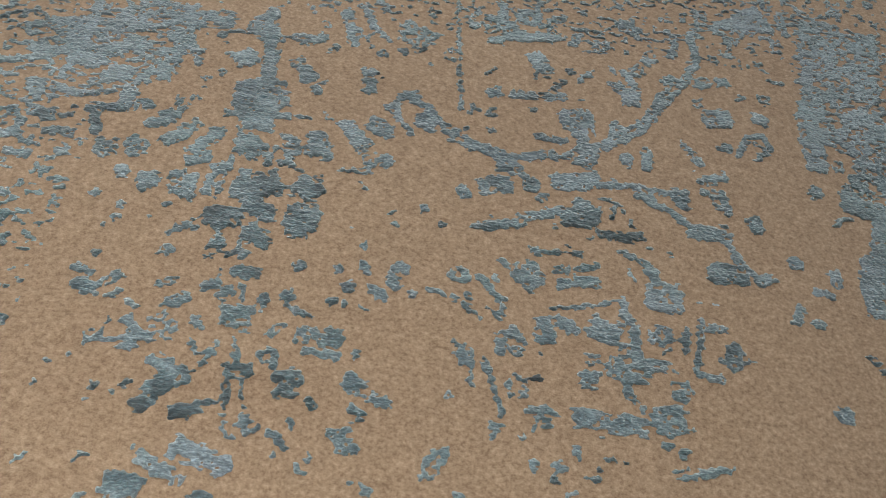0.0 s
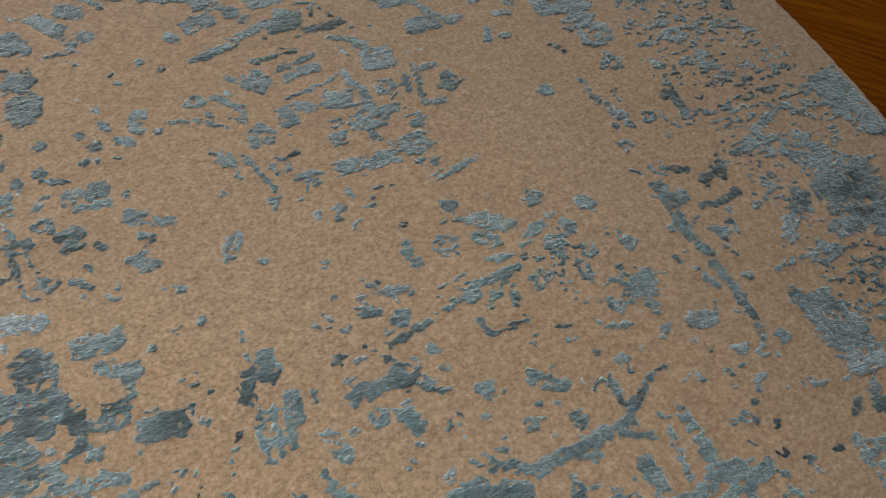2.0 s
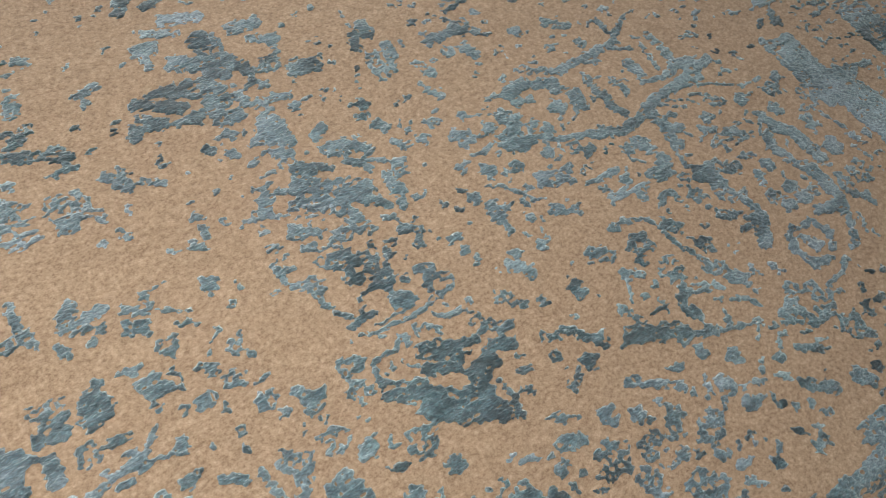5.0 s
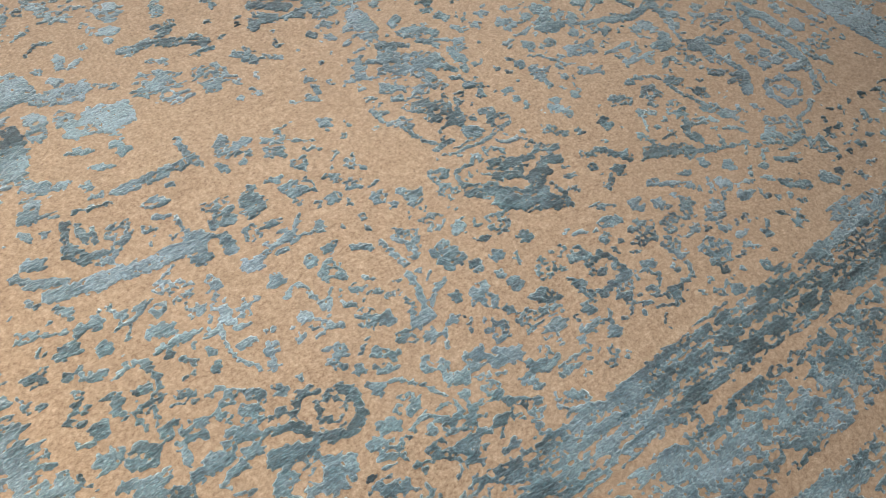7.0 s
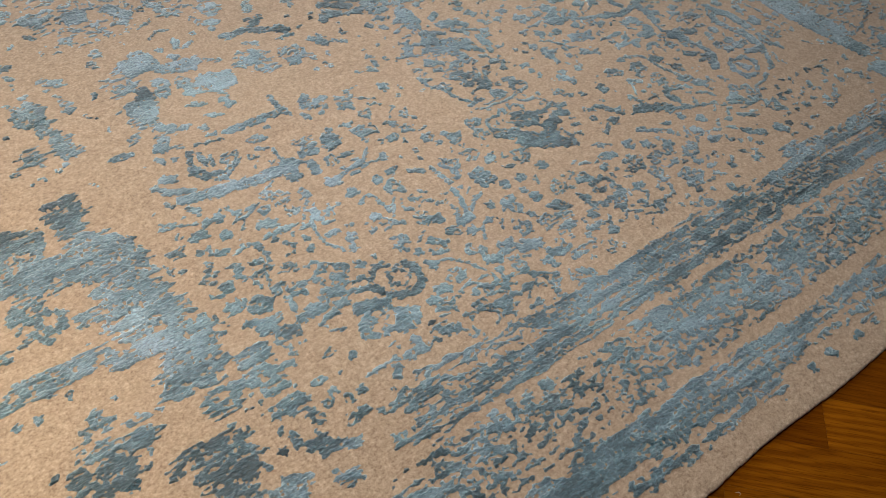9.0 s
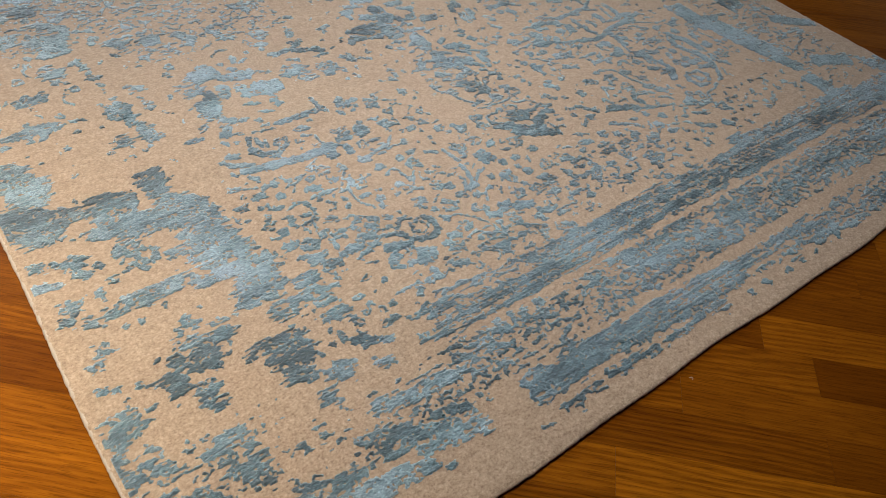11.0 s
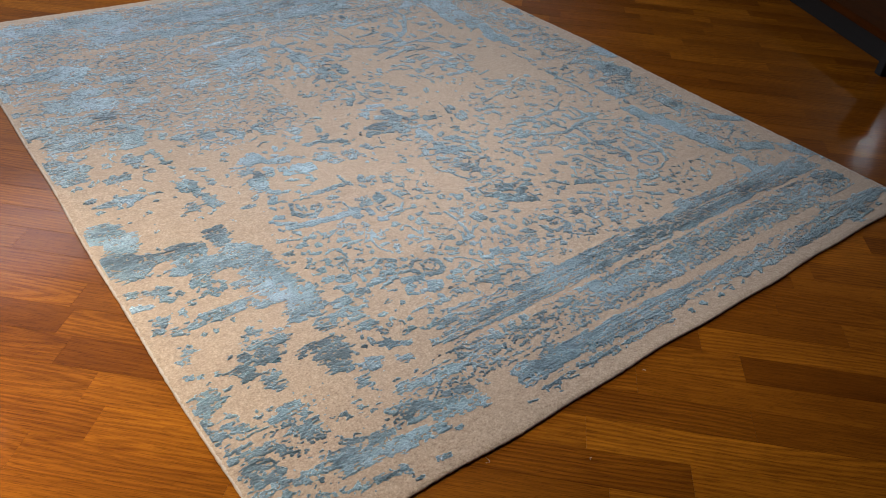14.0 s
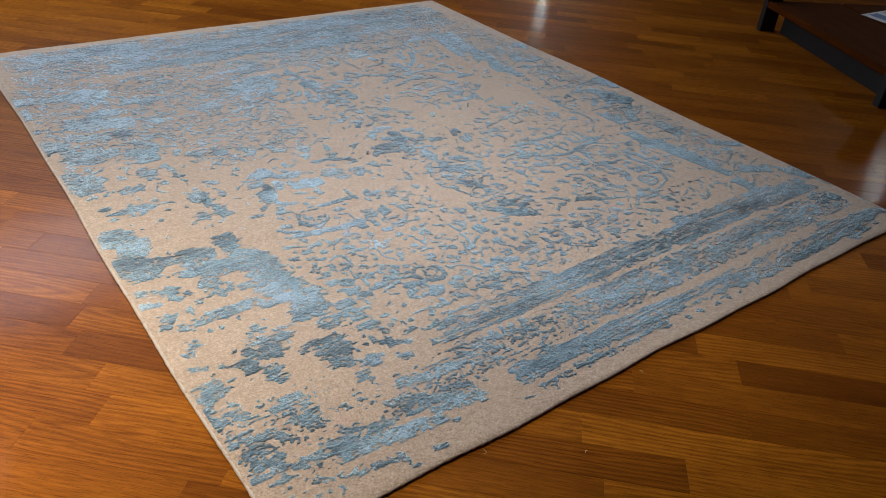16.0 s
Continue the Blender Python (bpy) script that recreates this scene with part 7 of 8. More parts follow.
blot(0.848, 2.116, 0.866, 2.089, 0.024, 0.64, 0.1)
blot(0.895, 2.181, 0.923, 2.174, 0.025, 0.66, 0.15)
stem(0.004, 0.66, (0.880, 2.172), (0.894, 2.118))
blot(0.949, 2.081, 0.966, 2.038, 0.014, 0.6, 0.03)
blot(0.989, 2.088, 1.030, 2.107, 0.019, 0.64, 0.03)
blot(1.034, 2.061, 1.067, 2.096, 0.018, 0.62, 0.03)
leaf(1.071, 2.097, 1.066, 2.126, 0.012, 0.42)
blot(1.067, 2.033, 1.106, 2.079, 0.020, 0.6, 0.03)
blot(1.106, 2.012, 1.142, 2.068, 0.019, 0.58, 0.03)
bloom(0.989, 2.011, 0.018, 0.5, 0.005, 5)
bloom(1.032, 2.018, 0.017, 0.5, 0.005, 5)
blot(1.054, 1.961, 1.073, 1.964, 0.031, 0.55, 0.03)
blot(1.016, 1.971, 1.031, 1.973, 0.019, 0.55, 0.03)
blot(0.912, 2.029, 0.937, 2.027, 0.014, 0.62, 0.03)
blot(0.883, 1.975, 0.879, 2.007, 0.012, 0.6, 0.03)
blot(1.154, 2.328, 1.189, 2.271, 0.026, 0.64, 0.1)
stem(0.011, 0.64, (1.176, 2.290), (1.129, 2.287))
blot(1.135, 2.220, 1.158, 2.238, 0.037, 0.66, 0.03)
blot(1.184, 2.250, 1.192, 2.186, 0.018, 0.6, 0.03)
blot(1.152, 2.160, 1.207, 2.176, 0.029, 0.6, 0.1)
blot(1.152, 2.123, 1.214, 2.140, 0.040, 0.66, 0.08)
blot(1.172, 2.091, 1.213, 2.098, 0.030, 0.64, 0.03)
blot(1.228, 2.238, 1.258, 2.198, 0.026, 0.64, 0.1)
blot(1.264, 2.186, 1.276, 2.170, 0.014, 0.64, 0.03)
blot(1.178, 2.063, 1.191, 2.037, 0.031, 0.5, 0.03)
blot(1.210, 2.051, 1.224, 2.020, 0.014, 0.5, 0.03)
blot(1.244, 2.074, 1.254, 2.025, 0.015, 0.52, 0.03)
blot(1.285, 2.087, 1.301, 2.039, 0.029, 0.55, 0.03)
blot(1.186, 1.967, 1.223, 1.962, 0.040, 0.45, 0.03)
blot(1.195, 2.000, 1.214, 1.930, 0.021, 0.48, 0.03)
blot(1.235, 2.006, 1.247, 1.966, 0.015, 0.5, 0.03)
blot(1.276, 1.991, 1.304, 1.969, 0.031, 0.48, 0.03)
blot(1.276, 1.940, 1.310, 1.930, 0.028, 0.5, 0.03)
blot(1.159, 1.912, 1.186, 1.897, 0.031, 0.46, 0.03)
blot(1.126, 1.978, 1.124, 1.941, 0.014, 0.52, 0.03)
blot(1.149, 1.987, 1.149, 1.950, 0.014, 0.52, 0.03)
stem(0.005, 0.5, (1.117, 1.877), (1.142, 1.900), (1.168, 1.923))
blot(1.220, 1.902, 1.248, 1.877, 0.024, 0.5, 0.03)
blot(1.274, 1.910, 1.299, 1.904, 0.023, 0.46, 0.03)
blot(1.324, 2.117, 1.355, 2.082, 0.022, 0.62, 0.03)
blot(1.363, 2.124, 1.397, 2.106, 0.028, 0.6, 0.03)
blot(1.349, 2.241, 1.355, 2.190, 0.022, 0.64, 0.03)
blot(1.385, 2.052, 1.403, 2.044, 0.025, 0.52, 0.03)
stem(0.006, 0.55, (1.334, 2.022), (1.380, 2.024))
blot(1.293, 2.371, 1.319, 2.290, 0.020, 0.7, 0.03)
stem(0.013, 0.7, (1.327, 2.378), (1.347, 2.338), (1.374, 2.315))
blot(1.398, 2.363, 1.437, 2.320, 0.026, 0.66, 0.1)
blot(1.402, 2.180, 1.433, 2.198, 0.018, 0.64, 0.03)
blot(1.446, 2.157, 1.470, 2.136, 0.024, 0.66, 0.03)
stem(0.010, 0.66, (1.398, 2.173), (1.407, 2.138), (1.432, 2.112))
stem(0.007, 0.64, (1.485, 2.442), (1.498, 2.270), (1.507, 2.174))
bloom(1.527, 2.397, 0.022, 0.68, 0.009, 5)
blot(1.566, 2.451, 1.573, 2.383, 0.015, 0.7, 0.03)
blot(1.598, 2.419, 1.634, 2.426, 0.036, 0.68, 0.1)
blot(1.578, 2.362, 1.665, 2.380, 0.020, 0.7, 0.1)
blot(1.549, 2.346, 1.569, 2.350, 0.015, 0.68, 0.03)
blot(1.695, 2.364, 1.706, 2.395, 0.015, 0.68, 0.03)
blot(1.624, 2.328, 1.644, 2.290, 0.028, 0.68, 0.3)
blot(1.586, 2.226, 1.678, 2.233, 0.013, 0.64, 0.03)
blot(1.549, 2.219, 1.567, 2.227, 0.019, 0.62, 0.03)
blot(1.550, 2.175, 1.564, 2.180, 0.019, 0.62, 0.2)
leaf(1.698, 2.269, 1.734, 2.311, 0.013, 0.62)
bloom(1.831, 2.354, 0.015, 0.6, 0.000, 5)
blot(1.787, 2.442, 1.817, 2.417, 0.030, 0.62, 0.3)
blot(1.780, 2.255, 1.805, 2.252, 0.036, 0.62, 0.1)
blot(1.784, 2.317, 1.802, 2.279, 0.012, 0.62, 0.03)
blot(1.881, 2.430, 1.881, 2.378, 0.015, 0.62, 0.03)
stem(0.015, 0.6, (1.914, 2.437), (1.921, 2.364), (1.877, 2.286), (1.838, 2.232), (1.799, 2.175), (1.741, 2.134))
blot(1.854, 2.302, 1.875, 2.313, 0.017, 0.6, 0.03)
blot(1.970, 2.456, 2.058, 2.529, 0.033, 0.64, 0.2)
blot(2.016, 2.473, 2.074, 2.492, 0.032, 0.64, 0.25)
blot(1.920, 2.227, 1.961, 2.234, 0.039, 0.58, 0.25)
blot(1.952, 2.320, 1.968, 2.323, 0.022, 0.6, 0.2)
blot(2.010, 2.236, 2.018, 2.251, 0.023, 0.58, 0.03)
stem(0.011, 0.56, (1.968, 2.154), (1.984, 2.194), (2.015, 2.205), (2.025, 2.176), (1.997, 2.153))
blot(1.943, 2.174, 1.946, 2.163, 0.017, 0.56, 0.03)
stem(0.010, 0.56, (1.870, 2.168), (1.887, 2.147), (1.903, 2.126))
blot(1.686, 2.186, 1.715, 2.204, 0.027, 0.58, 0.2)
blot(1.700, 2.164, 1.716, 2.095, 0.022, 0.56, 0.03)
blot(1.674, 2.055, 1.728, 2.069, 0.024, 0.54, 0.03)
blot(1.769, 2.151, 1.776, 2.183, 0.017, 0.58, 0.03)
bloom(1.777, 2.117, 0.013, 0.52, 0.000, 5)
blot(1.811, 2.146, 1.810, 2.101, 0.017, 0.5, 0.03)
blot(1.662, 2.110, 1.585, 2.088, 0.011, 0.56, 0.03)
stem(0.014, 0.56, (1.474, 2.143), (1.531, 2.105), (1.576, 2.095), (1.612, 2.056), (1.626, 2.030))
blot(1.691, 2.003, 1.725, 1.998, 0.037, 0.5, 0.05)
blot(1.605, 1.974, 1.673, 2.000, 0.014, 0.52, 0.3)
stem(0.008, 0.5, (1.538, 1.949), (1.588, 1.966))
blot(1.513, 2.023, 1.523, 2.003, 0.017, 0.55, 0.03)
blot(1.556, 2.030, 1.573, 2.038, 0.023, 0.55, 0.2)
blot(1.582, 2.040, 1.587, 2.019, 0.016, 0.52, 0.03)
blot(1.903, 2.089, 1.938, 2.106, 0.017, 0.52, 0.03)
stem(0.014, 0.52, (1.896, 2.067), (1.928, 2.067), (1.931, 2.034))
blot(1.859, 2.067, 1.862, 2.034, 0.017, 0.5, 0.03)
stem(0.011, 0.52, (1.728, 2.057), (1.791, 2.062), (1.833, 2.024), (1.865, 1.998))
blot(1.967, 2.023, 1.978, 2.006, 0.018, 0.52, 0.03)
# the worn trunk of the border
blot(2.107, 2.251, 2.099, 2.147, 0.039, 0.62, 0.1)
blot(2.151, 2.232, 2.235, 2.209, 0.080, 0.66, 0.15)
blot(2.169, 2.155, 2.220, 2.128, 0.078, 0.6, 0.1)
blot(2.135, 2.094, 2.184, 2.080, 0.063, 0.55, 0.05)
blot(2.190, 2.082, 2.242, 2.074, 0.042, 0.58, 0.15)
blot(2.211, 2.080, 2.180, 1.976, 0.062, 0.6, 0.05)
blot(2.211, 2.025, 2.190, 1.962, 0.030, 0.62, 0.2)
blot(2.237, 2.009, 2.243, 1.962, 0.017, 0.58, 0.03)
blot(2.167, 1.971, 2.151, 1.881, 0.073, 0.6, 0.08)
blot(2.205, 1.935, 2.204, 1.874, 0.045, 0.6, 0.2)
blot(2.180, 1.866, 2.199, 1.840, 0.038, 0.6, 0.2)
blot(2.190, 1.830, 2.180, 1.786, 0.044, 0.55, 0.12)
blot(2.218, 1.826, 2.206, 1.788, 0.021, 0.62, 0.3)
blot(2.176, 1.744, 2.199, 1.730, 0.032, 0.5, 0.1)
leaf(2.185, 1.764, 2.192, 1.747, 0.012, 0.5)
blot(2.234, 2.179, 2.244, 2.133, 0.028, 0.6, 0.2)
blot(2.288, 2.196, 2.287, 2.166, 0.013, 0.6, 0.03)
stem(0.006, 0.55, (2.217, 2.121), (2.267, 2.146), (2.321, 2.163))
blot(2.228, 2.135, 2.247, 2.111, 0.022, 0.58, 0.2)
blot(2.268, 2.109, 2.285, 2.107, 0.012, 0.6, 0.03)
blot(2.371, 2.197, 2.356, 2.137, 0.025, 0.62, 0.25)
blot(2.324, 2.118, 2.354, 2.108, 0.022, 0.6, 0.2)
blot(2.426, 2.161, 2.424, 2.131, 0.018, 0.6, 0.2)
blot(2.397, 2.111, 2.389, 2.082, 0.014, 0.6, 0.03)
blot(2.488, 2.186, 2.516, 2.145, 0.076, 0.6, 0.2)
blot(2.508, 2.130, 2.514, 2.107, 0.031, 0.58, 0.1)
blot(2.545, 2.165, 2.565, 2.179, 0.018, 0.6, 0.2)
blot(2.345, 2.052, 2.365, 2.022, 0.045, 0.62, 0.25)
blot(2.360, 2.022, 2.355, 1.989, 0.040, 0.6, 0.2)
blot(2.309, 1.974, 2.367, 1.968, 0.029, 0.58, 0.2)
blot(2.370, 1.974, 2.386, 1.939, 0.037, 0.56, 0.15)
blot(2.386, 1.939, 2.453, 1.938, 0.019, 0.52, 0.1)
stem(0.010, 0.55, (2.439, 2.020), (2.441, 1.979), (2.448, 1.938))
leaf(2.421, 2.029, 2.417, 1.989, 0.013, 0.6)
blot(2.403, 2.052, 2.407, 2.038, 0.015, 0.6, 0.03)
blot(2.559, 2.087, 2.551, 2.051, 0.022, 0.58, 0.2)
blot(2.280, 1.901, 2.284, 1.889, 0.018, 0.6, 0.2)
blot(2.299, 1.887, 2.329, 1.859, 0.033, 0.58, 0.2)
blot(2.310, 1.898, 2.328, 1.889, 0.013, 0.6, 0.03)
blot(2.392, 1.857, 2.397, 1.856, 0.020, 0.6, 0.3)
blot(2.415, 1.848, 2.435, 1.845, 0.031, 0.6, 0.35)
blot(2.392, 1.827, 2.427, 1.810, 0.016, 0.62, 0.35)
blot(2.500, 1.900, 2.514, 1.892, 0.024, 0.6, 0.2)
blot(2.318, 1.807, 2.332, 1.794, 0.026, 0.6, 0.35)
blot(2.254, 1.804, 2.276, 1.807, 0.012, 0.58, 0.3)
blot(2.316, 1.773, 2.342, 1.753, 0.036, 0.58, 0.3)
blot(2.363, 1.801, 2.362, 1.790, 0.019, 0.6, 0.3)
blot(2.367, 1.761, 2.387, 1.758, 0.011, 0.6, 0.3)
blot(2.425, 1.770, 2.429, 1.758, 0.021, 0.6, 0.3)
blot(2.303, 1.699, 2.323, 1.699, 0.020, 0.5, 0.15)
blot(2.349, 1.708, 2.346, 1.667, 0.029, 0.52, 0.15)
blot(2.354, 1.655, 2.368, 1.643, 0.024, 0.55, 0.2)
blot(2.048, 1.726, 2.047, 1.711, 0.023, 0.6, 0.2)
blot(2.078, 2.100, 2.091, 2.092, 0.026, 0.6, 0.03)
blot(2.023, 1.957, 2.028, 1.944, 0.018, 0.6, 0.03)
blot(2.084, 1.944, 2.082, 1.920, 0.015, 0.58, 0.03)
blot(2.046, 1.909, 2.073, 1.901, 0.012, 0.6, 0.03)
blot(2.005, 1.849, 2.019, 1.875, 0.012, 0.6, 0.03)
blot(2.034, 1.850, 2.045, 1.854, 0.013, 0.6, 0.03)
blot(2.232, 1.648, 2.238, 1.642, 0.018, 0.5, 0.03)
# the near border, band by band
bar(1.00, 0.366, 2.48, 0.362, 0.096, 0.40, 0.30)
bar(0.66, 0.346, 1.04, 0.343, 0.060, 0.36, 0.30)
bar(0.66, 0.402, 1.00, 0.398, 0.045, 0.38, 0.42)
bar(1.75, 0.405, 2.30, 0.410, 0.050, 0.42, 0.35)
speckle(0.98, 0.165, 2.48, 0.300, 0.60, 0.46)
speckle(0.62, 0.170, 0.98, 0.300, 0.38, 0.33)
bar(0.72, 0.125, 1.36, 0.110, 0.066, 0.50, 0.20)
bar(1.05, 0.105, 1.36, 0.092, 0.050, 0.36, 0.22)
bar(1.30, 0.104, 2.44, 0.092, 0.066, 0.50, 0.42)
bar(1.60, 0.060, 2.30, 0.052, 0.020, 0.52, 0.45)
for k in range(26):
    at = 0.70 + 0.068 * k + rng.uniform(-0.02, 0.02)
    blot(at, 0.048 + rng.uniform(-0.012, 0.012), at + rng.uniform(0.012, 0.045), 0.050 + rng.uniform(-0.012, 0.012), rng.uniform(0.008, 0.02), 0.46, 0.1)
# finely worn stretches
speckle(0.05, 2.60, 2.45, 3.04, 0.40, 0.60)
speckle(2.24, 0.45, 2.50, 2.60, 0.16, 0.55)
speckle(0.02, 1.75, 0.60, 2.60, 0.24, 0.64)
speckle(0.45, 1.55, 0.96, 2.60, 0.24, 0.62)
speckle(0.96, 2.36, 2.20, 2.62, 0.26, 0.58)
speckle(0.02, 0.02, 0.30, 0.40, 0.10, 0.28)
speckle(0.30, 0.14, 0.66, 0.30, 0.14, 0.34)
for k in range(60):
    at = rng.uniform(0.3, 1.9)
    furrow(at, at + rng.uniform(0.15, 0.9), rng.choice((0.1, 0.23, 0.35)) + rng.uniform(-0.05, 0.05))
for k in range(14):
    furrow(0.5, 2.48, 0.315 + 0.007 * k + rng.uniform(-0.001, 0.001), 0.0012)
for k in range(80):
    at = rng.uniform(0.55, 2.3)
    score(at, at + rng.uniform(0.06, 0.35), rng.choice((0.105, 0.335, 0.375)) + rng.uniform(-0.035, 0.035), 0.0032)
score(0.6, 2.5, 0.306, 0.010)
score(0.9, 2.5, 0.160, 0.008)
fret(1.24, 1.07, 0.09, 0.09, 0.14)
fret(0.08, 0.14, 0.16, 0.22, 0.12)
fret(2.20, 2.30, 0.10, 0.30, 0.14)
fret(0.40, 0.75, 0.08, 0.26, 0.08)
# loose leaves and flecks
sprinkle(31, 0.05, 1.35, 0.98, 2.65, 430, 0.013, 0.6, 1.4)
sprinkle(32, 1.15, 2.25, 2.45, 3.0, 330, 0.014, 0.55, 1.4)
sprinkle(36, 1.3, 0.46, 2.1, 0.62, 130, 0.009, 0.46)
sprinkle(34, 0.45, 0.42, 1.6, 0.56, 110, 0.009, 0.42, 1.8)
sprinkle(35, 0.03, 0.5, 0.55, 1.35, 120, 0.007, 0.45, 2.0)
sprinkle(38, 2.1, 0.5, 2.5, 2.2, 280, 0.011, 0.56, 1.2)
sprinkle(37, 1.0, 1.45, 1.9, 2.3, 160, 0.006, 0.58, 1.3)
sprinkle(39, 1.0, 0.74, 2.1, 1.45, 330, 0.0052, 0.5, 1.2)
sprinkle(40, 1.35, 0.45, 2.15, 1.5, 300, 0.0065, 0.52, 1.2)
sprinkle(41, 0.45, 0.45, 1.35, 1.0, 160, 0.006, 0.52, 1.6)


# wear, ragged knots and clear margins
FIELD += RAGGED + 0.0005
FIELD = np.minimum(FIELD, (PITS + 0.60) * 0.010)
FIELD = np.minimum(FIELD, np.minimum(np.minimum(GX[None, :] - left_edge(GY)[:, None], right_edge(GY)[:, None] - GX[None, :]) - 0.004,
                                     np.minimum(GY[:, None] - near_edge(GX)[None, :], far_edge(GX)[None, :] - GY[:, None]) - 0.01))
# random tone; the exp term paints light caught by motif rims into the colour
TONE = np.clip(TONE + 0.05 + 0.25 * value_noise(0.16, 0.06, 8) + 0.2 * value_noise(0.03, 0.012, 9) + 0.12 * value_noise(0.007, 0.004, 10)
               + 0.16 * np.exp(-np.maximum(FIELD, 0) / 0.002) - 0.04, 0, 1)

rug = tagged(new("rug"), "beige wool rug with worn blue silk floral pattern on parquet", "rug")


def wool_pile():
    """The beige ground: a soft, slightly uneven slab with rolled edges."""
    ku, kv = 190, 220
    u, v = np.linspace(0, 1, ku + 1), np.linspace(0, 1, kv + 1)
    yy = v[:, None] * np.ones((1, ku + 1))
    xx = np.ones((kv + 1, 1)) * u[None, :]
    ys = near_edge(xx * 2.56) * (1 - yy) + far_edge(xx * 2.56) * yy
    xs = left_edge(ys) * (1 - xx) + right_edge(ys) * xx
    rim = np.minimum(np.minimum(xs - left_edge(ys), right_edge(ys) - xs), np.minimum(ys - near_edge(xs), far_edge(xs) - ys))
    zs = RUG_Z + swell(xs, ys) * np.clip(rim / 0.05, 0, 1)
    verts = [np.stack((xs, ys, zs), -1).reshape(-1, 3)]
    idx = np.arange((kv + 1) * (ku + 1)).reshape(kv + 1, ku + 1)
    quads = [np.stack((idx[:-1, :-1], idx[:-1, 1:], idx[1:, 1:], idx[1:, :-1]), -1).reshape(-1, 4)]
    loop = np.concatenate((idx[0, :-1], idx[:-1, -1], idx[-1, :0:-1], idx[:0:-1, 0]))
    top = verts[0][loop]
    x, y = top[:, 0], top[:, 1]
    side = np.stack(((right_edge(y) - x < 0.01) * 1.0 - (x - left_edge(y) < 0.01), (far_edge(x) - y < 0.01) * 1.0 - (y - near_edge(x) < 0.01)), -1)
    last, total = loop, len(verts[0])
    fuzz = np.random.default_rng(5).uniform(-1, 1, len(loop))
    for push, z in ((0.004, 0.0105), (0.0055, 0.0065), (0.003, 0.0005)):
        ring = top.copy()
        ring[:, :2] += side * (push + 0.0012 * fuzz[:, None])
        ring[:, 2] = z
        new_idx = np.arange(total, total + len(loop))
        total += len(loop)
        verts.append(ring)
        quads.append(np.stack((last, new_idx, np.roll(new_idx, -1), np.roll(last, -1)), -1))
        last = new_idx
    ob = new("wool_ground", mesh_arrays("wool_ground", np.concatenate(verts), np.concatenate(quads), WOOL))
    ob.parent = rug
    ob["label"] = "beige mottled wool pile"


def label_cells(inside):
    """Numbers the connected pieces of a grid of cells, row run by row run."""
    parent = []

    def root(a):
        while parent[a] != a:
            parent[a] = parent[parent[a]]
            a = parent[a]
        return a

    out = np.full(inside.shape, -1, np.int64)
    before = []
    for j in range(inside.shape[0]):
        row = np.concatenate(([0], inside[j].astype(np.int8), [0]))
        step = np.diff(row)
        runs, p = [], 0
        for a, b in zip(np.flatnonzero(step == 1), np.flatnonzero(step == -1)):
            mine = len(parent)
            parent.append(mine)
            while p < len(before) and before[p][1] <= a:
                p += 1
            q = p
            while q < len(before) and before[q][0] < b:
                ra, rb = root(before[q][2]), root(mine)
                if ra != rb:
                    parent[rb] = ra
                q += 1
            out[j, a:b] = mine
            runs.append((a, b, mine))
        before = runs
    roots = np.array([root(k) for k in range(len(parent))] or [0])
    return np.where(out >= 0, roots[np.maximum(out, 0)], -1)


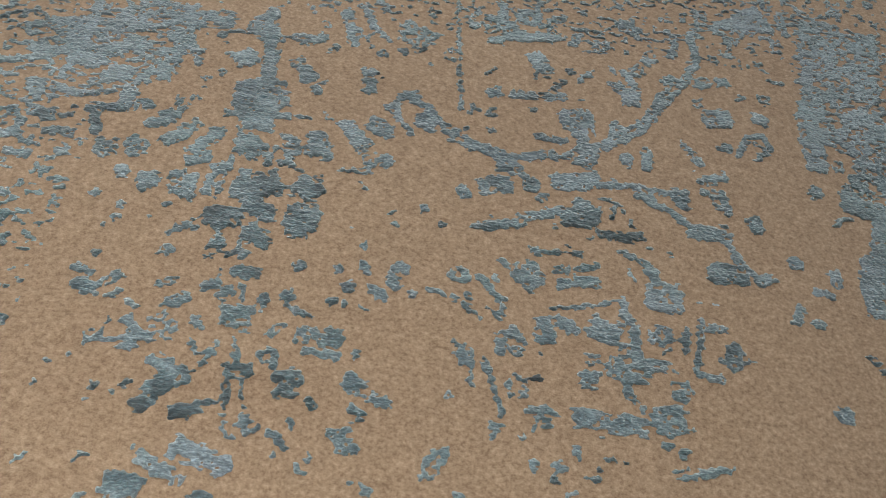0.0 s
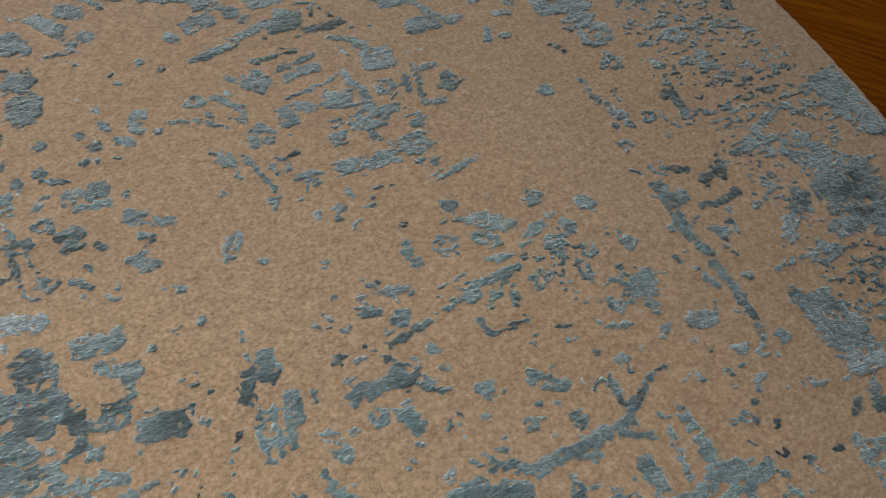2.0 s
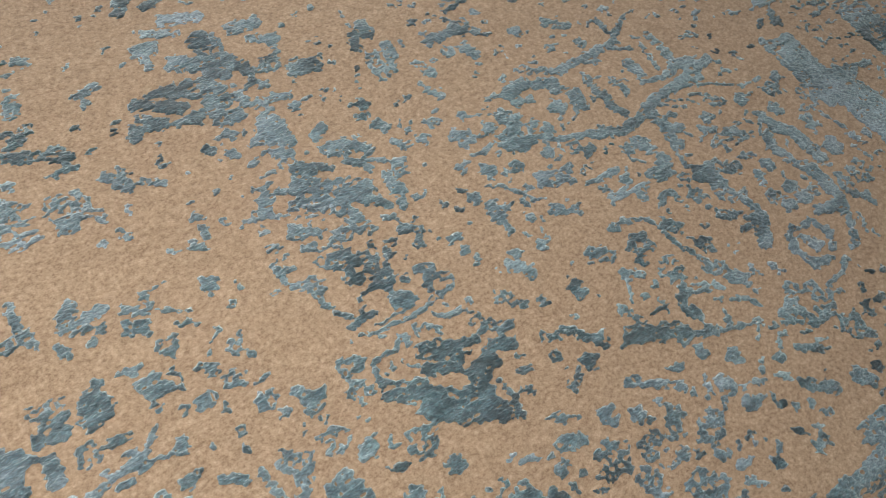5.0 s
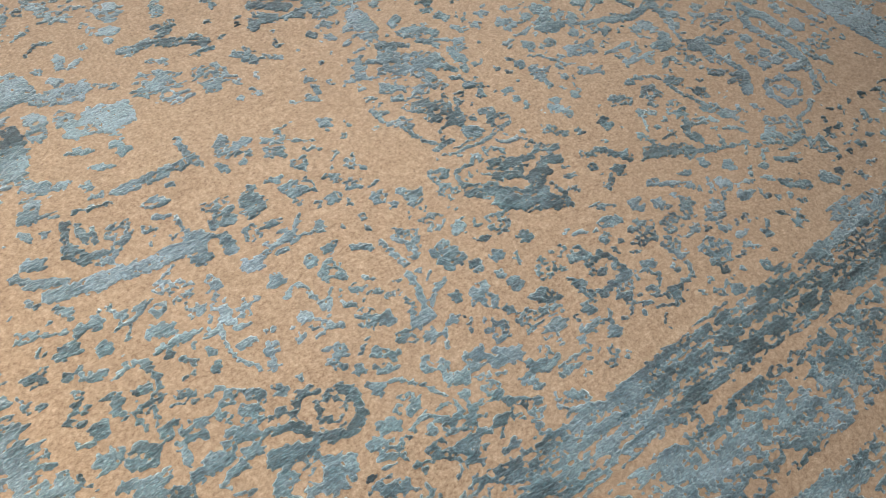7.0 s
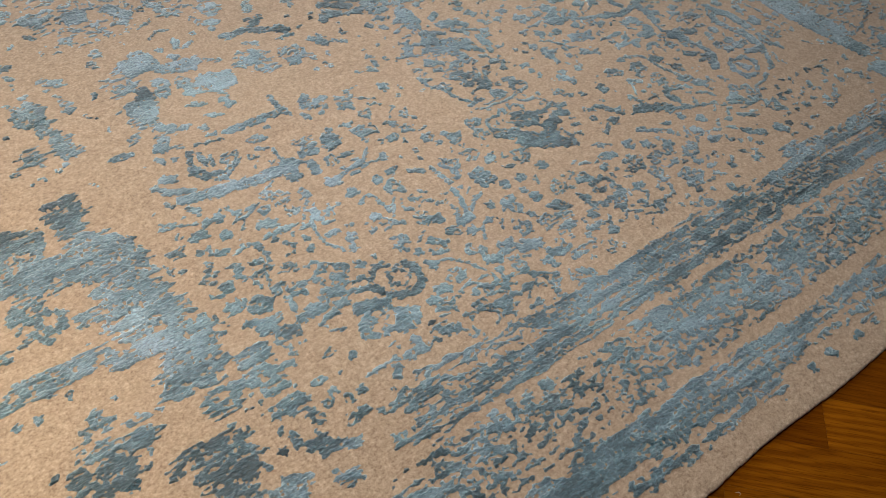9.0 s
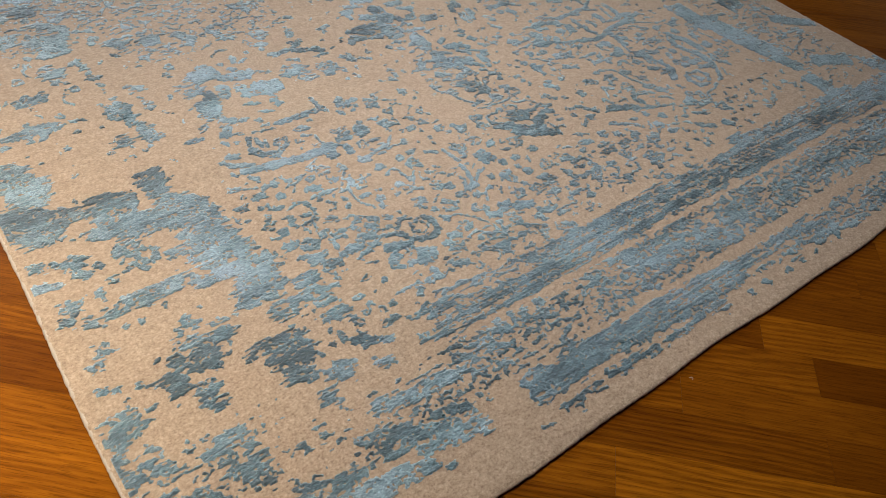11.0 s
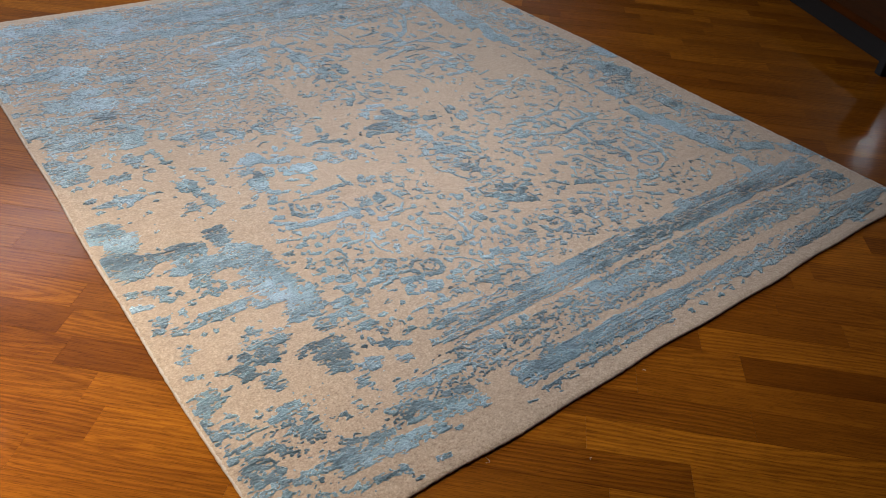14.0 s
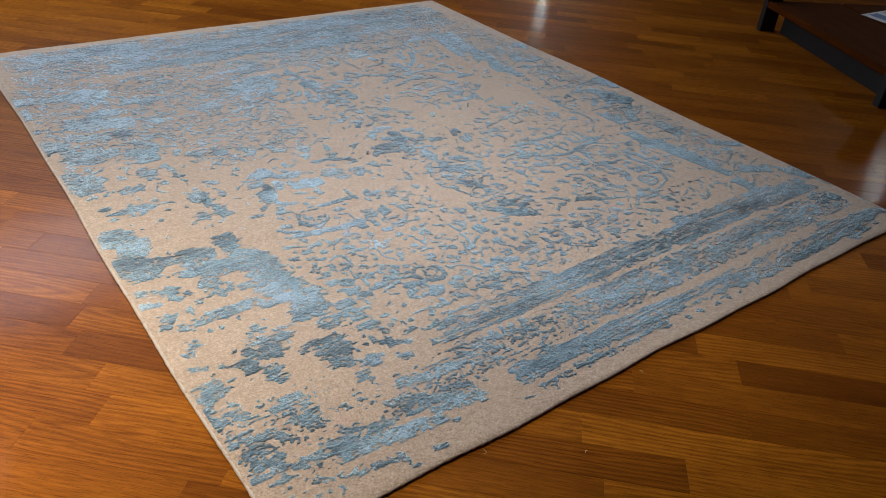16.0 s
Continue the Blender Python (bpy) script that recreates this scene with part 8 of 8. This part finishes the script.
def silk_pile():
    """The silk stands proud of the wool, each separate motif a mesh with rounded rims."""
    f = FIELD
    mean = (f[:-1, :-1] + f[1:, :-1] + f[:-1, 1:] + f[1:, 1:]) / 4
    inside = mean > 0
    lab = label_cells(inside)
    names, size = np.unique(lab[lab >= 0], return_counts=True)
    lab = np.where(np.isin(lab, names[size >= 5]), lab, -1)
    inside = lab >= 0
    pad = np.pad(inside, 1)
    full = pad[:-1, :-1] & pad[1:, :-1] & pad[:-1, 1:] & pad[1:, 1:]
    gy, gx = np.gradient(f, CELL)
    g2 = np.maximum(gx * gx + gy * gy, 0.05)
    sx, sy = -f * gx / g2, -f * gy / g2
    lim = 0.7 * CELL
    norm = np.maximum(np.hypot(sx, sy) / lim, 1.0)
    xs = GX[None, :] + np.where(full, 0, sx / norm)
    ys = GY[:, None] + np.where(full, 0, sy / norm)
    rise = np.clip(f / 0.003, 0, 1)
    rise = np.where(full, 0.6 + 0.4 * rise, 0.0)
    zs = RUG_Z + 0.0003 + swell(xs, ys) + 0.0026 * rise + full * (-GROOVE + 0.0007 * value_noise(0.16, 0.0036, 21) + 0.0010 * value_noise(0.006, 0.0036, 22))
    jj, ii = np.nonzero(inside)
    node = np.stack((jj * NX + ii, jj * NX + ii + 1, (jj + 1) * NX + ii + 1, (jj + 1) * NX + ii), -1)
    owner = lab[jj, ii]
    order = np.argsort(owner, kind="stable")
    node, owner = node[order], owner[order]
    places = np.stack((xs, ys, zs), -1).reshape(-1, 3)
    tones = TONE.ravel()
    names, start, size = np.unique(owner, return_index=True, return_counts=True)
    rank = np.argsort(-size, kind="stable")

    def build(name, cells):
        used, back = np.unique(cells.ravel(), return_inverse=True)
        me = mesh_arrays(name, places[used], back.reshape(-1, 4), SILK)
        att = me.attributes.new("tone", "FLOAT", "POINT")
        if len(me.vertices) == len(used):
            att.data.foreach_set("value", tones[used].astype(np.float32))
        ob = new(name, me)
        ob.parent = rug
        return ob

    for k in rank[:280]:
        build("silk_motif", node[start[k]:start[k] + size[k]])
    if len(rank) > 280:
        rest = np.concatenate([node[start[k]:start[k] + size[k]] for k in rank[280:]])
        tagged(build("silk_fleck", rest), "small blue-grey silk leaves and flecks", kind="stuff")


def bound_edge(name, along, label, period, radius, material=None):
    """A whipped cord along one edge of the rug, with its stitches."""
    k = len(along)
    step = np.linalg.norm(np.diff(along, axis=0), axis=1)
    run = np.concatenate(([0], np.cumsum(step)))
    tang = np.gradient(along, axis=0)
    tang /= np.linalg.norm(tang, axis=1)[:, None]
    nor = np.stack((-tang[:, 1], tang[:, 0]), -1)
    jit = np.interp(np.arange(k), np.arange(0, k, 3), np.random.default_rng(len(name)).uniform(-1, 1, len(range(0, k, 3))))
    r = radius * (1 + 0.05 * np.sin(2 * np.pi * run / period) + 0.2 * jit)
    rings = []
    for a in range(8):
        c, s = math.cos(a * math.pi / 4), math.sin(a * math.pi / 4)
        xy = along + nor * (r * c)[:, None]
        rings.append(np.column_stack((xy, 0.0062 + 0.95 * r * s)))
    verts = np.stack(rings, 1).reshape(-1, 3)
    idx = np.arange(k * 8).reshape(k, 8)
    nxt = np.roll(idx, -1, axis=1)
    quads = np.stack((idx[:-1], idx[1:], nxt[1:], nxt[:-1]), -1).reshape(-1, 4)
    ob = new(name, mesh_arrays(name, verts, quads, material or CORD))
    ob.parent = rug
    ob["label"] = label


def rug_edges():
    ys = np.arange(0.0, 3.094, 0.0025)
    bound_edge("selvedge", np.column_stack((left_edge(ys) - 0.003, ys)), "pale whipped wool cord", 0.011, 0.0054)
    bound_edge("selvedge", np.column_stack((right_edge(ys) + 0.003, ys)), "pale whipped wool cord", 0.011, 0.0054)
    xs = np.arange(0.0, 2.563, 0.0025)
    bound_edge("end_binding", np.column_stack((xs, near_edge(xs) - 0.003)), "knotted beige wool end", 0.009, 0.0056, WOOL)
    bound_edge("end_binding", np.column_stack((xs, far_edge(xs) + 0.003)), "knotted beige wool end", 0.009, 0.0056, WOOL)


wool_pile()
rug_edges()
silk_pile()

# ---- the low bench ----
def low_bench():
    """A low stand of oak boards between black steel posts."""
    b = tagged(new("bench"), "low bench of brown oak boards on black steel legs", "bench")
    b.matrix_world = pose(3.63, 0.665, 0.0, 0, 0, math.degrees(math.atan2(1.1, 0.59)))
    for x in (0.02, 1.265):
        for y in (0.0, -0.94):
            part("leg", box(0.05, 0.10, 0.36, pose(x, y - 0.05, 0.18), 0.003), STEEL, b, "black steel leg")
        part("crossbar", box(0.04, 0.84, 0.04, pose(x, -0.52, 0.13), 0.003), STEEL, b, "black steel bar")
    part("board", box(1.22, 0.50, 0.04, pose(0.642, -0.252, 0.172), 0.004), BENCH_WOOD, b, "wide brown oak board")
    part("board", box(1.22, 0.50, 0.04, pose(0.642, -0.772, 0.172), 0.004), BENCH_WOOD, b, "wide brown oak board")
    # added black panel, stands in for the shade under the boards
    part("shade_panel", box(1.14, 0.03, 0.146, pose(0.642, -0.14, 0.074), 0.002), STEEL, b, "black panel added for the shade beneath")
    part("beam", box(1.22, 0.04, 0.06, pose(0.642, -0.30, 0.118), 0.003), STEEL, b, "black steel beam")
    return b


low_bench()
BENCH_PLACE = Matrix(pose(3.63, 0.665, 0.0, 0, 0, math.degrees(math.atan2(1.1, 0.59))))
PAPER = plain_material("printed_paper", (0.62, 0.60, 0.57), 0.5, 20)
INK = plain_material("blue_ink", (0.10, 0.16, 0.30), 0.5, 20)
OCHRE = plain_material("brown_ink", (0.36, 0.24, 0.14), 0.5, 20)


def leaflet():
    """An open printed leaflet with plain bars of colour."""
    ob = tagged(new("leaflet"), "open printed leaflet with blue and brown bars on bench", "leaflet")
    ob.matrix_world = BENCH_PLACE @ pose(0.86, -0.70, 0.193, 0, 0, 24)
    part("page", box(0.21, 0.29, 0.0012, pose(-0.107, 0, 0.0006, 0, 2, 0)), PAPER, ob)
    part("page", box(0.21, 0.29, 0.0012, pose(0.107, 0, 0.0006, 0, -2, 0)), PAPER, ob)
    for k, (x, y, w, h) in enumerate(((-0.11, 0.07, 0.17, 0.06), (-0.11, -0.06, 0.17, 0.10), (0.11, 0.05, 0.16, 0.09), (0.11, -0.08, 0.16, 0.04))):
        tilt = 2 if x < 0 else -2
        part("printed_bar", box(w, h, 0.0006, pose(x, y, 0.0022, 0, tilt, 0)), INK if k % 2 == 0 else OCHRE, ob)
    return ob


leaflet()


def loose_thread(x, y, size, turn):
    """A short curled wool thread shed by the rug."""
    bm = bmesh.new()
    last = None
    for k in range(15):
        a = k / 14
        c = Vector((math.sin(a * 2.2) * size, math.sin(a * 4.0) * size * 0.35, 0.0010 + 0.0006 * math.sin(a * 9)))
        ring = [bm.verts.new(c + Vector((0, math.cos(q * 2.094) * 0.0006, math.sin(q * 2.094) * 0.0006))) for q in range(3)]
        if last:
            for q in range(3):
                bm.faces.new((last[q], last[(q + 1) % 3], ring[(q + 1) % 3], ring[q]))
        last = ring
    ob = as_object("wool_thread", bm, CORD, True)
    ob.matrix_world = pose(x, y, 0.0, 0, 0, turn)
    tagged(ob, "short curled beige wool thread lying on parquet", "thread", "shed threads")


loose_thread(0.500, -0.014, 0.016, 250)
loose_thread(0.70, -0.155, 0.006, 30)
loose_thread(1.03, -0.03, 0.008, 300)


# ---- the parquet ----
STRIP, SEAM = 0.1005, 0.0145
KNOWN = {1: (-0.18,), 2: (-0.534,), 3: (0.839,), 4: (0.596,), 5: (-0.771, 1.014), 6: (0.731,), 7: (1.023,), 9: (1.35,)}


def plank_mesh(length):
    bm = box(length - 0.0003, STRIP - 0.0003, 0.012, pose(0, 0, -0.006), 0.0004)
    me = bpy.data.meshes.new("plank")
    bm.to_mesh(me)
    bm.free()
    me.materials.append(OAK)
    return me


PLANKS = {k: plank_mesh(k / 100) for k in (40, 48, 56, 66, 78)}


def lay_floor():
    r = random.Random(4)
    near, far_ones = [], []
    for k in range(-70, 160):
        s = SEAM + (k + 0.5) * STRIP
        joints = KNOWN.get(k) or (r.uniform(0, 0.5),)
        runs = [(min(joints) + 0.28, 56), (max(joints) - 0.24, 48)] if len(joints) > 1 else []
        up = max(joints)
        while up < 11.0:
            n = r.choice((40, 48, 56, 66, 78))
            runs.append((up + n / 200, n))
            up += n / 100
        down = min(joints)
        while down > -11.0:
            n = r.choice((40, 48, 56, 66, 78))
            runs.append((down - n / 200, n))
            down -= n / 100
        for m, n in runs:
            x, y = (s + m) * math.sqrt(0.5), (s - m) * math.sqrt(0.5)
            if not (X0 < x < X1 and Y0 < y < Y1):
                continue
            hidden = 0.3 < x < 2.2 and 0.3 < y < 2.75
            if hidden:
                continue
            seen = (-0.75 < x < 4.3 and -0.8 < y < 3.9)
            (near if seen else far_ones).append((x, y, n, s, m))
    near.sort(key=lambda p: math.hypot(max(0, -p[0], p[0] - 2.6), max(0, -p[1], p[1] - 3.05)))
    for x, y, n, *_ in near[:300]:
        ob = new("plank", PLANKS[n])
        ob.matrix_world = pose(x, y, 0.0, 0, 0, -45)
        ob.parent = sub
    rest = [(s, m, n) for _, _, n, s, m in near[300:] + far_ones]
    for name, group in (("far_planks", rest),):
        vs, qs = [], []
        for s, m, n in group:
            h, w = n / 200 - 0.0004, STRIP / 2 - 0.0004
            base = len(vs)
            vs += [(m - h, s - w, 0.0), (m + h, s - w, 0.0), (m + h, s + w, 0.0), (m - h, s + w, 0.0)]
            qs.append((base, base + 1, base + 2, base + 3))
        ob = new(name, mesh_arrays(name, vs, qs, OAK_FAR, False))
        ob.matrix_world = pose(0, 0, 0, 0, 0, -45)
        ob.parent = sub
        tagged(ob, "oak strips farther off", kind="stuff")


lay_floor()
